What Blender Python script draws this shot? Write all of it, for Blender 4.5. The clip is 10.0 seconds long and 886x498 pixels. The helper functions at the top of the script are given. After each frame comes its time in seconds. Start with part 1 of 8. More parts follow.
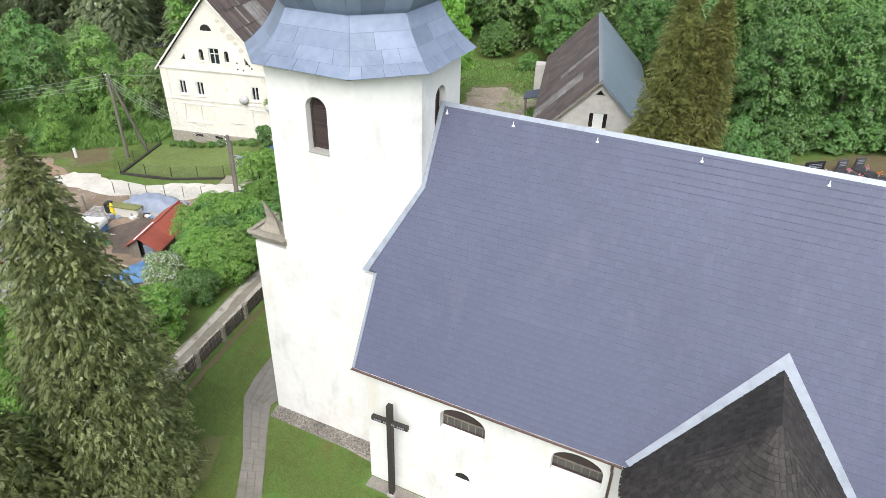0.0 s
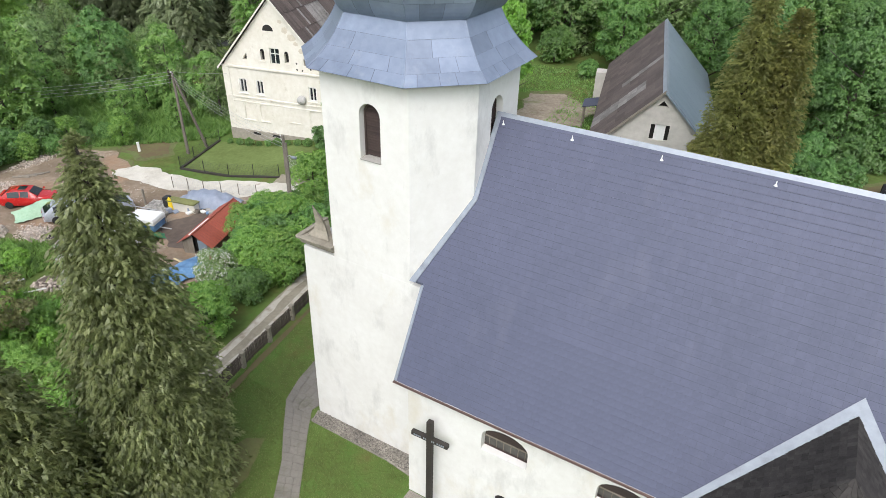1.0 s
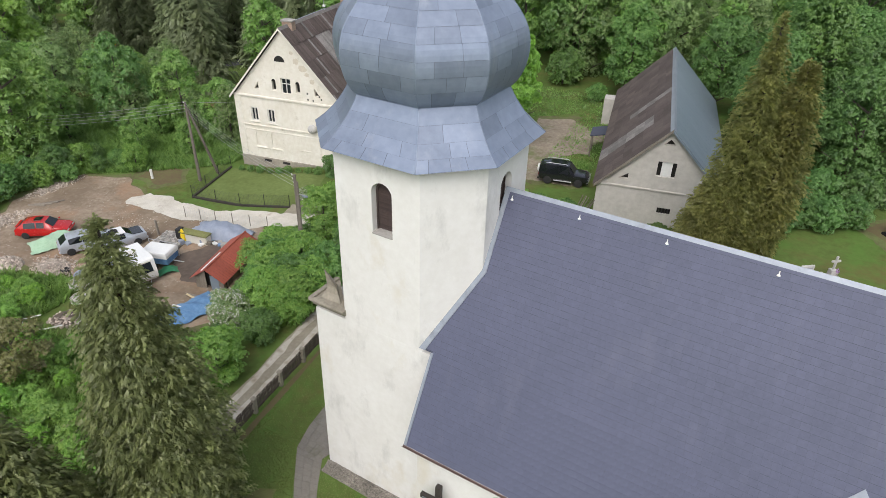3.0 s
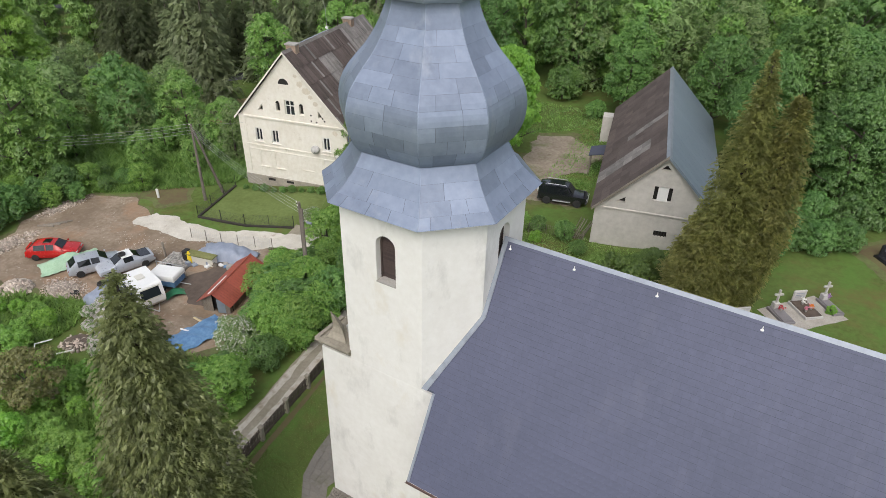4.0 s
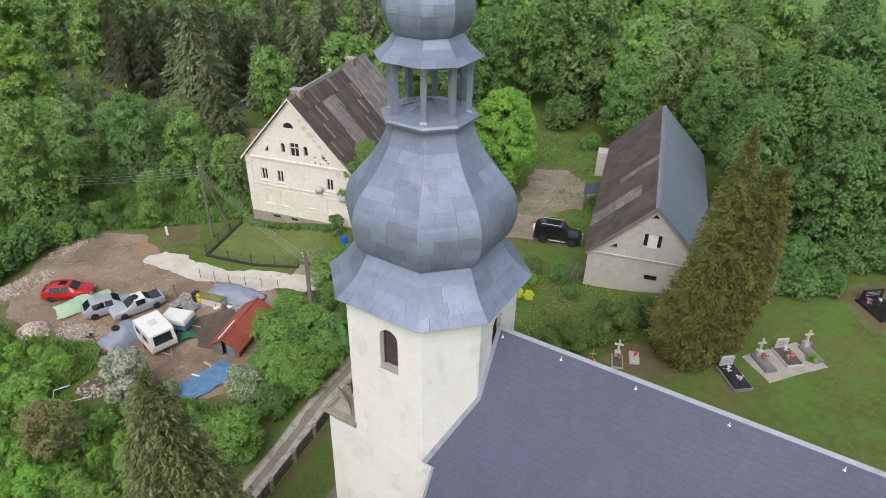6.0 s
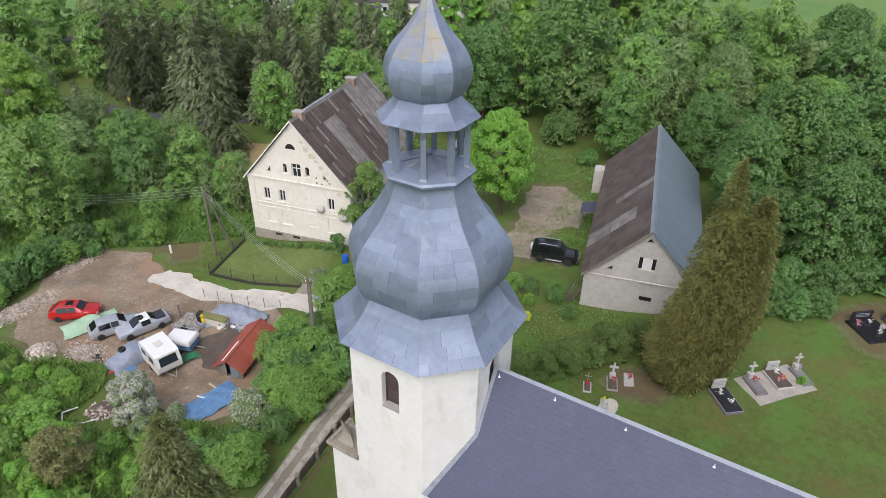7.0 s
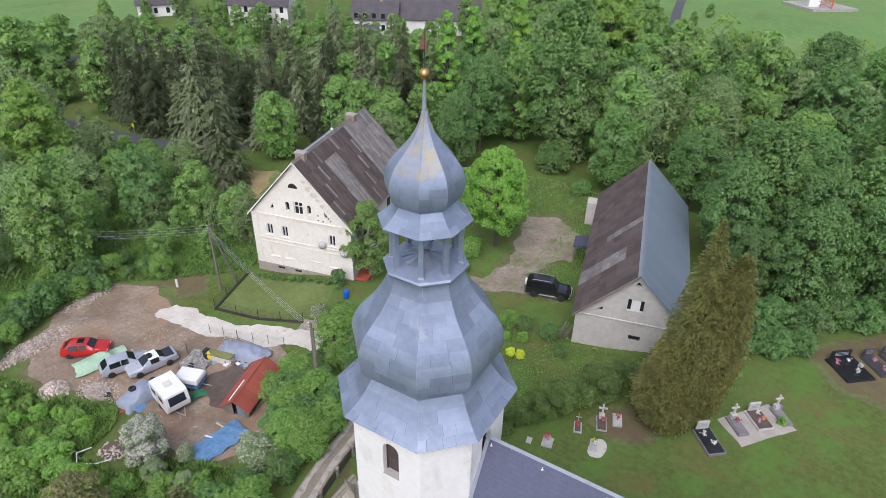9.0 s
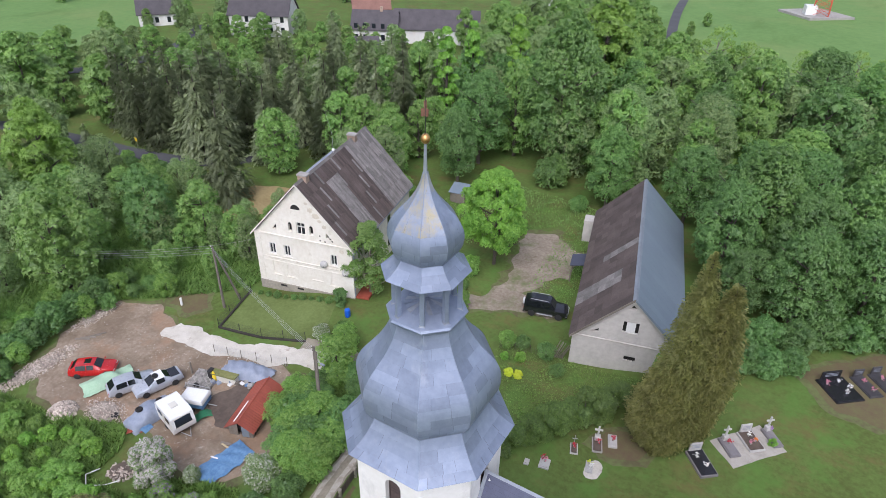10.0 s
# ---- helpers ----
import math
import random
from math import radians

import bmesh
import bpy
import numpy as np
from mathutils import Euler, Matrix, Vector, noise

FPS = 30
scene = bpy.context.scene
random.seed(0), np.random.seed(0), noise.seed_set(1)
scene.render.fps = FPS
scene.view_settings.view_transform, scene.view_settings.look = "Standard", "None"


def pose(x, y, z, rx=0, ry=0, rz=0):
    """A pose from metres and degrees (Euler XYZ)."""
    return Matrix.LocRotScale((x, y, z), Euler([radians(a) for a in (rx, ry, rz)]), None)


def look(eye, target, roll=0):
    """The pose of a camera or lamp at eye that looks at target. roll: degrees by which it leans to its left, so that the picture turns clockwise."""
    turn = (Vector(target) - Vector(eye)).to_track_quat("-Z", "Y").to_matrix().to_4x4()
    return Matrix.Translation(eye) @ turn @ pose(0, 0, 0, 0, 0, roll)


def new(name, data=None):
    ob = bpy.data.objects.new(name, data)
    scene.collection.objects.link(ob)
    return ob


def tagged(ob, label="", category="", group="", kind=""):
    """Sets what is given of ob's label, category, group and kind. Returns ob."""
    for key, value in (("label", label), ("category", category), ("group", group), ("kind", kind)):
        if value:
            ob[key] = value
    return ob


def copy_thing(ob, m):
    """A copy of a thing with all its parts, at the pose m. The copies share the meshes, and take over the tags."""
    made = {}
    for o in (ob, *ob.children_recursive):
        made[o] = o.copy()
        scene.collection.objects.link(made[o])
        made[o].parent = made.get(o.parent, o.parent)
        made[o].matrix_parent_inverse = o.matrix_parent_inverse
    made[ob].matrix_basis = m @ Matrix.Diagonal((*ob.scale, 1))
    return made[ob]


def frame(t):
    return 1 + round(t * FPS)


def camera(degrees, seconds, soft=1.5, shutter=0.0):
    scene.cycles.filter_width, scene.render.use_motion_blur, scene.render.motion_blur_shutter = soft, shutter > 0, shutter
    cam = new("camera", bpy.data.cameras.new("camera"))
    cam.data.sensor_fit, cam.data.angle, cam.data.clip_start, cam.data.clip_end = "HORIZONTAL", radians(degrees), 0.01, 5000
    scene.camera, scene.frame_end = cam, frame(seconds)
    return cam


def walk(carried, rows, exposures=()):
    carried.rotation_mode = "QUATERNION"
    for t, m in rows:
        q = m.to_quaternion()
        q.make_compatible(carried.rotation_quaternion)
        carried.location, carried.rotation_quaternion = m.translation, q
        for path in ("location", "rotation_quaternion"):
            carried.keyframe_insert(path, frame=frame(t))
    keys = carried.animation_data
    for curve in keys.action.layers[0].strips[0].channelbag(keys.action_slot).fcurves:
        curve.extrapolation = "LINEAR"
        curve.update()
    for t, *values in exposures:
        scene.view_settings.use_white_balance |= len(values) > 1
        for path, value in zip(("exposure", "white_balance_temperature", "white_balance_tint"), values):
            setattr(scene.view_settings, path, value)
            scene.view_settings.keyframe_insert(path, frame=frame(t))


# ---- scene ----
cam = camera(69.2, 10.0, soft=0.75)
PATH = [
    (0, (13.025, -20.4, 22.969), (12.308, -18.858, 21.915), 1.5),
    (0.5, (12.953, -20.208, 22.932), (12.129, -18.721, 21.879), 1.5),
    (1, (12.641, -19.671, 22.953), (11.787, -18.199, 21.901), 1.4),
    (1.5, (12.383, -19.16, 22.97), (11.523, -17.691, 21.92), 1.4),
    (2, (12.233, -18.971, 23.488), (11.365, -17.506, 22.438), 1.4),
    (2.5, (12.136, -18.986, 24.376), (11.263, -17.523, 23.327), 1.4),
    (4, (12.027, -18.991, 27.436), (11.15, -17.532, 26.387), 1.2),
    (4.5, (12.05, -18.976, 28.452), (11.171, -17.517, 27.403), 1.2),
    (5, (12.049, -18.957, 29.569), (11.171, -17.498, 28.52), 1.2),
    (5.5, (12.041, -18.953, 30.581), (11.162, -17.495, 29.532), 1.1),
    (7, (12.017, -18.978, 33.795), (11.14, -17.518, 32.746), 1.1),
    (7.5, (12.039, -18.994, 34.823), (11.163, -17.533, 33.774), 1.1),
    (8, (12.05, -18.967, 35.889), (11.175, -17.506, 34.839), 1.1),
    (8.5, (12.055, -18.993, 36.897), (11.182, -17.531, 35.848), 1.1),
    (9, (12.057, -18.983, 38.087), (11.185, -17.521, 37.037), 1.1),
    (9.5, (12.039, -18.998, 39.242), (11.169, -17.536, 38.191), 1.1),
    (10, (12.004, -19.026, 40.529), (11.134, -17.563, 39.478), 1.1),
]
walk(cam, [(t, look(eye, target, roll)) for t, eye, target, roll in PATH],
     exposures=[(0, 0.44, 6280, 9), (0.7, 0.28, 6280, 9), (1.5, 0.17, 6320, 9), (2.5, 0.02, 6420, 10), (4, -0.11, 6520, 10), (5.5, -0.12, 6530, 11), (7, -0.06, 6300, 14), (8, -0.02, 6180, 16), (10, 0.06, 5950, 17)])

# ---- light ----
SUN_AZ, SUN_EL = 162.0, 52.0  # compass bearing from +y clockwise, height, degrees
world = bpy.data.worlds.new("overcast_sky")
scene.world = world
world.use_nodes = True
wn, wl = world.node_tree.nodes, world.node_tree.links
sky = wn.new("ShaderNodeTexSky")
sky.sky_type, sky.sun_disc = "NISHITA", False
sky.sun_elevation, sky.sun_rotation = radians(SUN_EL), radians(SUN_AZ)
sky.air_density, sky.dust_density, sky.ozone_density = 1.0, 4.0, 1.0
pale = wn.new("ShaderNodeHueSaturation")
pale.inputs["Saturation"].default_value = 0.5
wl.new(sky.outputs[0], pale.inputs["Color"])
wl.new(pale.outputs[0], wn["Background"].inputs["Color"])
wn["Background"].inputs["Strength"].default_value = 0.23
sun = new("sun", bpy.data.lights.new("sun", "SUN"))
sun.data.energy, sun.data.angle, sun.data.color = 0.8, radians(40), (1.0, 0.98, 0.95)
az, el = radians(SUN_AZ), radians(SUN_EL)
sun.matrix_world = look((0, 0, 60), (-math.sin(az) * math.cos(el), -math.cos(az) * math.cos(el), 60 - math.sin(el)))

# ---- mesh tools ----
class Build:
    """Collects vertices and faces of one mesh."""

    def __init__(self):
        self.v, self.f = [], []

    def add(self, verts, faces):
        n = len(self.v)
        self.v.extend(tuple(p) for p in verts)
        self.f.extend(tuple(i + n for i in f) for f in faces)
        return self

    def poly(self, *pts):
        return self.add(pts, [range(len(pts))])

    def box(self, x0, y0, z0, x1, y1, z1, m=None):
        p = [(x, y, z) for z in (z0, z1) for x, y in ((x0, y0), (x1, y0), (x1, y1), (x0, y1))]
        if m is not None:
            p = [m @ Vector(q) for q in p]
        return self.add(p, [(3, 2, 1, 0), (4, 5, 6, 7), (0, 1, 5, 4), (1, 2, 6, 5), (2, 3, 7, 6), (3, 0, 4, 7)])

    def soft(self, x0, y0, z0, x1, y1, z1, b, m=None):
        """A box with chamfered edges."""
        verts, lo, hi = [], (x0, y0, z0), (x1, y1, z1)
        idx = {}
        for sx in (0, 1):
            for sy in (0, 1):
                for sz in (0, 1):
                    s = (sx, sy, sz)
                    for k in range(3):
                        p = [(hi[i] - b if s[i] else lo[i] + b) for i in range(3)]
                        p[k] = hi[k] if s[k] else lo[k]
                        idx[s, k] = len(verts)
                        verts.append(Vector(p))
        faces = []
        cyc = ((0, 0), (1, 0), (1, 1), (0, 1))
        for k in range(3):
            i, j = [a for a in range(3) if a != k]
            for side in (0, 1):
                f = []
                for a, c in cyc:
                    s = [0, 0, 0]
                    s[k], s[i], s[j] = side, a, c
                    f.append(idx[tuple(s), k])
                faces.append(f)
            for a in (0, 1):
                for c in (0, 1):
                    s0, s1 = [0, 0, 0], [0, 0, 0]
                    s0[i] = s1[i] = a
                    s0[j] = s1[j] = c
                    s1[k] = 1
                    faces.append((idx[tuple(s0), i], idx[tuple(s1), i], idx[tuple(s1), j], idx[tuple(s0), j]))
        for sx in (0, 1):
            for sy in (0, 1):
                for sz in (0, 1):
                    faces.append([idx[(sx, sy, sz), k] for k in range(3)])
        if m is not None:
            verts = [m @ p for p in verts]
        return self.add(verts, faces)

    def loft(self, rings, caps=True, closed=True):
        n = len(rings[0])
        v = [p for r in rings for p in r]
        f = []
        for i in range(len(rings) - 1):
            for j in range(n if closed else n - 1):
                k = (j + 1) % n
                f.append((i * n + j, i * n + k, (i + 1) * n + k, (i + 1) * n + j))
        if caps:
            f.append(tuple(range(n))[::-1])
            f.append(tuple((len(rings) - 1) * n + j for j in range(n)))
        return self.add(v, f)

    def tube(self, pts, radius, n=8, caps=True):
        pts = [Vector(p) for p in pts]
        rings = []
        for i, p in enumerate(pts):
            d = (pts[min(i + 1, len(pts) - 1)] - pts[max(i - 1, 0)]).normalized()
            a = d.orthogonal().normalized() if abs(d.z) > 0.9 else d.cross(Vector((0, 0, 1))).normalized()
            b = d.cross(a)
            r = radius[i] if isinstance(radius, (list, tuple)) else radius
            rings.append([p + a * r * math.cos(2 * math.pi * k / n) + b * r * math.sin(2 * math.pi * k / n) for k in range(n)])
        return self.loft(rings, caps)

    def lathe(self, profile, n=24, centre=(0, 0, 0), m=None, turn=0.0):
        c = Vector(centre)
        rings = [[c + Vector((r * math.cos(turn + 2 * math.pi * k / n), r * math.sin(turn + 2 * math.pi * k / n), z)) for k in range(n)] for r, z in profile]
        if m is not None:
            rings = [[m @ p for p in r] for r in rings]
        return self.loft(rings)

    def mesh(self, name, smooth=False):
        me = bpy.data.meshes.new(name)
        me.from_pydata([tuple(p) for p in self.v], [], [tuple(f) for f in self.f])
        bm = bmesh.new()
        bm.from_mesh(me)
        bmesh.ops.recalc_face_normals(bm, faces=bm.faces)
        bm.to_mesh(me)
        bm.free()
        if smooth:
            me.polygons.foreach_set("use_smooth", [True] * len(me.polygons))
            if smooth != "all":
                me.set_sharp_from_angle(angle=radians(38))
        return me


def part(name, b, material, parent, label="", smooth=False):
    """One mesh under a thing or under a part; b is a Build or a mesh."""
    me = b.mesh(name, smooth) if isinstance(b, Build) else b
    if material is not None and not me.materials:
        me.materials.append(material)
    ob = new(name, me)
    ob.parent = parent
    return tagged(ob, label)


def thing(name, label, category, at=(0, 0, 0), turn=0.0, group="", kind=""):
    ob = new(name)
    ob.empty_display_size = 0.2
    ob.matrix_basis = pose(*at, 0, 0, turn)
    return tagged(ob, label, category, group, kind)


def solid(name, b, material, label, category, group="", kind="", at=None, smooth=False):
    """A thing that is one mesh."""
    ob = part(name, b, material, None, "", smooth)
    if at is not None:
        ob.matrix_basis = at
    return tagged(ob, label, category, group, kind)


def panel(b, u0, u1, z0, z1, openings, place, depth):
    """A wall sheet between u0..u1 and z0..z1 with openings (centre, width, sill, spring, kind) and their reveals; place(u, z, d) gives the point d behind the face."""
    edges = [u0]
    for c, w, zb, zs, kind in sorted(openings):
        edges += [c - w / 2, c + w / 2]
    edges.append(u1)
    for i in range(0, len(edges), 2):
        if edges[i + 1] - edges[i] > 1e-4:
            b.poly(*[place(u, z, 0) for u, z in ((edges[i], z0), (edges[i + 1], z0), (edges[i + 1], z1), (edges[i], z1))])
    for c, w, zb, zs, kind in openings:
        a, e = c - w / 2, c + w / 2
        rise = {"arch": w / 2, "segment": w * 0.3, "rect": 0.0}[kind]
        top = [(e, zs)]
        if rise:
            top = [(c + w / 2 * math.cos(math.pi * k / 12), zs + rise * math.sin(math.pi * k / 12)) for k in range(13)]
        else:
            top.append((a, zs))
        if zb > z0:
            b.poly(*[place(u, z, 0) for u, z in ((a, z0), (e, z0), (e, zb), (a, zb))])
        if max(z for _, z in top) < z1 - 1e-4:
            for (ua, za), (ub, zb2) in zip(top, top[1:]):
                b.poly(place(ua, za, 0), place(ua, z1, 0), place(ub, z1, 0), place(ub, zb2, 0))
        ring = [(a, zb), (e, zb)] + top
        for (ua, za), (ub, zb2) in zip(ring, ring[1:] + ring[:1]):
            if abs(ua - ub) + abs(za - zb2) > 1e-5:
                b.poly(place(ua, za, 0), place(ub, zb2, 0), place(ub, zb2, depth), place(ua, za, depth))


GROUND = [(0, -4, 0), (10, -9, 0), (-3, 3, 0), (6, 6, .3), (-8, -5, 0), (-10, 3.5, -.2), (-12.5, 8, -.6), (-12, -14, 0), (-21, 4, -1.9), (-28, 3.5, -2.2),
          (-40, 3, -2.2), (-38, 10, -2.2), (-47, 9, -2.2), (-34, 14, -2.0), (-35.5, 21, -1.9), (-26, 24, -.8), (13, 19, 1.4), (16, 24, 1.6), (3, 15, .8),
          (-1, 26, .5), (9, 28, 1.2), (-6.7, 32, .1), (-14.5, 38, 0), (-42, 16, -2), (21, 34, 1.8), (-3, 52, .6), (-30, 55, -.6), (-80, 35, -1.5), (-120, 100, 0), (0, 200, 1), (120, 60, 3), (30, -60, 0), (-80, -60, -1)]


def ground(x, y):
    """The height of the ground."""
    s = w = 0.0
    for a, b, h in GROUND:
        k = ((x - a) ** 2 + (y - b) ** 2 + 12.0) ** -1.6
        s += k * h
        w += k
    return s / w


# ---- materials ----
def mat(name, dark, light, rough=0.7, metal=0.0, grain=8.0, stains=0.6, bump=0.2, random_value=0.0, island=False, spec=0.5, bump_scale=None, coat=0.0, mottled=1.0):
    """A surface that varies between two colours at two scales, with fine relief; random_value varies pieces by object (or by island)."""
    m = bpy.data.materials.new(name)
    m.use_nodes = True
    n, l = m.node_tree.nodes, m.node_tree.links
    bsdf = n["Principled BSDF"]
    tex = n.new("ShaderNodeTexCoord")
    fine, broad = n.new("ShaderNodeTexNoise"), n.new("ShaderNodeTexNoise")
    for node, scale, detail in ((fine, grain, 6.0), (broad, stains, 4.0)):
        node.inputs["Scale"].default_value, node.inputs["Detail"].default_value = scale, detail
        node.inputs["Roughness"].default_value = 0.62
        l.new(tex.outputs["Object"], node.inputs["Vector"])
    mix = n.new("ShaderNodeMath")
    mix.operation = "MULTIPLY_ADD"
    l.new(fine.outputs["Fac"], mix.inputs[0])
    mix.inputs[1].default_value = 0.6
    half = n.new("ShaderNodeMath")
    half.operation = "MULTIPLY"
    half.inputs[1].default_value = 0.6
    l.new(broad.outputs["Fac"], half.inputs[0])
    l.new(half.outputs[0], mix.inputs[2])
    ramp = n.new("ShaderNodeMapRange")
    ramp.inputs["From Min"].default_value, ramp.inputs["From Max"].default_value = 0.6 - 0.22 / mottled, 0.6 + 0.22 / mottled
    l.new(mix.outputs[0], ramp.inputs["Value"])
    col = n.new("ShaderNodeMix")
    col.data_type = "RGBA"
    col.inputs[6].default_value, col.inputs[7].default_value = (*dark, 1), (*light, 1)
    l.new(ramp.outputs[0], col.inputs[0])
    out = col.outputs[2]
    if random_value:
        pick = n.new("ShaderNodeNewGeometry").outputs["Random Per Island"] if island else n.new("ShaderNodeObjectInfo").outputs["Random"]
        span = n.new("ShaderNodeMapRange")
        span.inputs["To Min"].default_value, span.inputs["To Max"].default_value = 1 - random_value, 1 + random_value
        l.new(pick, span.inputs["Value"])
        hsv = n.new("ShaderNodeHueSaturation")
        l.new(span.outputs[0], hsv.inputs["Value"])
        l.new(out, hsv.inputs["Color"])
        out = hsv.outputs[0]
    l.new(out, bsdf.inputs["Base Color"])
    rr = n.new("ShaderNodeMapRange")
    rr.inputs["To Min"].default_value, rr.inputs["To Max"].default_value = max(rough - 0.1, 0.02), min(rough + 0.1, 1)
    l.new(fine.outputs["Fac"], rr.inputs["Value"])
    l.new(rr.outputs[0], bsdf.inputs["Roughness"])
    bsdf.inputs["Metallic"].default_value = metal
    bsdf.inputs["Specular IOR Level"].default_value = spec
    bsdf.inputs["Coat Weight"].default_value = coat
    if bump:
        bn = n.new("ShaderNodeBump")
        bn.inputs["Strength"].default_value, bn.inputs["Distance"].default_value = bump, 0.03
        l.new(fine.outputs["Fac"], bn.inputs["Height"])
        l.new(bn.outputs[0], bsdf.inputs["Normal"])
    return m


def stain(m, colour, scale, low, high, amount=0.6, stretch=(1, 1, 1)):
    """Lays patches of another colour over a surface, where a noise passes a level."""
    n, l = m.node_tree.nodes, m.node_tree.links
    goal = n["Principled BSDF"].inputs["Base Color"]
    under = goal.links[0].from_socket
    tex, place, patch, level, mix = (n.new("ShaderNodeTexCoord"), n.new("ShaderNodeMapping"), n.new("ShaderNodeTexNoise"), n.new("ShaderNodeMapRange"), n.new("ShaderNodeMix"))
    place.inputs["Scale"].default_value = stretch
    place.inputs["Location"].default_value = (scale * 3.1, 1.7, scale)
    patch.inputs["Scale"].default_value, patch.inputs["Detail"].default_value, patch.inputs["Roughness"].default_value = scale, 7.0, 0.68
    level.inputs["From Min"].default_value, level.inputs["From Max"].default_value, level.inputs["To Max"].default_value = low, high, amount
    mix.data_type = "RGBA"
    mix.inputs[7].default_value = (*colour, 1)
    l.new(tex.outputs["Object"], place.inputs["Vector"])
    l.new(place.outputs[0], patch.inputs["Vector"])
    l.new(patch.outputs["Fac"], level.inputs["Value"])
    l.new(level.outputs[0], mix.inputs[0])
    l.new(under, mix.inputs[6])
    l.new(mix.outputs[2], goal)
    return m


def leaf_mat(name, dark, light, glow=0.34, spread=0.16, patch=0.5, each=0.55):
    """Leaves: colour by leaf and by broad patches, light passing through."""
    m = bpy.data.materials.new(name)
    m.use_nodes = True
    n, l = m.node_tree.nodes, m.node_tree.links
    n.remove(n["Principled BSDF"])
    geo, tex = n.new("ShaderNodeNewGeometry"), n.new("ShaderNodeTexCoord")
    info = n.new("ShaderNodeObjectInfo")
    noise_node = n.new("ShaderNodeTexNoise")
    noise_node.inputs["Scale"].default_value = patch
    l.new(tex.outputs["Object"], noise_node.inputs["Vector"])
    s = n.new("ShaderNodeMath")
    s.operation = "MULTIPLY_ADD"
    s.inputs[1].default_value = each
    l.new(geo.outputs["Random Per Island"], s.inputs[0])
    l.new(noise_node.outputs["Fac"], s.inputs[2])
    r = n.new("ShaderNodeMapRange")
    r.inputs["From Min"].default_value, r.inputs["From Max"].default_value = 0.4, 0.6 + each
    l.new(s.outputs[0], r.inputs["Value"])
    col = n.new("ShaderNodeMix")
    col.data_type = "RGBA"
    col.inputs[6].default_value, col.inputs[7].default_value = (*dark, 1), (*light, 1)
    l.new(r.outputs[0], col.inputs[0])
    hsv = n.new("ShaderNodeHueSaturation")
    hue = n.new("ShaderNodeMapRange")
    hue.inputs["To Min"].default_value, hue.inputs["To Max"].default_value = 0.493, 0.506
    val = n.new("ShaderNodeMapRange")
    val.inputs["To Min"].default_value, val.inputs["To Max"].default_value = 1 - spread, 1 + spread
    l.new(info.outputs["Random"], hue.inputs["Value"])
    l.new(info.outputs["Random"], val.inputs["Value"])
    l.new(hue.outputs[0], hsv.inputs["Hue"])
    l.new(val.outputs[0], hsv.inputs["Value"])
    l.new(col.outputs[2], hsv.inputs["Color"])
    d, t, g, mix, mix2 = (n.new("ShaderNodeBsdfDiffuse"), n.new("ShaderNodeBsdfTranslucent"), n.new("ShaderNodeBsdfGlossy"), n.new("ShaderNodeMixShader"), n.new("ShaderNodeMixShader"))
    g.inputs["Roughness"].default_value = 0.45
    l.new(hsv.outputs[0], d.inputs["Color"])
    l.new(hsv.outputs[0], t.inputs["Color"])
    mix.inputs[0].default_value = glow
    l.new(d.outputs[0], mix.inputs[1])
    l.new(t.outputs[0], mix.inputs[2])
    mix2.inputs[0].default_value = 0.05
    l.new(mix.outputs[0], mix2.inputs[1])
    l.new(g.outputs[0], mix2.inputs[2])
    l.new(mix2.outputs[0], n["Material Output"].inputs["Surface"])
    return m


def glass_mat(name, tint=(0.02, 0.025, 0.03)):
    m = bpy.data.materials.new(name)
    m.use_nodes = True
    b = m.node_tree.nodes["Principled BSDF"]
    b.inputs["Base Color"].default_value = (*tint, 1)
    b.inputs["Roughness"].default_value = 0.06
    b.inputs["Specular IOR Level"].default_value = 0.6
    return m


PLASTER = mat("lime_plaster", (0.655, 0.64, 0.61), (0.755, 0.747, 0.728), 0.9, grain=3.0, stains=0.35, bump=0.25, spec=0.2)
stain(PLASTER, (0.60, 0.55, 0.45), 0.42, 0.55, 0.70, 0.65, (1, 1, 0.6))
stain(PLASTER, (0.46, 0.455, 0.435), 0.75, 0.55, 0.72, 0.6, (1, 1, 0.45))
stain(PLASTER, (0.36, 0.35, 0.32), 3.6, 0.68, 0.76, 0.5)
PLASTER_OLD = mat("aged_cream_plaster", (0.60, 0.56, 0.475), (0.75, 0.725, 0.665), 0.92, grain=2.5, stains=0.3, bump=0.3, spec=0.2)
stain(PLASTER_OLD, (0.42, 0.37, 0.29), 1.2, 0.60, 0.72, 0.6, (1, 1, 0.6))
stain(PLASTER_OLD, (0.36, 0.34, 0.31), 3.0, 0.66, 0.72, 0.6)
PLASTER_GREY = mat("grey_barn_plaster", (0.38, 0.36, 0.33), (0.55, 0.53, 0.49), 0.92, grain=2.0, stains=0.4, bump=0.3, spec=0.2)
PLINTH = mat("damp_plinth", (0.22, 0.20, 0.17), (0.40, 0.36, 0.30), 0.95, grain=4.0, spec=0.2)
BRICK_OLD = mat("weathered_brick", (0.22, 0.15, 0.11), (0.42, 0.33, 0.26), 0.95, grain=9.0, random_value=0.25, spec=0.2)
SLATE = mat("blue_grey_slate", (0.070, 0.078, 0.122), (0.094, 0.102, 0.159), 0.6, grain=9.0, stains=0.2, bump=0.08, random_value=0.03, spec=0.42)
# Dark bed: on the nave its gaps draw the shade under slate laps.
SLATE_BED = mat("slate_roof_bed", (0.044, 0.050, 0.074), (0.062, 0.069, 0.100), 0.8, grain=14.0)
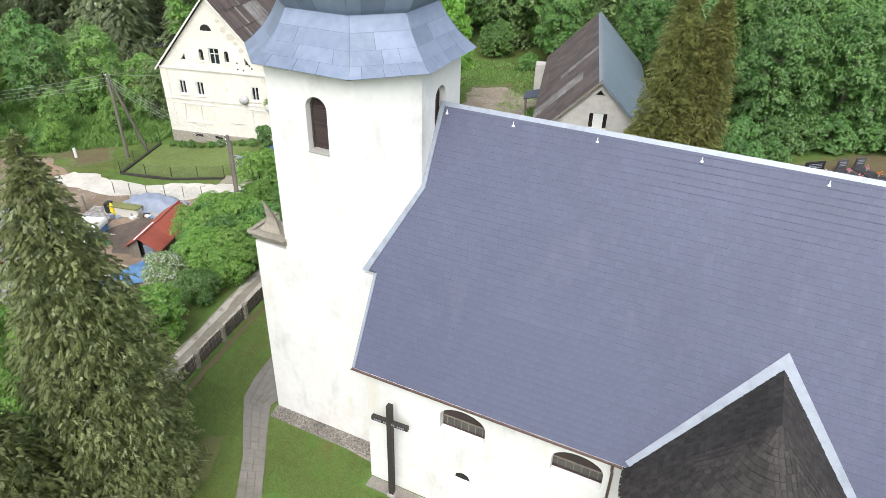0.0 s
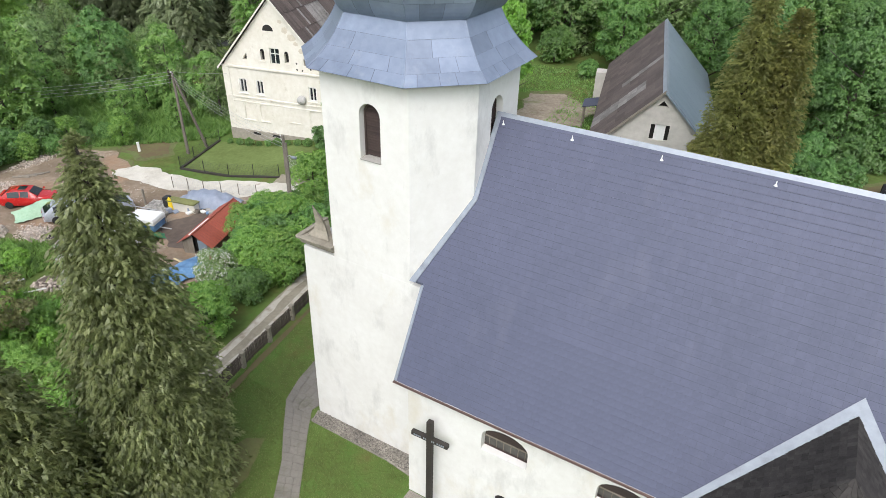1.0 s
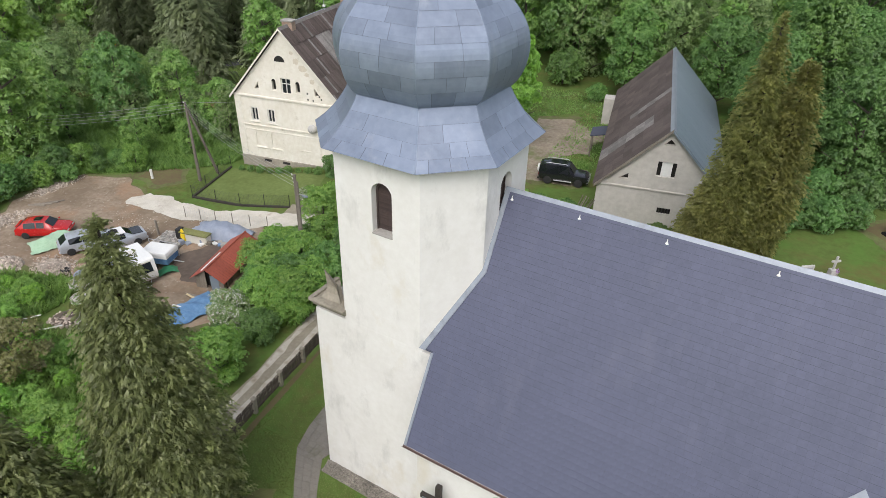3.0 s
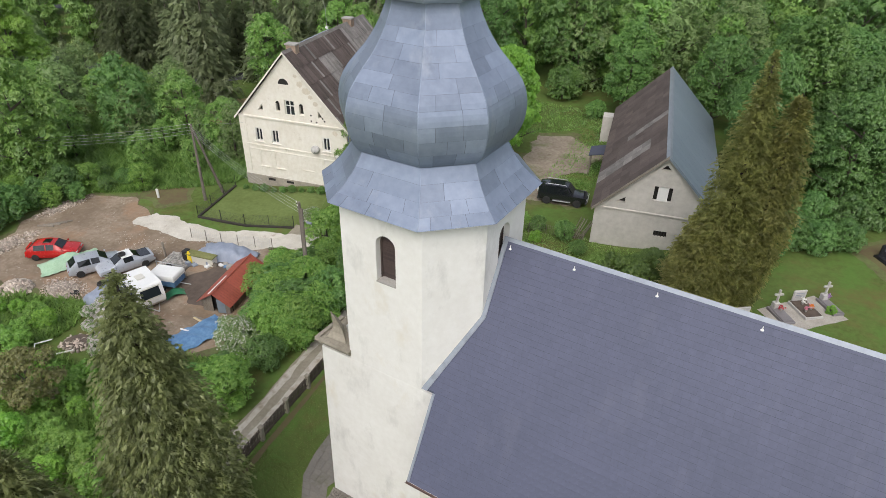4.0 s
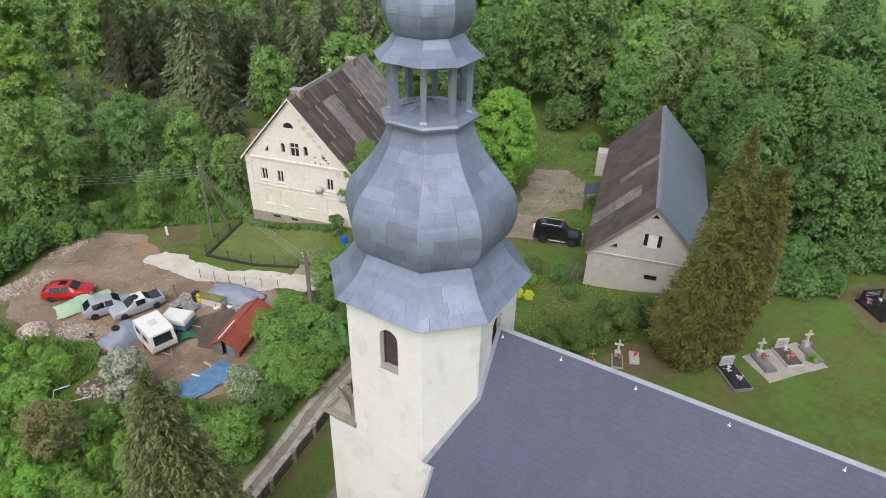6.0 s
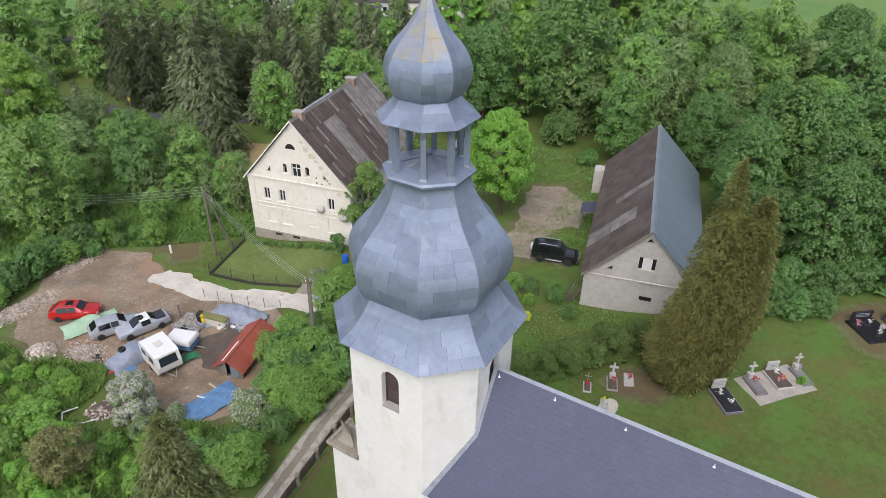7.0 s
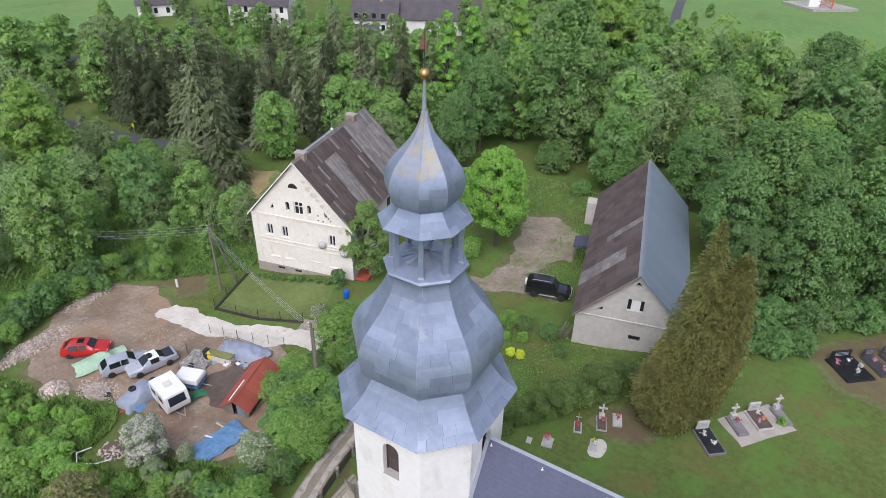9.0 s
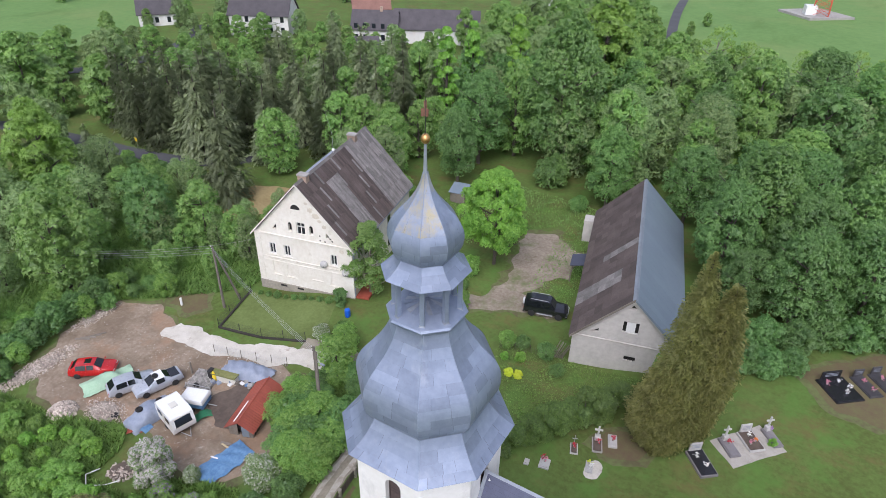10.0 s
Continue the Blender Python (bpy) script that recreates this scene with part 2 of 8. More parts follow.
SLATE_REST = mat("blue_grey_slate_covering", (0.070, 0.078, 0.122), (0.094, 0.102, 0.159), 0.6, grain=9.0, stains=0.2, bump=0.08, random_value=0.03, island=True, spec=0.42)
for slate in (SLATE, SLATE_REST):
    stain(slate, (0.125, 0.130, 0.175), 0.8, 0.55, 0.75, 0.35, (1, 0.4, 0.4))
SHINGLE = mat("dark_wood_shingle", (0.019, 0.017, 0.016), (0.055, 0.050, 0.047), 0.85, grain=9.0, stains=0.9, random_value=0.3, spec=0.3)
SHINGLE_BED = mat("shingle_bed", (0.02, 0.018, 0.016), (0.045, 0.04, 0.036), 0.9)
ZINC = mat("weathered_zinc", (0.178, 0.214, 0.288), (0.262, 0.308, 0.400), 0.42, metal=0.35, grain=3.0, stains=0.5, bump=0.08, random_value=0.15)
stain(ZINC, (0.36, 0.39, 0.44), 1.1, 0.56, 0.74, 0.5, (1, 1, 0.5))
stain(ZINC, (0.11, 0.128, 0.16), 0.7, 0.58, 0.74, 0.4, (1, 1, 0.4))
# Dark colour of the seams, and of the shade drawn under the laps.
ZINC_BED = mat("zinc_seam_and_lap_shade", (0.095, 0.112, 0.145), (0.14, 0.162, 0.205), 0.6, metal=0.2)
ZINC_PALE = mat("pale_zinc_flashing", (0.22, 0.245, 0.285), (0.33, 0.36, 0.41), 0.45, metal=0.3, grain=4.0, bump=0.06)
stain(ZINC_PALE, (0.14, 0.15, 0.17), 1.5, 0.55, 0.72, 0.5)
ZINC_RUST = mat("ochre_stained_zinc", (0.20, 0.235, 0.305), (0.29, 0.33, 0.41), 0.45, metal=0.3, grain=4.0, stains=1.2, random_value=0.1)
stain(ZINC_RUST, (0.37, 0.31, 0.15), 2.2, 0.42, 0.64, 0.75, (1, 1, 0.25))
stain(ZINC_RUST, (0.20, 0.12, 0.06), 5.0, 0.60, 0.72, 0.6, (1, 1, 0.3))
COPPER = mat("brown_gutter_metal", (0.09, 0.055, 0.045), (0.16, 0.10, 0.085), 0.5, metal=0.3)
GOLD = mat("tarnished_gilding", (0.35, 0.17, 0.06), (0.75, 0.45, 0.18), 0.3, metal=0.9, grain=12)
RUST = mat("rusted_iron", (0.10, 0.045, 0.03), (0.22, 0.11, 0.07), 0.85, grain=20)
IRON = mat("dark_iron", (0.02, 0.02, 0.022), (0.05, 0.05, 0.05), 0.6, metal=0.4)
GALV = mat("galvanised_wire", (0.35, 0.36, 0.36), (0.5, 0.5, 0.5), 0.45, metal=0.6)
DARKWOOD = mat("tarred_wood", (0.018, 0.014, 0.012), (0.05, 0.042, 0.036), 0.8, grain=16)
LOUVRE = mat("brown_louvre_wood", (0.034, 0.024, 0.022), (0.072, 0.048, 0.042), 0.8, grain=18, random_value=0.2)
OLDWOOD = mat("grey_weathered_wood", (0.12, 0.10, 0.08), (0.26, 0.23, 0.19), 0.9, grain=12, random_value=0.25)
POLEWOOD = mat("creosoted_pole", (0.10, 0.085, 0.07), (0.20, 0.175, 0.15), 0.9, grain=10)
GRASS = mat("mown_grass", (0.076, 0.098, 0.025), (0.110, 0.170, 0.043), 0.95, grain=2.6, stains=0.11, bump=0.6, spec=0.15, mottled=1.4)
stain(GRASS, (0.140, 0.115, 0.045), 0.17, 0.52, 0.66, 0.75, (1, 1.6, 1))
stain(GRASS, (0.088, 0.182, 0.036), 0.32, 0.50, 0.64, 0.6)
stain(GRASS, (0.120, 0.175, 0.048), 1.6, 0.56, 0.7, 0.5)
BLADES = leaf_mat("grass_blades", (0.150, 0.165, 0.055), (0.175, 0.240, 0.065), 0.4, 0.1, 0.22, 0.4)
DIRT = mat("trampled_dirt", (0.18, 0.135, 0.095), (0.33, 0.27, 0.205), 0.95, grain=3.0, stains=0.4, bump=0.5, spec=0.2, mottled=1.2)
stain(DIRT, (0.30, 0.19, 0.12), 0.25, 0.52, 0.66, 0.7)
stain(DIRT, (0.15, 0.11, 0.075), 0.16, 0.50, 0.66, 0.75)
stain(DIRT, (0.46, 0.42, 0.36), 2.5, 0.60, 0.68, 0.6)
MUD = mat("dark_wet_mud", (0.06, 0.045, 0.035), (0.14, 0.105, 0.08), 0.8, grain=3.0, stains=0.5, bump=0.5)
GRAVEL = mat("pale_limestone_gravel", (0.40, 0.37, 0.31), (0.64, 0.61, 0.545), 0.95, grain=14.0, stains=0.8, bump=0.7, spec=0.2)
stain(GRAVEL, (0.27, 0.22, 0.17), 0.9, 0.58, 0.68, 0.7)
TRACK = mat("beaten_track", (0.19, 0.17, 0.125), (0.33, 0.30, 0.24), 0.95, grain=5.0, stains=0.5, bump=0.5, spec=0.2)
stain(TRACK, (0.17, 0.16, 0.09), 0.7, 0.56, 0.70, 0.6)
DRIVE = mat("earth_drive", (0.17, 0.135, 0.10), (0.33, 0.285, 0.225), 0.95, grain=3.5, stains=0.45, bump=0.5, spec=0.2, mottled=1.2)
stain(DRIVE, (0.12, 0.15, 0.05), 0.35, 0.50, 0.66, 0.8)
LAWN = mat("mown_house_lawn", (0.095, 0.125, 0.036), (0.150, 0.195, 0.066), 0.95, grain=3, stains=0.3, bump=0.6, spec=0.15, mottled=1.3)
# Meadow green made lighter than the near grass, to stand for haze.
MEADOW = mat("haze_paled_meadow", (0.100, 0.190, 0.055), (0.155, 0.255, 0.082), 0.95, grain=0.6, stains=0.03, bump=0.3, spec=0.15)
stain(MEADOW, (0.19, 0.235, 0.085), 0.012, 0.48, 0.65, 0.7)
stain(MEADOW, (0.075, 0.14, 0.035), 0.09, 0.54, 0.7, 0.5, (1, 0.4, 1))
ASPHALT = mat("worn_asphalt", (0.050, 0.051, 0.056), (0.082, 0.083, 0.090), 0.9, grain=20, stains=0.4)
PAVING = mat("old_paving", (0.145, 0.132, 0.112), (0.215, 0.198, 0.172), 0.92, grain=10, stains=0.9, random_value=0.06)
stain(PAVING, (0.10, 0.10, 0.06), 0.9, 0.55, 0.7, 0.6)
PEBBLE = mat("pebble_border", (0.085, 0.075, 0.065), (0.34, 0.31, 0.27), 0.9, grain=22, random_value=0.5, island=True, bump=0.6)
CONCRETE = mat("rough_concrete", (0.24, 0.23, 0.21), (0.40, 0.38, 0.35), 0.92, grain=9)
WORN = mat("worn_turf", (0.105, 0.095, 0.05), (0.135, 0.165, 0.062), 0.95, grain=2.5, stains=0.5, bump=0.6, spec=0.15, mottled=1.6)
EARTH_TURF = mat("brown_trodden_turf", (0.125, 0.092, 0.056), (0.135, 0.125, 0.058), 0.95, grain=2.5, stains=0.5, bump=0.6, spec=0.15, mottled=1.5)
ETERNIT = mat("mossy_roof_boards", (0.052, 0.039, 0.035), (0.122, 0.094, 0.083), 0.9, grain=9, stains=0.5, random_value=0.22)
ETERNIT_PALE = mat("lichen_grey_boards", (0.10, 0.09, 0.082), (0.27, 0.25, 0.235), 0.92, grain=11, stains=1.0, random_value=0.25)
TIN_BLUE = mat("blue_grey_sheet_roof", (0.17, 0.215, 0.26), (0.23, 0.28, 0.33), 0.4, metal=0.2, grain=2.0, stains=0.2, bump=0.03, random_value=0.04)
BARK = mat("bark", (0.05, 0.04, 0.032), (0.13, 0.11, 0.09), 0.95, grain=9)
BARK_PALE = mat("pale_bark", (0.14, 0.12, 0.10), (0.26, 0.23, 0.20), 0.95, grain=9)
GLASS = glass_mat("window_glass")
GLASS_CAR = glass_mat("car_glass", (0.01, 0.012, 0.014))
# Near-black colour that paints the shade inside openings and holes.
INSIDE_SHADE = mat("interior_shade", (0.012, 0.011, 0.010), (0.02, 0.018, 0.016), 0.95, bump=0)
LEAF = leaf_mat("leaf_green", (0.105, 0.225, 0.040), (0.265, 0.440, 0.100))
LEAF_FRESH = leaf_mat("fresh_shrub_leaf", (0.120, 0.260, 0.036), (0.300, 0.500, 0.095), 0.4, 0.12)
LEAF_MID = leaf_mat("leaf_mid_green", (0.074, 0.175, 0.036), (0.205, 0.370, 0.086))
LEAF_DEEP = leaf_mat("leaf_deep_green", (0.064, 0.156, 0.034), (0.172, 0.322, 0.080))
LEAF_LIME = leaf_mat("leaf_lime_green", (0.125, 0.310, 0.028), (0.300, 0.560, 0.072), 0.45, 0.05)
LEAF_HEDGE = leaf_mat("hedge_leaf", (0.064, 0.128, 0.019), (0.160, 0.268, 0.047))
LEAF_GREY = leaf_mat("leaf_grey_green", (0.135, 0.225, 0.070), (0.285, 0.405, 0.145))
NEEDLE = leaf_mat("spruce_needles", (0.212, 0.262, 0.134), (0.300, 0.358, 0.180), 0.5, 0.07, 0.35, 0.2)
WILLOW = leaf_mat("willow_leaf", (0.175, 0.305, 0.044), (0.340, 0.510, 0.095), 0.5, 0.05)
THUJA = leaf_mat("thuja_sprays", (0.165, 0.196, 0.070), (0.365, 0.406, 0.163), 0.4, 0.05, 1.6, 0.3)
CYPRESS = leaf_mat("bronzed_conifer_sprays", (0.255, 0.268, 0.082), (0.43, 0.442, 0.145), 0.45, 0.05, 0.9, 0.25)
BLOSSOM = leaf_mat("white_blossom", (0.50, 0.50, 0.42), (0.80, 0.80, 0.74), 0.3, 0.05)
LILAC = leaf_mat("lilac_blossom", (0.20, 0.09, 0.28), (0.42, 0.24, 0.50), 0.3, 0.05)
YELLOW_LEAF = leaf_mat("yellow_leaf", (0.52, 0.60, 0.02), (0.72, 0.80, 0.05), 0.3, 0.05)
PINKISH = leaf_mat("pale_pink_sprays", (0.46, 0.42, 0.40), (0.72, 0.67, 0.66), 0.35, 0.05)


def paint(name, c, rough=0.25, metal=0.0, coat=0.6):
    return mat(name, tuple(a * 0.88 for a in c), c, rough, metal, grain=6, stains=0.8, bump=0.0, coat=coat)


RED_PAINT = paint("red_car_paint", (0.45, 0.012, 0.012))
SILVER_PAINT = paint("silver_car_paint", (0.46, 0.485, 0.53), 0.3, 0.4)
BLACK_PAINT = paint("black_car_paint", (0.012, 0.012, 0.016), 0.2)
WHITE_PAINT = paint("white_enamel", (0.78, 0.78, 0.76), 0.4)
CREAM_PAINT = paint("cream_enamel", (0.62, 0.60, 0.53), 0.5)
RUBBER = mat("tyre_rubber", (0.012, 0.012, 0.012), (0.03, 0.03, 0.03), 0.9, bump=0.1)
LAMP_GLASS = paint("lamp_lens", (0.55, 0.56, 0.56), 0.1)
RED_LENS = paint("red_lens", (0.35, 0.01, 0.01), 0.15)
TARP_BLUE = mat("blue_tarpaulin", (0.06, 0.15, 0.30), (0.15, 0.28, 0.45), 0.45, grain=4, stains=1.0, bump=0.3)
TARP_GREEN = mat("pale_green_netting", (0.24, 0.38, 0.25), (0.40, 0.55, 0.40), 0.8, grain=8, bump=0.4)
TARP_GREY = mat("grey_car_cover", (0.17, 0.20, 0.26), (0.29, 0.325, 0.40), 0.55, grain=3, stains=1.0, bump=0.2)
RED_SHEET = mat("red_sheet_roof", (0.235, 0.052, 0.032), (0.35, 0.085, 0.052), 0.6, grain=4, stains=0.8, random_value=0.12)
YELLOW = paint("yellow_plastic", (0.75, 0.55, 0.02), 0.5, coat=0.1)
BLUE_PLASTIC = paint("blue_plastic", (0.01, 0.10, 0.55), 0.5, coat=0.1)
GRANITE_BLACK = mat("polished_black_granite", (0.010, 0.010, 0.012), (0.03, 0.03, 0.034), 0.15, grain=60, bump=0)
GRANITE_GREY = mat("grey_granite", (0.13, 0.12, 0.125), (0.26, 0.245, 0.25), 0.5, grain=60, bump=0.05)
STONE_PALE = mat("pale_gravestone", (0.36, 0.35, 0.33), (0.52, 0.51, 0.49), 0.8, grain=8)
RED_LATTICE = paint("red_lattice_paint", (0.55, 0.09, 0.045), 0.5, coat=0.1)
ROOF_FAR = mat("dark_tile_roof", (0.05, 0.045, 0.05), (0.10, 0.09, 0.095), 0.85, grain=5, random_value=0.15)
ROOF_RED = mat("red_tile_roof", (0.17, 0.085, 0.065), (0.26, 0.14, 0.11), 0.85, grain=5)
FLOWER_RED = paint("red_flowers", (0.5, 0.03, 0.05), 0.8, coat=0)
FLOWER_PINK = paint("pink_flowers", (0.65, 0.25, 0.33), 0.8, coat=0)
FLOWER_WHITE = paint("white_flowers", (0.8, 0.8, 0.76), 0.8, coat=0)
FLOWER_ORANGE = paint("orange_flowers", (0.7, 0.2, 0.03), 0.8, coat=0)

# ---- terrain, roads ----
def terrain():
    """One sheet of ground, fine near the church and coarse towards the horizon."""
    def axis(fine0, fine1, step, far0, far1):
        a = list(np.arange(fine0, fine1 + 1e-6, step))
        d, p = step, fine1
        while p < far1:
            d *= 1.25
            p += d
            a.append(min(p, far1))
        d, p = step, fine0
        while p > far0:
            d *= 1.25
            p -= d
            a.insert(0, max(p, far0))
        return np.array(a)
    xs, ys = axis(-60, 34, 1.0, -2500, 2500), axis(-30, 64, 1.0, -2500, 2500)
    gx, gy = np.meshgrid(xs, ys)
    num, den = np.zeros_like(gx), np.zeros_like(gx)
    for a, b, h in GROUND:
        k = ((gx - a) ** 2 + (gy - b) ** 2 + 12.0) ** -1.6
        num += k * h
        den += k
    gz = num / den
    nx, ny = len(xs), len(ys)
    verts = np.stack([gx, gy, gz], -1).reshape(-1, 3)
    i = (np.arange(ny - 1)[:, None] * nx + np.arange(nx - 1)[None, :]).reshape(-1)
    faces = np.stack([i, i + 1, i + nx + 1, i + nx], -1)
    me = bpy.data.meshes.new("ground")
    me.from_pydata(verts.tolist(), [], faces.tolist())
    me.polygons.foreach_set("use_smooth", [True] * len(me.polygons))
    me.materials.append(GRASS)
    tagged(new("ground", me), "green meadow and mown lawn round the church", "ground", kind="structure")


terrain()


def blob_patch(name, outline, material, lift, label, category="ground", kind="structure", rag=0.25, step=0.5):
    """A thin draped patch on the ground with an uneven edge; outline: corners in the plan."""
    pts = [Vector((x, y)) for x, y in outline]
    edge = []
    for i, p in enumerate(pts):
        q = pts[(i + 1) % len(pts)]
        n = max(2, int((q - p).length / step))
        side = Vector(((q - p).y, -(q - p).x)).normalized()
        for k in range(n):
            w = p.lerp(q, k / n)
            j = noise.noise(Vector((w.x * 0.4, w.y * 0.4, 5.0))) + 0.35 * noise.noise(Vector((w.x * 1.7, w.y * 1.7, 3)))
            edge.append(w + side * j * rag)
    bm = bmesh.new()
    vs = [bm.verts.new((p.x, p.y, 0)) for p in edge]
    f = bm.faces.new(vs)
    bmesh.ops.triangulate(bm, faces=[f])
    for cut in range(3):
        long = [e for e in bm.edges if e.calc_length() > 1.2]
        if long:
            bmesh.ops.subdivide_edges(bm, edges=long, cuts=1)
            bmesh.ops.triangulate(bm, faces=bm.faces[:])
    for v in bm.verts:
        v.co.z = ground(v.co.x, v.co.y) + lift
    bmesh.ops.recalc_face_normals(bm, faces=bm.faces)
    me = bpy.data.meshes.new(name)
    bm.to_mesh(me)
    bm.free()
    return tagged(part(name, me, material, None), label, category, kind=kind)


def soft_patch(name, outline, material, lift, label, rag=0.4, grow=0.7):
    """A bare patch with a worn fringe of thin turf round it."""
    cx, cy = sum(p[0] for p in outline) / len(outline), sum(p[1] for p in outline) / len(outline)
    wide = []
    for x, y in outline:
        d = math.hypot(x - cx, y - cy)
        wide.append((cx + (x - cx) * (1 + grow / d), cy + (y - cy) * (1 + grow / d)))
    blob_patch(name + "_fringe", wide, WORN, lift - 0.02, "thin worn turf round " + label, rag=rag * 1.5)
    return blob_patch(name, outline, material, lift, label, rag=rag)


def ribbon(name, line, width, material, lift, label, category="road", rag=0.12, step=0.6):
    """A road along a line in the plan."""
    pts = [Vector(p) for p in line]
    dense = []
    for i in range(len(pts) - 1):
        a, b = pts[max(i - 1, 0)], pts[min(i + 2, len(pts) - 1)]
        n = max(2, int((pts[i + 1] - pts[i]).length / step))
        for k in range(n):
            t = k / n
            p0, p1, p2, p3 = a, pts[i], pts[i + 1], b
            dense.append(0.5 * ((2 * p1) + (p2 - p0) * t + (2 * p0 - 5 * p1 + 4 * p2 - p3) * t * t + (3 * p1 - p0 - 3 * p2 + p3) * t ** 3))
    dense.append(pts[-1])
    b = Build()
    rows = []
    for i, p in enumerate(dense):
        d = (dense[min(i + 1, len(dense) - 1)] - dense[max(i - 1, 0)]).normalized()
        s = Vector((d.y, -d.x))
        row = []
        for k in range(5):
            u = (k - 2) / 2 * width / 2
            if k in (0, 4):
                u *= 1 + rag * (noise.noise(Vector((p.x, p.y, k))) * 1.6)
            q = p + s * u
            row.append((q.x, q.y, ground(q.x, q.y) + lift))
        rows.append(row)
    b.loft(rows, caps=False, closed=False)
    return tagged(part(name, b, material, None, smooth="all"), label, category, kind="structure")


ribbon("road", [(-8.2, -14), (-8.9, -9), (-9.6, -4.8), (-10.5, 0), (-11.3, 4), (-11.9, 8), (-13.2, 12), (-16, 15.4), (-20.5, 17.2), (-25, 16.4)], 1.7, TRACK, 0.05, "narrow beaten dirt track beside the churchyard fence")
RUT = mat("pale_wheel_rut", (0.36, 0.325, 0.27), (0.52, 0.485, 0.43), 0.95, grain=6.0, stains=0.7, bump=0.5, spec=0.2)
stain(RUT, (0.24, 0.20, 0.15), 1.1, 0.50, 0.64, 0.8)
for off in (-0.50, 0.46):
    ribbon("wheel_rut", [(x + off, y) for x, y in ((-8.2, -14), (-8.9, -9), (-9.6, -4.8), (-10.5, 0), (-11.3, 4), (-11.9, 8), (-12.9, 11.4))], 0.42, RUT, 0.062, "pale compacted wheel rut of the dirt track", rag=0.5)
soft_patch("yard_ground", [(-17.5, 3), (-20, 8.5), (-22, 12.5), (-27, 13.5), (-38, 12), (-43, 13.5), (-48.5, 11), (-47.5, 5), (-44, 0), (-38.5, -1.5), (-33, 1), (-27, .5), (-24, -.5), (-20, 0)], DIRT, 0.05, "trampled bare earth of a cluttered yard", rag=0.7)
blob_patch("muddy_patch", [(-20.6, 5.2), (-23.2, 9.8), (-26.5, 10.5), (-27.5, 7), (-24.3, 4.2)], MUD, 0.09, "dark damp mud in the yard", rag=1.0)
blob_patch("gravel_patch", [(-19.5, 14.6), (-22, 16.6), (-26, 15.4), (-32, 13.6), (-38.6, 12.6), (-39.2, 10.6), (-33.5, 10.6), (-28, 12), (-24, 13)], GRAVEL, 0.10, "pale crushed limestone spread beside the yard", rag=0.9)
soft_patch("driveway_ground", [(-18, 29.4), (-17.5, 26.5), (-11.9, 28.9), (-10, 30.4), (-7.6, 31.2), (-4.6, 32), (-4.6, 33), (-7.6, 33.4), (-9.2, 34), (-8.7, 37.5), (-6.1, 39.1), (-6.7, 44.1), (-11.3, 47.5), (-15, 46.4), (-13.8, 41.5), (-11.9, 35.9), (-13.2, 31.6)], DRIVE, 0.05, "worn earth drive between house and barn", rag=1.1)
blob_patch("house_lawn", [(-36.2, 20.6), (-34.5, 14.5), (-29.6, 15.5), (-25, 17), (-24.6, 19.5), (-26, 22.8), (-30, 22)], LAWN, 0.03, "yellowish mown lawn before the house", rag=0.1)
blob_patch("far_meadow", [(-34, 116), (10, 104), (70, 100), (160, 130), (200, 300), (40, 420), (-110, 300), (-80, 200)], MEADOW, 0.25, "green meadow beyond the wood, paled for haze", rag=1.5, step=6)
blob_patch("hill_meadow", [(-160, 40), (-142, 70), (-150, 104), (-190, 150), (-330, 190), (-360, 20), (-240, -20)], MEADOW, 0.25, "green meadow beyond the road, paled for haze", rag=1.5, step=6)
ribbon("asphalt_road", [(-190, -10), (-140, 12), (-112, 31), (-92, 36), (-81, 37.4), (-70, 40.1), (-62.5, 46), (-59, 60), (-60, 90)], 3.4, ASPHALT, 0.08, "grey asphalt country road passing the spruces", rag=0.02, step=2)
ribbon("lane", [(-135, 52), (-126, 58), (-121, 68), (-124, 84), (-135, 100)], 4.0, ASPHALT, 0.12, "narrow asphalt lane by the far farm", rag=0.02, step=2)

# ---- church ----
AW, CW, CE = 3.35, 1.80, 1.58   # tower: half width, half length of the south and of the east faces
RIDGE, SLOPE = 15.25, 1.73  # nave roof
VERGE, NAVE_END = 2.35, 30.0
EAVE_Y, WALL_Y, NAVE_X = 5.2, 4.9, 2.7


def octagon(a, c, z, e=None):
    e = c if e is None else e
    return [Vector(p) for p in ((c, -a, z), (a, -e, z), (a, e, z), (c, a, z), (-c, a, z), (-a, e, z), (-a, -e, z), (-c, -a, z))]


church_tower = thing("church_tower", "whitewashed church tower, square below and octagonal above, with grey metal domes", "tower", (0, 0, 0))


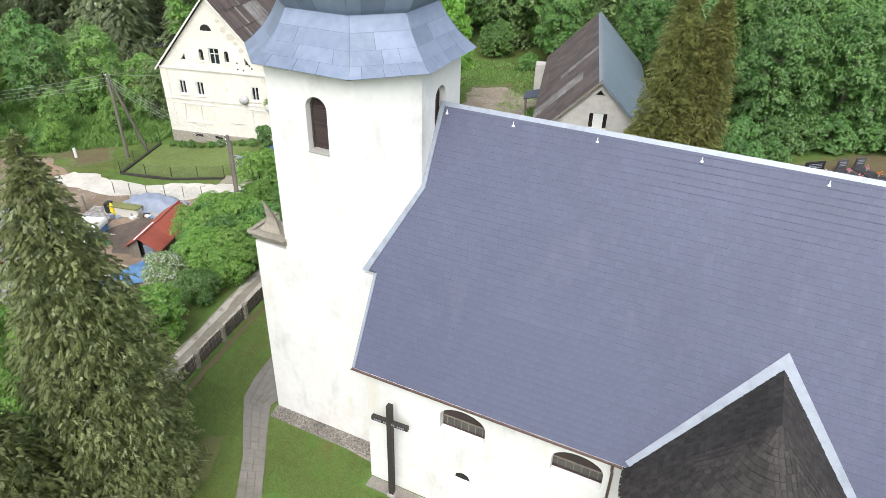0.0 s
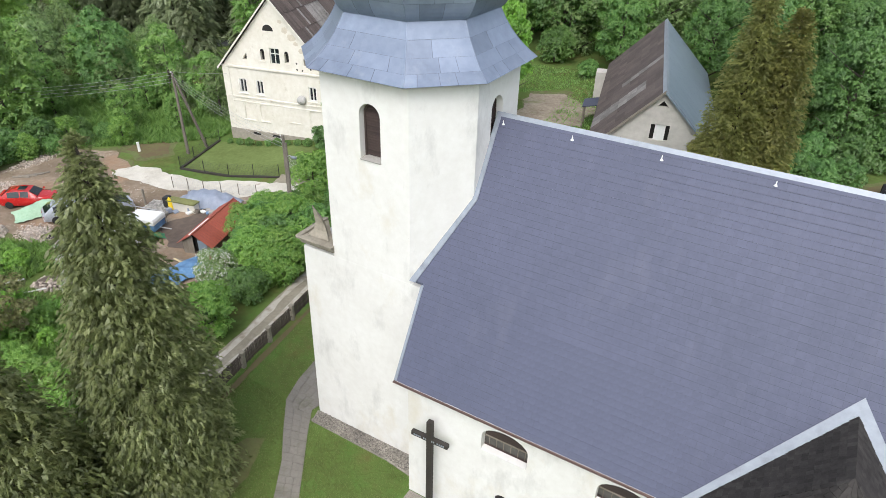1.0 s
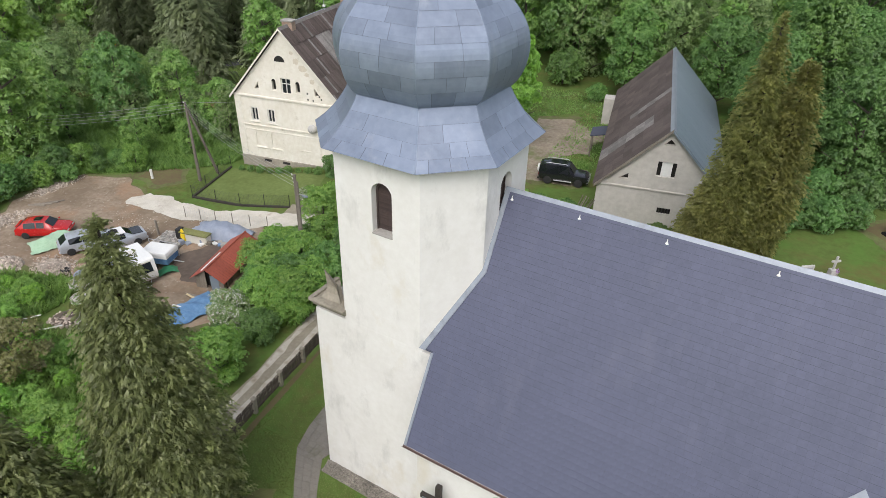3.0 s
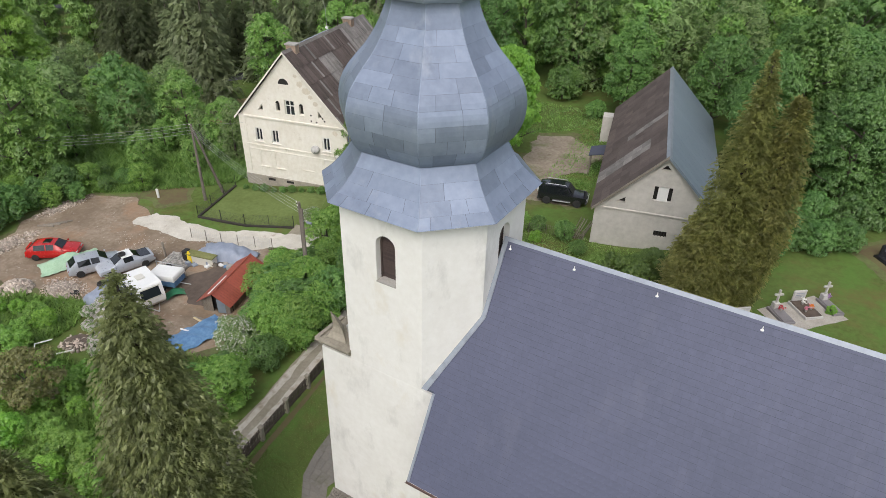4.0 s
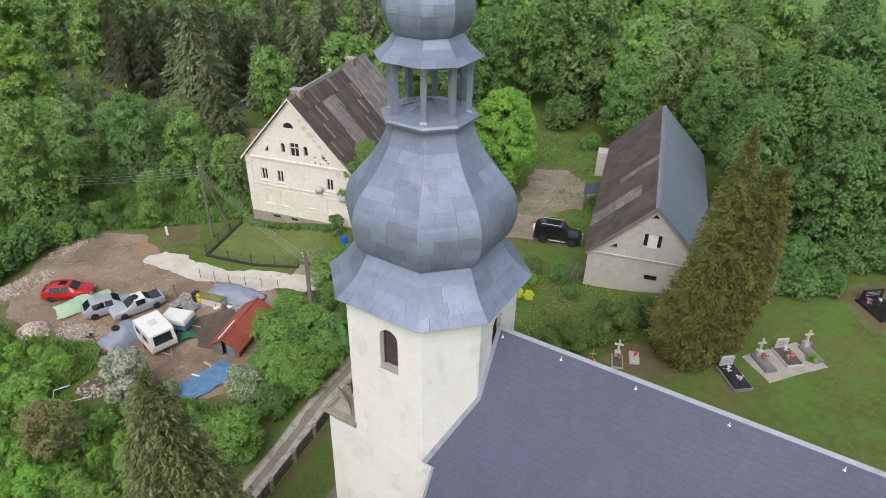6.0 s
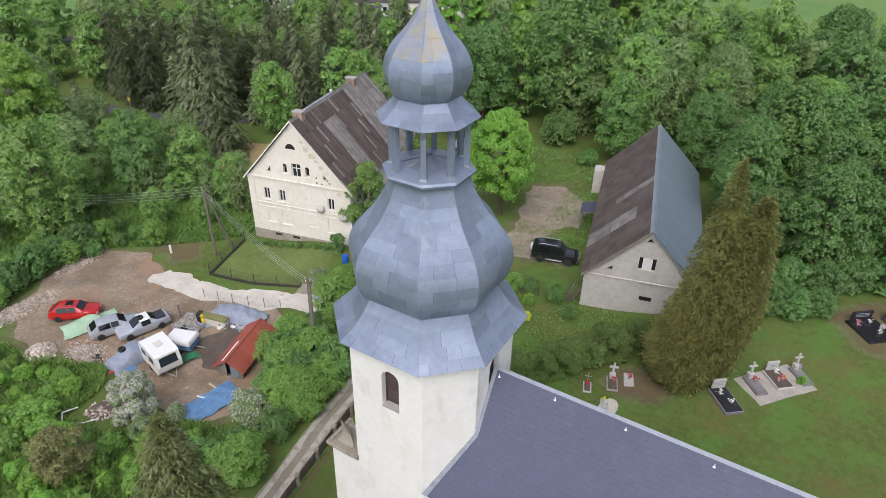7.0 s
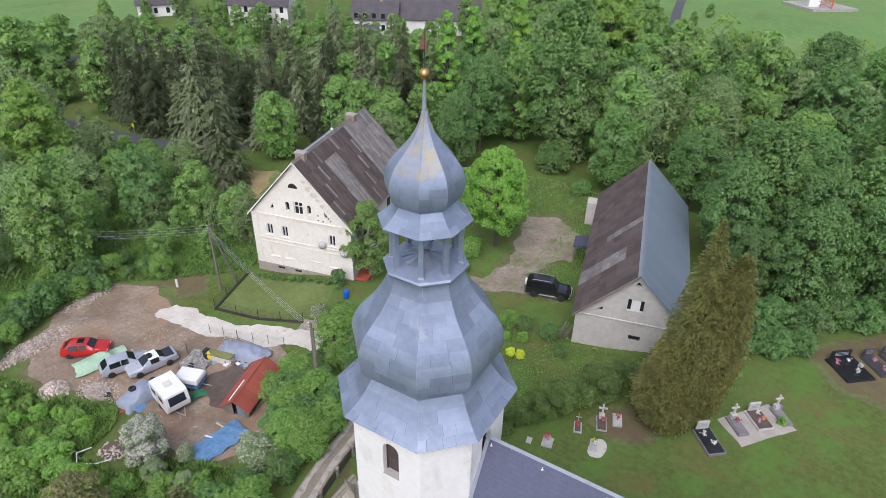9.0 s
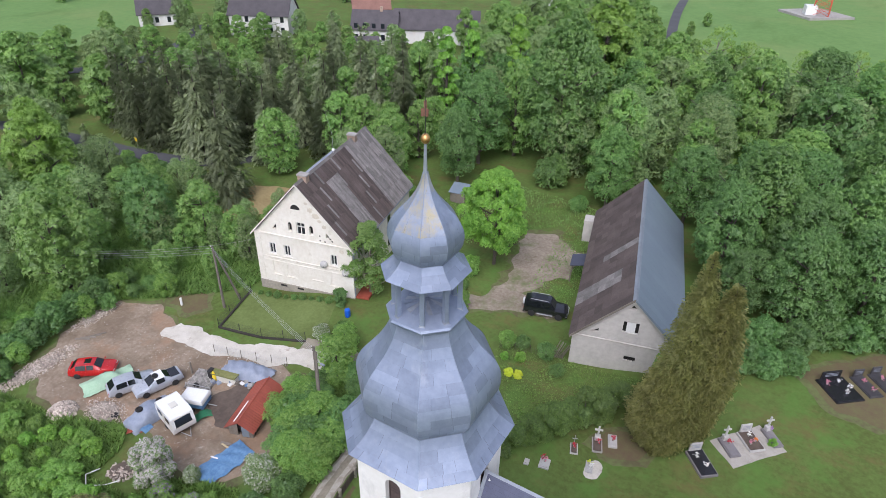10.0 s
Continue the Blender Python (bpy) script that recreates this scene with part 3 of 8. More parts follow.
def tower_walls():
    b = Build()
    # square foot, slightly battered
    k = 3.42
    foot = [Vector(p) for p in ((-k, -k, -0.4), (k, -k, -0.4), (k, k, -0.4), (-k, k, -0.4))]
    top = [Vector((p.x * AW / k, p.y * AW / k, 9.3)) for p in foot]
    b.loft([foot, top])
    part("tower_foot", b, PLASTER, church_tower, "stained white plaster")
    b = Build()
    ring0, ring1 = octagon(AW - 0.004, CW, 9.2, CE), octagon(AW - 0.004, CW, 16.9, CE)
    for i in range(8):
        p, q = ring0[i], ring0[(i + 1) % 8]
        w = (q - p).length
        u = (q - p) / w
        inward = Vector((-u.y, u.x, 0))
        holes = []
        if i in (7, 1, 3, 5):
            mid = w / 2 + (0.22 if i == 7 else -0.12 if i == 1 else 0)
            holes = [(mid, 0.86, 13.85, 15.45, "arch")]
        place = lambda s, z, d, p=p, u=u, n=inward: Vector((p.x, p.y, 0)) + u * s + n * d + Vector((0, 0, z))
        panel(b, 0, w, 9.2, 16.9, holes, place, 0.45)
        if holes:
            window(place, holes[0][0], f"louvred_window")
    part("tower_shaft", b, PLASTER, church_tower, "white plaster with damp yellowish patches")


def window(place, mid, name):
    fr = Build()
    outer = [(0.40 * math.cos(a), 15.45 + 0.40 * math.sin(a)) for a in np.linspace(0, math.pi, 13)]
    ring = [(0.40, 13.88)] + outer + [(-0.40, 13.88)]
    for (ua, za), (ub, zb) in zip(ring, ring[1:]):
        k = 0.86
        def inner(u, z):
            return (u * k, 13.88 + (z - 13.88) * 0.97)
        ia, ib = inner(ua, za), inner(ub, zb)
        for d0, d1 in ((0.24, 0.36),):
            fr.poly(place(mid + ua, za, d0), place(mid + ub, zb, d0), place(mid + ib[0], ib[1], d0), place(mid + ia[0], ia[1], d0))
            fr.poly(place(mid + ia[0], ia[1], d0), place(mid + ib[0], ib[1], d0), place(mid + ib[0], ib[1], d1), place(mid + ia[0], ia[1], d1))
    w = part("window", fr, LOUVRE, church_tower, "arched belfry window with dark wooden louvres")
    b = Build()
    # Flat dark sheet in place of the belfry's inner shade.
    b.poly(*[place(mid + u, z, 0.44) for u, z in ((-0.43, 13.85), (0.43, 13.85), (0.43, 15.9), (-0.43, 15.9))])
    part("backing", b, INSIDE_SHADE, w)
    for k in range(19):
        z = 13.95 + k * 0.098
        half = 0.36 if z < 15.4 else math.sqrt(max(0.0, 0.36 ** 2 - (z - 15.42) ** 2))
        if half < 0.08:
            continue
        s = Build()
        s.loft([[place(mid + u, z, 0.27), place(mid + u, z + 0.015, 0.27), place(mid + u, z + 0.10, 0.39), place(mid + u, z + 0.085, 0.39)] for u in (-half, half)])
        part("slat", s, LOUVRE, w)
    s = Build()
    s.loft([[place(mid + u, 13.83, -0.04), place(mid + u, 13.83, 0.3), place(mid + u, 13.92, 0.3), place(mid + u, 13.86, -0.04)] for u in (-0.44, 0.44)])
    part("sill", s, CONCRETE, w, "grey stone sill")


STUB = mat("lichened_masonry", (0.17, 0.15, 0.115), (0.34, 0.31, 0.25), 0.95, grain=7, stains=1.2, bump=0.6)


def corner_cap():
    """The broken masonry cap on the square corner."""
    for sx, sy in ((-1, -1), (-1, 1)):
        cap = Build()
        o = AW + 0.08
        tri = [(-o, -o), (-CW + 0.05, -o), (-CW + 0.05, -AW), (-AW, -CW + 0.05), (-o, -CW + 0.05)]
        cap.loft([[Vector((x, y * -sy, z)) for x, y in tri] for z in (9.48, 9.72)])
        c = part("corner_cornice", cap, STUB, church_tower, "chipped plaster cornice on the tower corner")
        for k in range(14):
            s = k / 13
            for row in range(2):
                r = Build()
                if row == 0:
                    r.soft(-0.085, -0.16, 0, 0.085, 0.06, 0.08, 0.012, pose(-o + s * (o - CW), -o * -sy, 9.72, 6))
                else:
                    r.soft(-0.085, -0.16, 0, 0.085, 0.06, 0.08, 0.012, pose(-o, (-o + s * (o - CW)) * -sy, 9.72, 6, 0, -90))
                part("brick", r, STUB, c)
        stub = Build()
        pts = [(-AW + 0.15, -AW + 0.15), (-CW - 0.35, -AW + 0.2), (-AW + 0.2, -CW - 0.35)]
        stub.loft([[Vector((x, y * -sy, 9.75)) for x, y in pts], [Vector((-2.75 + (x + 2.75) * 0.62, (-2.75 + (y + 2.75) * 0.62) * -sy, 10.0)) for x, y in pts],
                   [Vector((-2.80 + (x + 2.8) * 0.4, (-2.80 + (y + 2.8) * 0.4) * -sy, 10.3)) for x, y in pts], [Vector((-2.92 + 0.03 * x, (-2.92 + 0.03 * y) * -sy, 11.05)) for x, y in pts]])
        part("corner_stub", stub, STUB, church_tower, "weathered masonry stub of the former pinnacle")


def metal_roof(name, rings, rows_split, seams, label, material=ZINC, stained=None):
    """An eight-sided metal roof: a bed and lapped sheets as separate pieces. rings: (half width, half face, height) from below."""
    fine = []
    for i in range(len(rings) - 1):
        p0, p1, p2, p3 = (np.array(rings[max(0, min(len(rings) - 1, j))]) for j in (i - 1, i, i + 1, i + 2))
        for t in (0.0, 1 / 3, 2 / 3):
            fine.append(0.5 * (2 * p1 + (p2 - p0) * t + (2 * p0 - 5 * p1 + 4 * p2 - p3) * t * t + (3 * p1 - p0 - 3 * p2 + p3) * t ** 3))
    fine.append(np.array(rings[-1]))
    rows_split = [(3 * a, 3 * b) for a, b in rows_split]
    prof = [octagon(*f) for f in fine]
    b = Build()
    b.loft([[p * 0.995 + Vector((0, 0, p.z * 0.005)) for p in r] for r in prof], caps=True)
    bed = part(name, b, ZINC_BED, church_tower, label, smooth=False)
    rng = random.Random(len(rings) * 7 + int(rings[0][2]))
    for side in range(8):
        for row, (i0, i1) in enumerate(rows_split):
            n = seams(row)
            cuts = [0.0] + sorted((k + rng.uniform(-0.22, 0.22) + (0.25 if row % 2 else -0.25)) / n for k in range(1, n)) + [1.0]
            for c0, c1 in zip(cuts, cuts[1:]):
                g = 0.003
                s = Build()
                rows = []
                for i in range(i0, i1 + 1):
                    p, q = prof[i][side], prof[i][(side + 1) % 8]
                    out = Vector(((p.x + q.x), (p.y + q.y), 0)).normalized()
                    lap = 0.020 - 0.012 * (i - i0) / (i1 - i0)
                    rows.append([p.lerp(q, c0 + g) + out * lap + Vector((0, 0, 0.006)), p.lerp(q, c1 - g) + out * lap + Vector((0, 0, 0.006))])
                # Sheets stop short, so the dark bed draws the shade below each lap.
                rows[-1] = [rows[-2][k].lerp(rows[-1][k], 0.94) for k in (0, 1)]
                for i in range(len(rows) - 1):
                    s.poly(rows[i][0], rows[i][1], rows[i + 1][1], rows[i + 1][0])
                p, q = prof[i0][side], prof[i0][(side + 1) % 8]
                s.poly(rows[0][1], rows[0][0], p.lerp(q, c0 + g), p.lerp(q, c1 - g))
                use = material
                if stained and stained(side, row):
                    use = ZINC_RUST
                part("metal_sheet", s, use, bed, smooth=True)
        rib = Build()
        line = [prof[i][side] * 1.003 + Vector((0, 0, 0.01)) for i in range(len(prof))]
        rib.tube([Vector((p.x, p.y, prof[i][side].z + 0.012)) for i, p in enumerate(line)], 0.018, 5)
        part("hip_seam", rib, material, bed, smooth="all")
    return bed


def dome():
    sk = [(3.80, 1.90, 16.82), (3.45, 1.72, 17.12), (3.12, 1.53, 17.50), (2.80, 1.36, 17.98), (2.55, 1.22, 18.50)]
    metal_roof("skirt_roof", sk, [(0, 1), (1, 2), (2, 3), (3, 4)], lambda r: (4, 3, 2, 1)[r], "flared grey zinc skirt roof in lapped sheets")
    under = Build()
    under.loft([octagon(3.78, 1.89, 16.80), octagon(3.30, 1.72, 16.76)], caps=False)
    part("soffit", under, OLDWOOD, church_tower)
    big = [(2.42, 1.16, 18.35), (2.72, 1.28, 18.62), (2.95, 1.38, 19.05), (3.06, 1.43, 19.55), (3.07, 1.43, 20.05), (2.96, 1.38, 20.55), (2.72, 1.27, 21.0), (2.42, 1.13, 21.4),
           (2.10, 0.98, 21.8), (1.82, 0.85, 22.25), (1.60, 0.75, 22.7), (1.44, 0.67, 23.15), (1.38, 0.64, 23.5)]
    metal_roof("large_onion_dome", big, [(0, 2), (2, 3), (3, 4), (4, 5), (5, 6), (6, 7), (7, 8), (8, 9), (9, 10), (10, 12)], lambda r: (3, 3, 3, 2, 3, 2, 2, 2, 2, 1)[r], "large grey zinc onion dome in lapped sheets")
    plate = Build()
    plate.loft([octagon(1.38, 0.64, 23.45), octagon(1.62, 0.74, 23.5), octagon(1.66, 0.76, 23.6), octagon(1.60, 0.72, 23.68), octagon(1.1, 0.5, 23.84), octagon(0.25, 0.12, 24.06)])
    lantern = part("lantern", plate, ZINC, church_tower, "open metal-clad lantern with eight posts")
    rnd = random.Random(19)
    for k in range(18):
        a0, a1 = 2 * math.pi * (k + 0.03) / 18, 2 * math.pi * (k + rnd.uniform(0.90, 0.97)) / 18
        r0, r1 = 0.16, rnd.uniform(0.92, 1.02)
        up = rnd.uniform(0.0, 0.05)
        s = Build()
        s.loft([[(r0 * math.cos(a0), r0 * math.sin(a0), z + 0.235), (r1 * math.cos(a0), r1 * math.sin(a0), z), (r1 * math.cos(a1), r1 * math.sin(a1), z + up), (r0 * math.cos(a1), r0 * math.sin(a1), z + 0.235 + up * 0.3)] for z in (23.865, 23.885)])
        part("floor_sheet", s, ZINC if k % 3 else ZINC_PALE, lantern)
    for p in octagon(1.30, 0.60, 0):
        s = Build()
        ang = math.degrees(math.atan2(p.y, p.x))
        s.soft(-0.105, -0.105, 23.6, 0.105, 0.105, 25.75, 0.015, pose(p.x, p.y, 0, 0, 0, ang))
        post = part("post", s, ZINC, lantern)
        f = Build()
        f.loft([[pose(p.x, p.y, 0, 0, 0, ang) @ Vector((x, y, z)) for x, y in ((-w, -w), (w, -w), (w, w), (-w, w))] for w, z in ((0.16, 23.66), (0.09, 23.86))])
        part("foot_flashing", f, ZINC_PALE, post)
    beam = Build()
    beam.loft([octagon(1.36, 0.62, 25.55), octagon(1.40, 0.64, 25.60), octagon(1.40, 0.64, 25.75), octagon(1.2, 0.55, 25.75), octagon(1.2, 0.55, 25.55)], caps=False)
    part("lantern_beam", beam, ZINC, lantern)
    sk2 = [(1.74, 0.82, 25.72), (1.50, 0.70, 25.92), (1.26, 0.58, 26.18), (1.08, 0.49, 26.48)]
    metal_roof("lantern_skirt_roof", sk2, [(0, 1), (1, 2), (2, 3)], lambda r: (2, 2, 1)[r], "small flared grey zinc roof over the lantern")
    little = [(0.98, 0.45, 26.40), (1.20, 0.55, 26.58), (1.36, 0.62, 26.88), (1.43, 0.66, 27.24), (1.40, 0.64, 27.6), (1.28, 0.58, 27.95), (1.08, 0.49, 28.28), (0.82, 0.37, 28.6), (0.55, 0.25, 28.95),
              (0.32, 0.14, 29.35), (0.17, 0.075, 29.75), (0.09, 0.04, 30.1)]
    metal_roof("small_onion_dome", little, [(0, 2), (2, 3), (3, 4), (4, 5), (5, 7), (7, 9), (9, 11)], lambda r: (3, 3, 2, 2, 2, 1, 1)[r], "small grey zinc onion dome with an ochre-stained tip", stained=lambda s, r: s in (0, 7) and r >= 4 or r == 6 or s == 6 and r == 5)
    rod = Build()
    rod.tube([(0, 0, 29.9), (0, 0, 31.35)], [0.085, 0.055], 8)
    spike = part("spire_rod", rod, ZINC_PALE, church_tower, "slim metal rod on the dome tip", smooth=True)
    ball = Build()
    ball.lathe([(0.02, 31.24), (0.11, 31.28), (0.17, 31.38), (0.185, 31.45), (0.17, 31.53), (0.11, 31.62), (0.03, 31.66)], 16)
    part("gilded_ball", ball, GOLD, spike, "tarnished gilded ball", smooth="all")
    thin = Build()
    thin.tube([(0, 0, 31.6), (0, 0, 33.0)], 0.014, 6)
    part("vane_rod", thin, IRON, spike)
    vane = Build()
    vane.box(-0.02, -0.006, 32.38, 0.02, 0.006, 32.44)
    vane.loft([[(-0.20, -0.008, 32.28), (0.12, -0.008, 32.34), (0.14, -0.008, 32.62), (-0.18, -0.008, 32.60)], [(-0.20, 0.008, 32.28), (0.12, 0.008, 32.34), (0.14, 0.008, 32.62), (-0.18, 0.008, 32.60)]])
    vane.loft([[(-0.06, -0.008, 32.62), (0.06, -0.008, 32.62), (0.05, -0.008, 32.95), (-0.08, -0.008, 32.88)], [(-0.06, 0.008, 32.62), (0.06, 0.008, 32.62), (0.05, 0.008, 32.95), (-0.08, 0.008, 32.88)]])
    part("weather_vane", vane, RUST, spike, "small rusted sheet-metal weather vane")


tower_walls()
corner_cap()
dome()
# the lantern and the little dome stand slightly out of plumb
for ob in church_tower.children:
    lean = {"lantern": 0.06, "lantern_skirt_roof": 0.10, "small_onion_dome": 0.13, "spire_rod": 0.14}.get(ob.name, 0.0)
    ob.location = (-0.86 * lean, -0.51 * lean, 0)

# nave
nave = thing("nave", "whitewashed church nave with a steep blue-grey slate roof", "church", (10, 0, 0))
nave.matrix_basis = Matrix.Identity(4)


def roof_z(y):
    return RIDGE - SLOPE * abs(y)


OLD_GLASS = mat("dusty_leaded_glass", (0.035, 0.033, 0.03), (0.10, 0.095, 0.085), 0.35, grain=5, stains=1.5, bump=0.05)


def nave_walls():
    b = Build()
    holes = [(c, 1.82, 4.40, 5.12, "segment") for c in (6.78, 11.1, 21.0, 25.5)]
    panel(b, NAVE_X, NAVE_END, 2.75, 6.35, holes, lambda s, z, d: Vector((s, -WALL_Y + d, z)), 0.55)
    panel(b, NAVE_X, NAVE_END, -0.5, 2.75, [(6.9, 0.64, 1.98, 2.1, "arch")], lambda s, z, d: Vector((s, -WALL_Y + d, z)), 0.4)
    b.poly((NAVE_X, WALL_Y, -0.5), (NAVE_END, WALL_Y, -0.5), (NAVE_END, WALL_Y, 6.35), (NAVE_X, WALL_Y, 6.35))
    for x in (NAVE_X, NAVE_END):
        b.poly((x, -WALL_Y, -0.5), (x, WALL_Y, -0.5), (x, WALL_Y, roof_z(WALL_Y) - 0.2), (x, 0, RIDGE - 0.2), (x, -WALL_Y, roof_z(WALL_Y) - 0.2))
    part("wall", b, PLASTER, nave, "whitewashed plaster walls")
    for c in (6.78, 11.1):
        w = Build()
        w.poly((c - 0.92, -WALL_Y + 0.32, 4.36), (c + 0.92, -WALL_Y + 0.32, 4.36), (c + 0.92, -WALL_Y + 0.32, 5.85), (c - 0.92, -WALL_Y + 0.32, 5.85))
        win = part("window", w, OLD_GLASS, nave, "low segmental church window with dusty panes and iron bars")
        for k in range(6):
            m = Build()
            u = c - 0.72 + 0.288 * k
            m.soft(u - 0.012, -WALL_Y + 0.285, 4.44, u + 0.012, -WALL_Y + 0.315, 4.90, 0.003)
            part("mullion", m, OLDWOOD, win, "thin glazing bar")
        for z, t in ((4.92, 0.03), (4.46, 0.025)):
            m = Build()
            m.soft(c - 0.90, -WALL_Y + 0.26, z - t, c + 0.90, -WALL_Y + 0.31, z + t, 0.004)
            part("transom", m, OLDWOOD if z > 4.8 else LOUVRE, win)
        m = Build()
        m.soft(c - 0.86, -WALL_Y + 0.24, 5.0, c + 0.86, -WALL_Y + 0.30, 5.62, 0.004)
        part("upper_shutter", m, LOUVRE, win, "dark brown boarded upper light")
        s = Build()
        s.loft([[(u, -WALL_Y - 0.012, 4.34), (u, -WALL_Y + 0.33, 4.34), (u, -WALL_Y + 0.33, 4.43), (u, -WALL_Y - 0.012, 4.405)] for u in (c - 0.905, c + 0.905)])
        part("sill", s, PLASTER, win)
    # Dark sheet set shallow, painting the vent's deep shade.
    d = Build()
    d.poly((6.5, -WALL_Y + 0.10, 1.9), (7.3, -WALL_Y + 0.10, 1.9), (7.3, -WALL_Y + 0.10, 2.5), (6.5, -WALL_Y + 0.10, 2.5))
    part("vent_opening", d, INSIDE_SHADE, nave, "small round-headed vent, its shade a dark sheet")


nave_walls()

# nave roof, chapel
CHAPEL_X, CHAPEL_Y, CHAPEL_W = 16.2, -2.97, 1.56
HIP_Y, CHAPEL_R, CHAPEL_EAVE = -5.4, 3.6, 6.15
CHAPEL_RIDGE = RIDGE - SLOPE * 2.97
ROOF_N = Vector((0, -SLOPE, 1)).normalized()


def on_roof(x, y, up=0.0):
    """A point of the south slope."""
    return Vector((x, y, RIDGE + SLOPE * y)) + ROOF_N * up


def roof_start(y):
    y = abs(y)
    return AW - 0.05 if y < CE else AW - 0.05 - (y - CE) * (AW - CW) / (AW - CE) if y < AW else VERGE


def nave_roof():
    bed = Build()
    ys = [-EAVE_Y, -AW - 0.001, -AW + 0.001, -2.5, -CE, 0]
    for a, c in zip(ys, ys[1:]):
        bed.poly(on_roof(roof_start(a), a), on_roof(NAVE_END + 0.3, a), on_roof(NAVE_END + 0.3, c), on_roof(roof_start(c), c))
        flip = lambda p: Vector((p.x, -p.y, p.z))
        bed.poly(flip(on_roof(roof_start(a), a)), flip(on_roof(roof_start(c), c)), flip(on_roof(NAVE_END + 0.3, c)), flip(on_roof(NAVE_END + 0.3, a)))
    roof = part("roof", bed, SLATE_BED, nave, "steep blue-grey slate roof with lightning conductor feet")
    rows, wide = 44, 0.27
    dy = EAVE_Y / rows
    rng = random.Random(3)
    rest = Build()
    shape = None
    for side in (-1, 1):
        for r in range(rows):
            y0, y1 = -EAVE_Y + r * dy, -EAVE_Y + (r + 1) * dy
            ym = (y0 + y1) / 2
            x = roof_start(ym) - (0.15 if r % 2 else 0.0)
            while x < NAVE_END + 0.3:
                xa, xb = max(x, roof_start(ym)) + 0.0015, x + wide - 0.0015
                x += wide
                if xb - xa < 0.05:
                    continue
                if side < 0 and ym < CHAPEL_Y and abs((xa + xb) / 2 - CHAPEL_X) < CHAPEL_W * (CHAPEL_Y - ym) - 0.05:
                    continue
                lift = 0.012 + rng.uniform(-0.002, 0.004)
                # ytop leaves a dark strip in place of the lap's shadow line.
                ylo, ytop = y0 - 0.002 + rng.uniform(-0.003, 0.001), y1 - 0.008
                near = side < 0 and r < 15 and 6.5 < x < 12.5 and xb - xa > wide - 0.01
                if near:
                    if shape is None:
                        s = Build()
                        o = on_roof(0, 0)
                        # The same short top, for the painted lap shade.
                        x0, x1, top, low = 0.0015, wide - 0.0015, dy - 0.008, -0.004
                        s.loft([[on_roof(x0, low, 0.013) - o, on_roof(x1, low, 0.013) - o, on_roof(x1, top, 0.006) - o, on_roof(x0, top, 0.006) - o],
                                [on_roof(x0, low, 0.004) - o, on_roof(x1, low, 0.004) - o, on_roof(x1, top, 0.001) - o, on_roof(x0, top, 0.001) - o]])
                        shape = s.mesh("slate")
                        shape.materials.append(SLATE)
                    ob = part("slate", shape, None, roof)
                    ob.location = on_roof(xa - 0.0015, y0) + ROOF_N * rng.uniform(-0.001, 0.003)
                else:
                    p = [on_roof(xa, ylo, lift), on_roof(xb, ylo, lift), on_roof(xb, ytop, 0.006), on_roof(xa, ytop, 0.006), on_roof(xa, ylo, lift - 0.014), on_roof(xb, ylo, lift - 0.014)]
                    if side > 0:
                        p = [Vector((q.x, -q.y, q.z)) for q in p]
                        rest.add(p, [(3, 2, 1, 0), (0, 1, 5, 4)])
                    else:
                        rest.add(p, [(0, 1, 2, 3), (4, 5, 1, 0)])
    me = bpy.data.meshes.new("slate_covering")
    me.from_pydata([tuple(p) for p in rest.v], [], rest.f)
    tagged(part("slate_covering", me, SLATE_REST, roof, "rows of blue-grey slates"), kind="stuff")
    # ridge capping
    cap = Build()
    cap.loft([[(x, -0.085, RIDGE - 0.085 * SLOPE + 0.04), (x, 0, RIDGE + 0.035), (x, 0.085, RIDGE - 0.085 * SLOPE + 0.04), (x, 0, RIDGE)] for x in (AW - 0.05, NAVE_END + 0.3)])
    part("ridge_capping", cap, ZINC_PALE, roof, "grey zinc ridge capping")
    for x in (3.66, 6.2, 9.15, 12.45, 16.0, 19.6, 23.2, 26.8):
        f = Build()
        f.lathe([(0.06, 0), (0.036, 0.04), (0.016, 0.07), (0.014, 0.16), (0.005, 0.17)], 8, m=Matrix.Translation(on_roof(x, -0.2, 0.02)))
        part("conductor_foot", f, WHITE_PAINT, roof, "small white lightning conductor foot", smooth=True)
    # flashing against the tower and verge boards
    def strip(name, line, wide, up, material, label=""):
        b = Build()
        for (xa, ya, wa), (xb, yb, wb) in zip(line, line[1:]):
            b.loft([[on_roof(xa, ya, -0.06), on_roof(xa + wa, ya, -0.06), on_roof(xa + wa, ya, up), on_roof(xa, ya, up)], [on_roof(xb, yb, -0.06), on_roof(xb + wb, yb, -0.06), on_roof(xb + wb, yb, up), on_roof(xb, yb, up)]])
        part(name, b, material, roof, label)
    d = 0.17
    strip("tower_flashing", [(AW - 0.02, -0.05, d), (AW - 0.02, -CE, d * 1.1), (CW - 0.02, -AW, d * 1.5)], 0, 0.055, ZINC_PALE, "grey zinc flashing along the tower")
    strip("verge_flashing", [(VERGE - 0.05, -AW, 0.11), (VERGE - 0.05, -EAVE_Y, 0.11)], 0, 0.05, ZINC_PALE, "grey zinc verge trim")
    # gutter
    g = Build()
    prof = [(-0.07 * math.cos(a) - EAVE_Y - 0.04, RIDGE - SLOPE * EAVE_Y - 0.03 - 0.07 * math.sin(a)) for a in np.linspace(0, math.pi, 9)]
    prof += [(y * 1.0 + (0.006 if y < -EAVE_Y - 0.04 else -0.006), z + 0.004) for y, z in reversed(prof)]
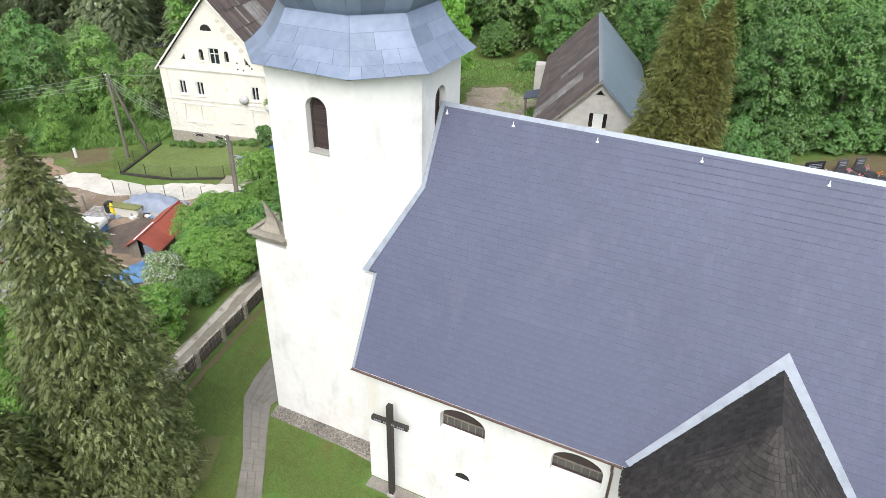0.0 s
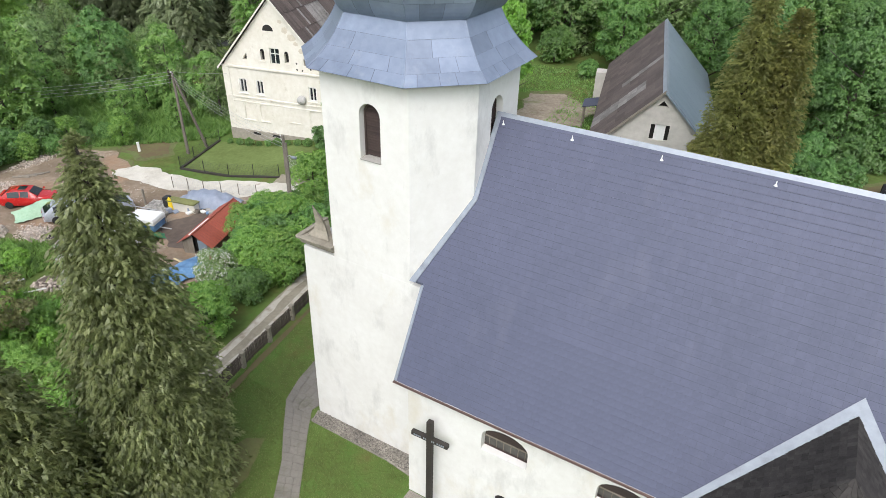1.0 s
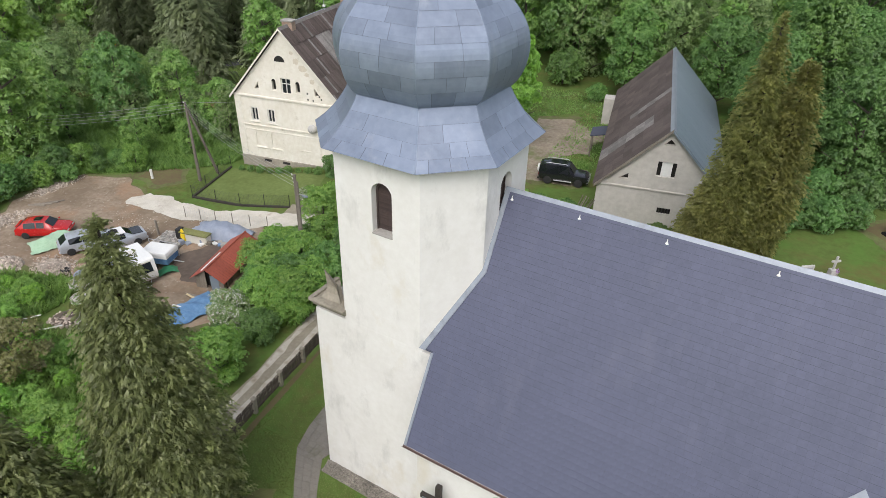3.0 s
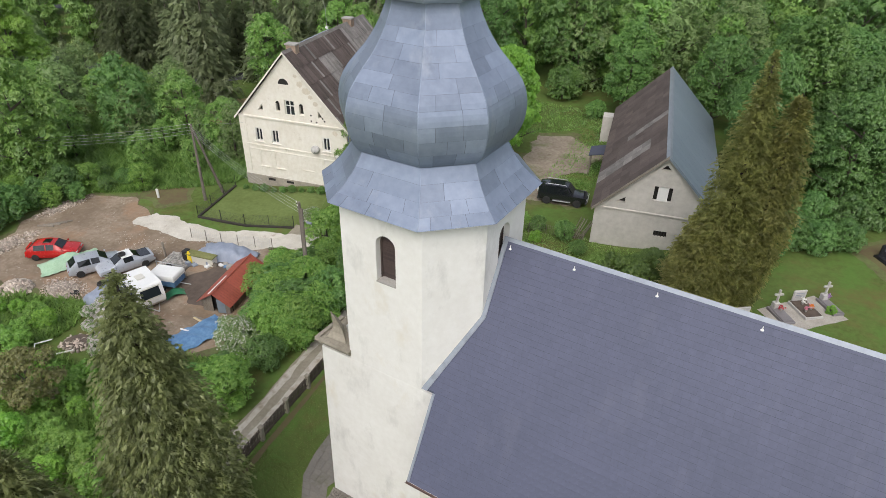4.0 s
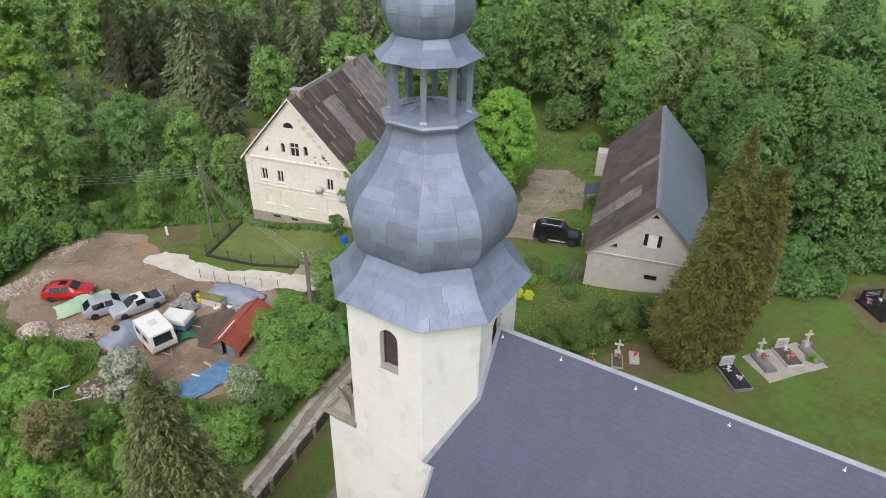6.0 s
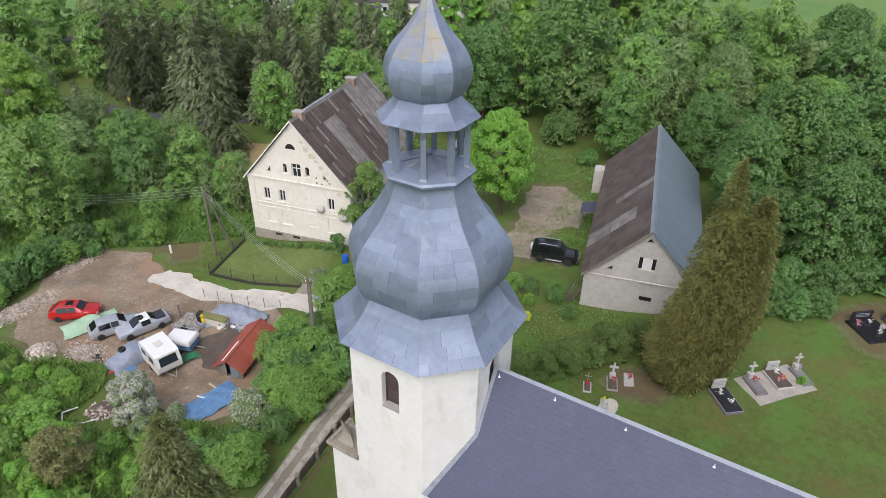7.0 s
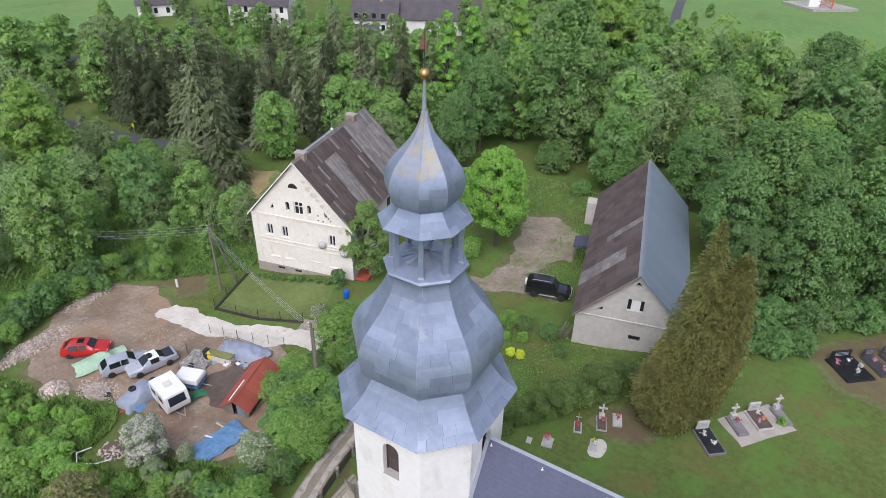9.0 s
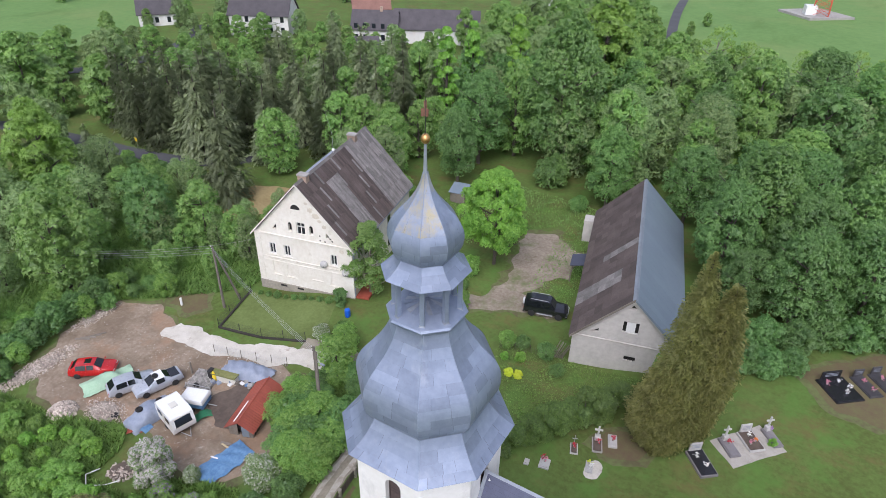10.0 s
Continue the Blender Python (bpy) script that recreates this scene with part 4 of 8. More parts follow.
    g.loft([[(x, y, z) for y, z in prof] for x in (VERGE - 0.1, CHAPEL_X - CHAPEL_R - 0.05)])
    gut = part("gutter", g, COPPER, nave, "brown half-round metal gutter", smooth=True)
    p = Build()
    gx = CHAPEL_X - CHAPEL_R - 0.35
    p.tube([(gx, -EAVE_Y - 0.04, 6.15), (gx, -EAVE_Y - 0.02, 5.9), (gx + 0.02, -WALL_Y - 0.08, 5.5), (gx + 0.02, -WALL_Y - 0.08, 0.1)], 0.05, 8)
    part("downpipe", p, COPPER, gut, smooth=True)
    so = Build()
    so.poly((VERGE, -EAVE_Y, 6.22), (CHAPEL_X, -EAVE_Y, 6.22), (CHAPEL_X, -WALL_Y, 6.3), (VERGE, -WALL_Y, 6.3))
    part("soffit", so, PLASTER, nave)
    # valley flashing of the chapel
    for sgn in (-1, 1):
        v = Build()
        a, e = Vector((CHAPEL_X, CHAPEL_Y)), Vector((CHAPEL_X + sgn * CHAPEL_W * (EAVE_Y + CHAPEL_Y), -EAVE_Y))
        w = 0.26
        v.loft([[on_roof(a.x, a.y + w, 0.03), on_roof(a.x, a.y - 0.12, 0.03), on_roof(a.x, a.y - 0.12, 0.05), on_roof(a.x, a.y + w, 0.05)],
                [on_roof(e.x + sgn * w * 0.55, e.y + w * 0.35, 0.03), on_roof(e.x - sgn * 0.12, e.y, 0.03), on_roof(e.x - sgn * 0.12, e.y, 0.05), on_roof(e.x + sgn * w * 0.55, e.y + w * 0.35, 0.05)]])
        part("valley_flashing", v, ZINC_PALE, roof, "broad grey zinc valley flashing")


nave_roof()

chapel = thing("side_chapel", "side chapel with a dark wooden shingle roof rounded at its end", "chapel", (0, 0, 0))


def chapel_parts():
    w = Build()
    arc = [Vector((CHAPEL_X + (CHAPEL_R - 0.3) * math.cos(a), HIP_Y + (CHAPEL_R - 0.3) * math.sin(a), 0)) for a in np.linspace(math.pi, 2 * math.pi, 17)]
    line = [Vector((CHAPEL_X - CHAPEL_R + 0.3, -WALL_Y + 0.3, 0))] + arc + [Vector((CHAPEL_X + CHAPEL_R - 0.3, -WALL_Y + 0.3, 0))]
    for p, q in zip(line, line[1:]):
        w.poly((p.x, p.y, -0.5), (q.x, q.y, -0.5), (q.x, q.y, CHAPEL_EAVE + 0.3), (p.x, p.y, CHAPEL_EAVE + 0.3))
    part("wall", w, PLASTER, chapel, "whitewashed plaster")
    rise = CHAPEL_RIDGE - CHAPEL_EAVE
    bed = Build()
    R = CHAPEL_R
    for s in (-1, 1):
        bed.poly((CHAPEL_X, CHAPEL_Y + 0.1, CHAPEL_RIDGE), (CHAPEL_X, HIP_Y, CHAPEL_RIDGE), (CHAPEL_X + s * R, HIP_Y, CHAPEL_EAVE), (CHAPEL_X + s * R, -EAVE_Y + 0.1, CHAPEL_EAVE))
    fan = [Vector((CHAPEL_X + R * math.cos(a), HIP_Y + R * math.sin(a), CHAPEL_EAVE)) for a in np.linspace(math.pi, 2 * math.pi, 33)]
    for p, q in zip(fan, fan[1:]):
        bed.poly((CHAPEL_X, HIP_Y, CHAPEL_RIDGE), p, q)
    roof = part("roof", bed, SHINGLE_BED, chapel, "dark weathered wooden shingle roof")
    rng = random.Random(9)
    rest, count, rows = Build(), 0, 26
    for r in range(rows):
        t0, t1 = r / rows, (r + 1) / rows + 0.012   # from the ridge down
        ra, rb = R * t0, R * t1
        za, zb = CHAPEL_RIDGE - rise * t0 + 0.015, CHAPEL_RIDGE - rise * t1 + 0.035
        n = max(4, int(math.pi * rb / 0.16))
        for k in range(n):
            a0, a1 = math.pi * (1 + (k + 0.06) / n), math.pi * (1 + (k + 0.94) / n)
            j = rng.uniform(-0.012, 0.02)
            pts = [Vector((CHAPEL_X + rr * math.cos(a), HIP_Y + rr * math.sin(a), z + jj)) for rr, a, z, jj in ((ra, a0, za, 0), (ra, a1, za, 0), (rb, a1, zb, j), (rb, a0, zb, j), (rb, a1, zb - 0.025, j), (rb, a0, zb - 0.025, j))]
            if r < 13 and count < 300:
                s = Build()
                s.add(pts, [(0, 1, 2, 3), (3, 2, 4, 5), (0, 3, 5), (1, 4, 2)])
                part("shingle", s, SHINGLE, roof)
                count += 1
            else:
                rest.add(pts, [(0, 1, 2, 3), (3, 2, 4, 5)])
        for sgn in (-1, 1):
            y = HIP_Y
            end = CHAPEL_Y - t1 * (EAVE_Y + CHAPEL_Y) + 0.12
            while y < end:
                y2 = min(y + 0.15, end)
                j = rng.uniform(-0.01, 0.012)
                pts = [Vector((CHAPEL_X + sgn * rr, yy, z)) for rr, yy, z in ((ra, y + 0.004, za), (ra, y2 - 0.004, za), (rb, y2 - 0.004, zb + j), (rb, y + 0.004, zb + j), (rb, y2 - 0.004, zb + j - 0.025), (rb, y + 0.004, zb + j - 0.025))]
                rest.add(pts, [(0, 1, 2, 3), (3, 2, 4, 5)])
                y = y2
    tagged(part("shingle_covering", rest, mat("dark_wood_shingle_covering", (0.019, 0.017, 0.016), (0.055, 0.050, 0.047), 0.85, grain=9.0, stains=0.9, random_value=0.3, island=True, spec=0.3), roof, "rows of dark wooden shingles"), kind="stuff")


chapel_parts()

# ---- house and barn ----
def frame_of(x, y, th):
    return pose(x, y, 0, 0, 0, math.degrees(th))


def gable_house(name, label, m, half, length, base, eave, ridge, over, wall_mat, sheet, bands, zones):
    """A gabled building. m: the gable's middle, u along the gable, v back from it. bands: (z0, z1, openings) of the front wall."""
    h = thing(name, label, "house" if name == "house" else "barn")
    h.matrix_basis = m
    front = Build()
    for z0, z1, holes in bands:
        panel(front, -half, half, z0, z1, holes, lambda s, z, d: Vector((s, d, z)), 0.28)
    wall = part("wall", front, wall_mat, h)
    slope = (ridge - eave) / (half + over)
    top = bands[-1][1]
    side = Build()
    for s in (-half, half):
        side.poly((s, 0, base - 1.5), (s, length, base - 1.5), (s, length, top), (s, 0, top))
    side.poly((-half, length, base - 1.5), (half, length, base - 1.5), (half, length, top), (0, length, ridge - 0.2), (-half, length, top))
    part("side_wall", side, wall_mat, h)
    return h, wall, slope


def gable_fill(wall, half, z0, ridge, slope, wall_mat, holes, parent):
    """The gable's triangle with small openings, cut in rows; holes: (centre, width, sill, head, kind)."""
    b = Build()
    rows = sorted({z0, ridge - 0.15} | {z for _, _, a, c, _ in holes for z in (a, c)})
    for za, zb in zip(rows, rows[1:]):
        def edge(z):
            return max(0.02, min(half, (ridge - 0.12 - z) / slope))
        cuts = sorted((c - w / 2, c + w / 2, kind, a, t) for c, w, a, t, kind in holes if a <= za + 1e-6 and t >= zb - 1e-6)
        lo = (-edge(za), -edge(zb))
        for c0, c1, kind, a, t in cuts:
            if kind == "tri_l":
                f = lambda z, c0=c0, c1=c1, a=a, t=t: (c0 + (c1 - c0) * (z - a) / (t - a), c1)
            elif kind == "tri_r":
                f = lambda z, c0=c0, c1=c1, a=a, t=t: (c0, c1 - (c1 - c0) * (z - a) / (t - a))
            elif kind == "tri":
                f = lambda z, c0=c0, c1=c1, a=a, t=t: (c0 + (c1 - c0) / 2 * (z - a) / (t - a), c1 - (c1 - c0) / 2 * (z - a) / (t - a))
            else:
                f = lambda z, c0=c0, c1=c1: (c0, c1)
            b.poly((lo[0], 0, za), (f(za)[0], 0, za), (f(zb)[0], 0, zb), (lo[1], 0, zb))
            lo = (f(za)[1], f(zb)[1])
        b.poly((lo[0], 0, za), (edge(za), 0, za), (edge(zb), 0, zb), (lo[1], 0, zb))
    for c, w, a, t, kind in holes:
        c0, c1 = c - w / 2, c + w / 2
        ring = {"tri_l": [(c0, a), (c1, a), (c1, t)], "tri_r": [(c0, a), (c1, a), (c0, t)], "tri": [(c0, a), (c1, a), (c, t)]}.get(kind, [(c0, a), (c1, a), (c1, t), (c0, t)])
        for (ua, va), (ub, vb) in zip(ring, ring[1:] + ring[:1]):
            b.poly((ua, 0, va), (ub, 0, vb), (ub, 0.3, vb), (ua, 0.3, va))
        # Dark sheet behind the hole paints its inner shade.
        b2 = Build()
        b2.poly(*[(u, 0.29, z) for u, z in ring])
        part("opening", b2, INSIDE_SHADE, parent, "unglazed gable opening, its shade a dark sheet")
    part("gable", b, wall_mat, parent)


def sheet_roof(parent, half, over, length, fore, aft, eave, ridge, side, material, rows, cols, lap=0.025, zone=None, label="", name="roof", rag=0.0):
    """One slope of a roof: a bed and its boards or sheets as pieces. zone(i, j) may give another material."""
    slope_len = half + over
    n = Vector((side * (ridge - eave), 0, slope_len)).normalized()
    def at(s, v, up=0.0):
        p = Vector((side * slope_len * (1 - s), v, eave + (ridge - eave) * s))
        return p + n * up
    b = Build()
    v0, v1 = -fore, length + aft
    b.loft([[at(0, v0), at(0, v1), at(1, v1), at(1, v0)], [at(0, v0, 0.06), at(0, v1, 0.06), at(1, v1, 0.06), at(1, v0, 0.06)]])
    roof = part(name, b, SHINGLE_BED, parent, label)
    rng = random.Random(rows * 31 + cols)
    for i in range(rows):
        for j in range(cols):
            s0, s1 = i / rows - (0.004 if i else 0.01), (i + 1) / rows
            w = (v1 - v0) / cols
            a, c = v0 + j * w + 0.006, v0 + (j + 1) * w - 0.006
            j0, j1 = rng.uniform(-rag, rag), rng.uniform(-rag, rag)
            p = Build()
            lo = 0.075 + lap + rng.uniform(0, rag * 0.15)
            p.loft([[at(s0, a, lo + j0 * .1), at(s0, c, lo + j1 * .1), at(s1, c, 0.075), at(s1, a, 0.075)], [at(s0, a, lo - 0.03), at(s0, c, lo - 0.03), at(s1, c, 0.06), at(s1, a, 0.06)]])
            part("roof_board", p, (zone(i, j) if zone else None) or material, roof)
    return roof


HOUSE = frame_of(-30.53, 23.28, 0.224)
hh, hw, hslope = gable_house("house", "old cream plastered gabled house with a dark patched board roof", HOUSE, 5.75, 16.6, -1.6, 5.2, 11.95, 0.3, PLASTER_OLD, ETERNIT,
                             [(-2.4, 2.6, [(-3.45, 0.95, 0.35, 1.95, "rect"), (-1.75, 0.95, 0.35, 1.95, "rect"), (3.55, 0.95, 0.35, 1.95, "rect")]),
                              (2.6, 5.5, [(-3.75, 0.85, 2.95, 4.35, "rect"), (-1.95, 0.85, 2.95, 4.35, "rect"), (3.6, 0.85, 2.95, 4.35, "rect")])], None)
gable_fill(hw, 5.75, 5.5, 11.95, hslope, PLASTER_OLD, [(0, 1.0, 6.1, 7.5, "rect"), (-1.25, 0.42, 6.3, 7.1, "rect"), (1.25, 0.42, 6.3, 7.1, "rect"), (-3.2, 0.5, 6.2, 6.9, "tri_l"), (3.2, 0.5, 6.2, 6.9, "tri_r"), (-0.4, 1.1, 9.0, 9.55, "tri")], hh)
for s in (-1, 1):
    sheet_roof(hh, 5.75, 0.3, 16.6, 0.25, 0.3, 5.2, 11.95, s, ETERNIT, 5, 58 if s > 0 else 20, label="dark weathered roof boards with pale patches", zone=lambda i, j: ETERNIT_PALE if (13 < j < 22 and i < 4) or j > 36 or (j * 7 + i * 5) % 13 == 0 else None, rag=0.3)

BARN = frame_of(3.56, 27.17, 0.247)
bb, bw, bslope = gable_house("barn", "long grey plastered barn with one dark and one blue-grey roof slope", BARN, 4.75, 24.3, 0.5, 3.78, 8.8, 0.2, PLASTER_GREY, ETERNIT, [(-1.0, 4.0, [(0.5, 1.0, 2.0, 2.5, "rect")])], None)
gable_fill(bw, 4.75, 4.0, 8.8, bslope, PLASTER_GREY, [(0.1, 1.35, 5.05, 6.25, "rect"), (0.0, 0.8, 7.6, 8.05, "tri"), (-2.9, 0.7, 4.5, 5.0, "tri_l")], bb)
sheet_roof(bb, 4.75, 0.2, 24.3, 0.25, 0.2, 3.78, 8.8, -1, ETERNIT, 8, 22, label="dark mossy barn roof boards with paler repairs", zone=lambda i, j: ETERNIT_PALE if (j in (4, 5) and i < 6) or (j == 9 and i > 2) else None, rag=0.08)
sheet_roof(bb, 4.75, 0.2, 24.3, 0.25, 0.2, 3.78, 8.8, 1, TIN_BLUE, 1, 24, label="smooth blue-grey sheet-metal roof")

# ---- plants ----
def leaves(centres, radii, count, size, rng, flat=0.75, out=0.8, droop=0.0, thin=0.62):
    """Leaf clumps on the shells of many small balls; returns vertices and faces as arrays."""
    c = np.repeat(np.asarray(centres, float), count, 0)
    r = np.repeat(np.asarray(radii, float), count)
    n = len(c)
    d = rng.normal(size=(n, 3))
    d /= np.linalg.norm(d, axis=1)[:, None]
    d[:, 2] = np.where(d[:, 2] < -0.3, -d[:, 2] * 0.6, d[:, 2])
    p = c + d * (r * rng.uniform(0.68, 1.06, n))[:, None] * np.array([1, 1, flat])
    nor = d * out + rng.normal(size=(n, 3)) * 0.45 + np.array([0, 0, 0.25])
    nor /= np.linalg.norm(nor, axis=1)[:, None]
    t = np.cross(nor, rng.normal(size=(n, 3)))
    t /= np.linalg.norm(t, axis=1)[:, None] + 1e-9
    if droop:
        t = t * (1 - droop) + np.array([0, 0, -1.0]) * droop
        t /= np.linalg.norm(t, axis=1)[:, None]
    s = np.cross(nor, t)
    k = (size * rng.uniform(0.6, 1.35, n))[:, None]
    bend = nor * k * 0.22
    v = np.stack([p - t * k * 0.8 + s * k * thin, p - t * k * 0.7 - s * k * thin, p + t * k * 1.1 - bend], 1).reshape(-1, 3)
    f = np.arange(n * 3).reshape(-1, 3)
    return v, f


def leaf_mesh(name, sets, materials):
    me = bpy.data.meshes.new(name)
    vs, fs, ms, o = [], [], [], 0
    for k, (v, f) in enumerate(sets):
        vs.append(v)
        fs.append(f + o)
        ms += [k] * len(f)
        o += len(v)
    me.from_pydata(np.concatenate(vs).tolist(), [], np.concatenate(fs).tolist())
    for m in materials:
        me.materials.append(m)
    me.polygons.foreach_set("material_index", ms)
    return me


def crown_points(h, r, base, n, rng, shape=1.0, lump=(0.15, 0.26)):
    """Clump centres over an uneven egg-shaped crown."""
    pts, rad = [], []
    lobes = [(rng.uniform(0, 2 * math.pi), rng.uniform(0.75, 1.15)) for _ in range(7)]
    for k in range(n):
        t = (k + 0.5) / n
        z = base + (h - base) * (0.06 + 0.9 * t)
        w = math.sin(math.pi * min(1.0, (0.16 + 0.84 * t)) ** shape) ** 0.62
        a = k * 2.39996 + rng.uniform(-0.4, 0.4)
        l = 1.0
        for b, s in lobes:
            l += (s - 1) * max(0, math.cos(a - b)) ** 3
        q = rng.uniform(0.45, 1.0) ** 0.5 * r * w * l * (1.04 - lump[1])
        pts.append((q * math.cos(a), q * math.sin(a), z + rng.uniform(-0.05, 0.05) * h))
        rad.append(r * rng.uniform(*lump))
    return pts, rad


def kites(base, tips, width, normal):
    """Narrow leaf blades from base to tips: the two side points of each."""
    d = tips - base
    s = np.cross(normal, d)
    s /= np.linalg.norm(s, axis=1)[:, None] + 1e-9
    mid = base + d * 0.5
    return mid + s * width, mid - s * width


def unit(v):
    return v / (np.linalg.norm(v, axis=1)[:, None] + 1e-9)


def rosettes(p, nor, size, rng, petals=5, droop=0.35, broad=0.36):
    """Whorls of leaves round points p that face along nor, each whorl one island."""
    n = len(p)
    t1 = unit(np.cross(nor, rng.normal(size=(n, 3))))
    t2 = np.cross(nor, t1)
    k = size * rng.uniform(0.7, 1.3, n)[:, None]
    cols, faces = [p + nor * k * 0.12], []
    for j in range(petals):
        th = (2 * math.pi * j / petals + rng.uniform(-0.35, 0.35, n))[:, None]
        d = t1 * np.cos(th) + t2 * np.sin(th)
        e = -t1 * np.sin(th) + t2 * np.cos(th)
        l = k * rng.uniform(0.75, 1.15, n)[:, None]
        sink = nor * l * rng.uniform(0.3, 1.2, n)[:, None] * droop
        cols += [p + d * l * 0.45 + e * l * broad, p + d * l - e * l * broad * 0.5 - sink - np.array([0, 0, 0.12]) * l]
        faces.append([0, 1 + 2 * j, 2 + 2 * j])
    m = 1 + 2 * petals
    v = np.stack(cols, 1).reshape(-1, 3)
    f = (np.arange(n)[:, None, None] * m + np.array(faces)[None]).reshape(-1, 3)
    return v, f


def fronds(p, axis, length, rng, pairs=6, width=0.075, spread=0.95, sag=0.35, flat=0.25, fan=0.52):
    """Feathery sprays: a drooping axis with pairs of narrow side twigs, each spray one island."""
    n = len(p)
    L = (length * rng.uniform(0.7, 1.25, n))[:, None]
    side = unit(np.cross(axis, np.array([0, 0, 1.0])) + rng.normal(0, flat, (n, 3)))
    nor = unit(np.cross(side, axis))
    down = np.array([0, 0, -1.0])
    spine = [p + axis * L * u + down * sag * L * u * u for u in np.linspace(0, 0.92, pairs + 1)]
    cols, faces = [], []
    for j in range(pairs):
        u = j / pairs
        reach = L * (fan * (1 - 0.62 * u)) * rng.uniform(0.75, 1.2, n)[:, None]
        fwd = unit(spine[j + 1] - spine[j])
        a = len(cols)
        cols.append(spine[j])
        for sgn in (-1, 1):
            d = unit(fwd * math.cos(spread) + side * sgn * math.sin(spread) + rng.normal(0, 0.12, (n, 3)))
            tip = spine[j] + d * reach + down * sag * reach * 0.45
            m0, m1 = kites(spine[j], tip, L * width, nor)
            cols += [m0, tip, m1]
            faces += [[a, a + 1, a + 2], [a, a + 2, a + 3]]
        faces.append([a, a + 7 if j < pairs - 1 else a + 2, a + 1])
    m = 7 * pairs
    v = np.stack(cols, 1).reshape(-1, 3)
    f = (np.arange(n)[:, None, None] * m + np.array(faces)[None]).reshape(-1, 3)
    return v, f


def lobe_surface(pts, rad, count, rng, flat=0.85, inside=0.84):
    """Points spread over the outer surface of many lobes, with their outward directions."""
    c, r = np.asarray(pts, float), np.asarray(rad, float)
    i = rng.choice(len(c), count, p=r * r / np.sum(r * r))
    d = unit(rng.normal(size=(count, 3)))
    d[:, 2] = np.where(d[:, 2] < -0.45, -d[:, 2], d[:, 2])
    p = c[i] + d * (r[i] * rng.uniform(0.74, 1.10, count))[:, None] * np.array([1, 1, flat])
    keep = np.ones(count, bool)
    for k in range(len(c)):
        q = (p - c[k]) / np.array([1, 1, flat])
        keep &= (np.einsum("ij,ij->i", q, q) > (r[k] * inside) ** 2) | (i == k)
    return p[keep], d[keep]


def foliage(pts, rad, count, size, rng, petals=5, droop=0.35, up=0.75, loose=0.25, fill=10):
    """Leaf whorls over the lobes and a sparse inner layer behind them."""
    p, d = lobe_surface(pts, rad, count, rng)
    nor = unit(d * 0.75 + np.array([0, 0, up]) + rng.normal(0, loose, d.shape))
    v, f = rosettes(p, nor, size, rng, petals, droop)
    if fill:
        v2, f2 = leaves(pts, np.asarray(rad) * 0.74, fill, size * 1.5, rng)
        f = np.concatenate([f, f2 + len(v)])
        v = np.concatenate([v, v2])
    return v, f


def tree(name, label, h, r, base, seed, leaf, size=0.30, clumps=46, count=3000, bark=None, shape=1.0, category="tree", extra=None, share=0.2, lump=(0.19, 0.31), petals=5, droop=0.35, loose=0.18, trunks=1):
    rng = np.random.default_rng(seed)
    rnd = random.Random(seed)
    t = thing(name, label, category)
    b = Build()
    for k in range(trunks):
        lean = (rnd.uniform(-0.03, 0.03) + (0.07 * math.cos(2.4 * k) if trunks > 1 else 0), rnd.uniform(-0.03, 0.03) + (0.07 * math.sin(2.4 * k) if trunks > 1 else 0))
        thick = h / trunks ** 0.5
        b.tube([(lean[0] * z, lean[1] * z, z) for z in (-0.3, 0.3, h * 0.25, h * 0.5, h * 0.8)], [thick * 0.032, thick * 0.024, thick * 0.019, thick * 0.012, thick * 0.004], 8)
    for k in range(7):
        z = base * 0.8 + (h * 0.75 - base * 0.8) * k / 7
        a = k * 2.4 + rnd.uniform(-0.4, 0.4)
        q = r * rnd.uniform(0.55, 0.8)
        b.tube([(lean[0] * z, lean[1] * z, z), (q * 0.5 * math.cos(a), q * 0.5 * math.sin(a), z + h * 0.08), (q * math.cos(a), q * math.sin(a), z + h * 0.18)], [h * 0.010, h * 0.006, h * 0.002], 5)
    part("trunk", b, bark or BARK, t, smooth="all")
    pts, rad = crown_points(h, r, base, clumps, rng, shape, lump)
    sets, mats = [foliage(pts, rad, count, size, rng, petals, droop, loose=loose)], [leaf]
    if extra is not None:
        p, d = lobe_surface(pts, np.asarray(rad) * 1.06, int(count * share), rng)
        sets.append(rosettes(p, unit(d + np.array([0, 0, 0.5])), size * 0.62, rng, 5, 0.15))
        mats.append(extra)
    part("crown", leaf_mesh("crown", sets, mats), None, t)
    return t


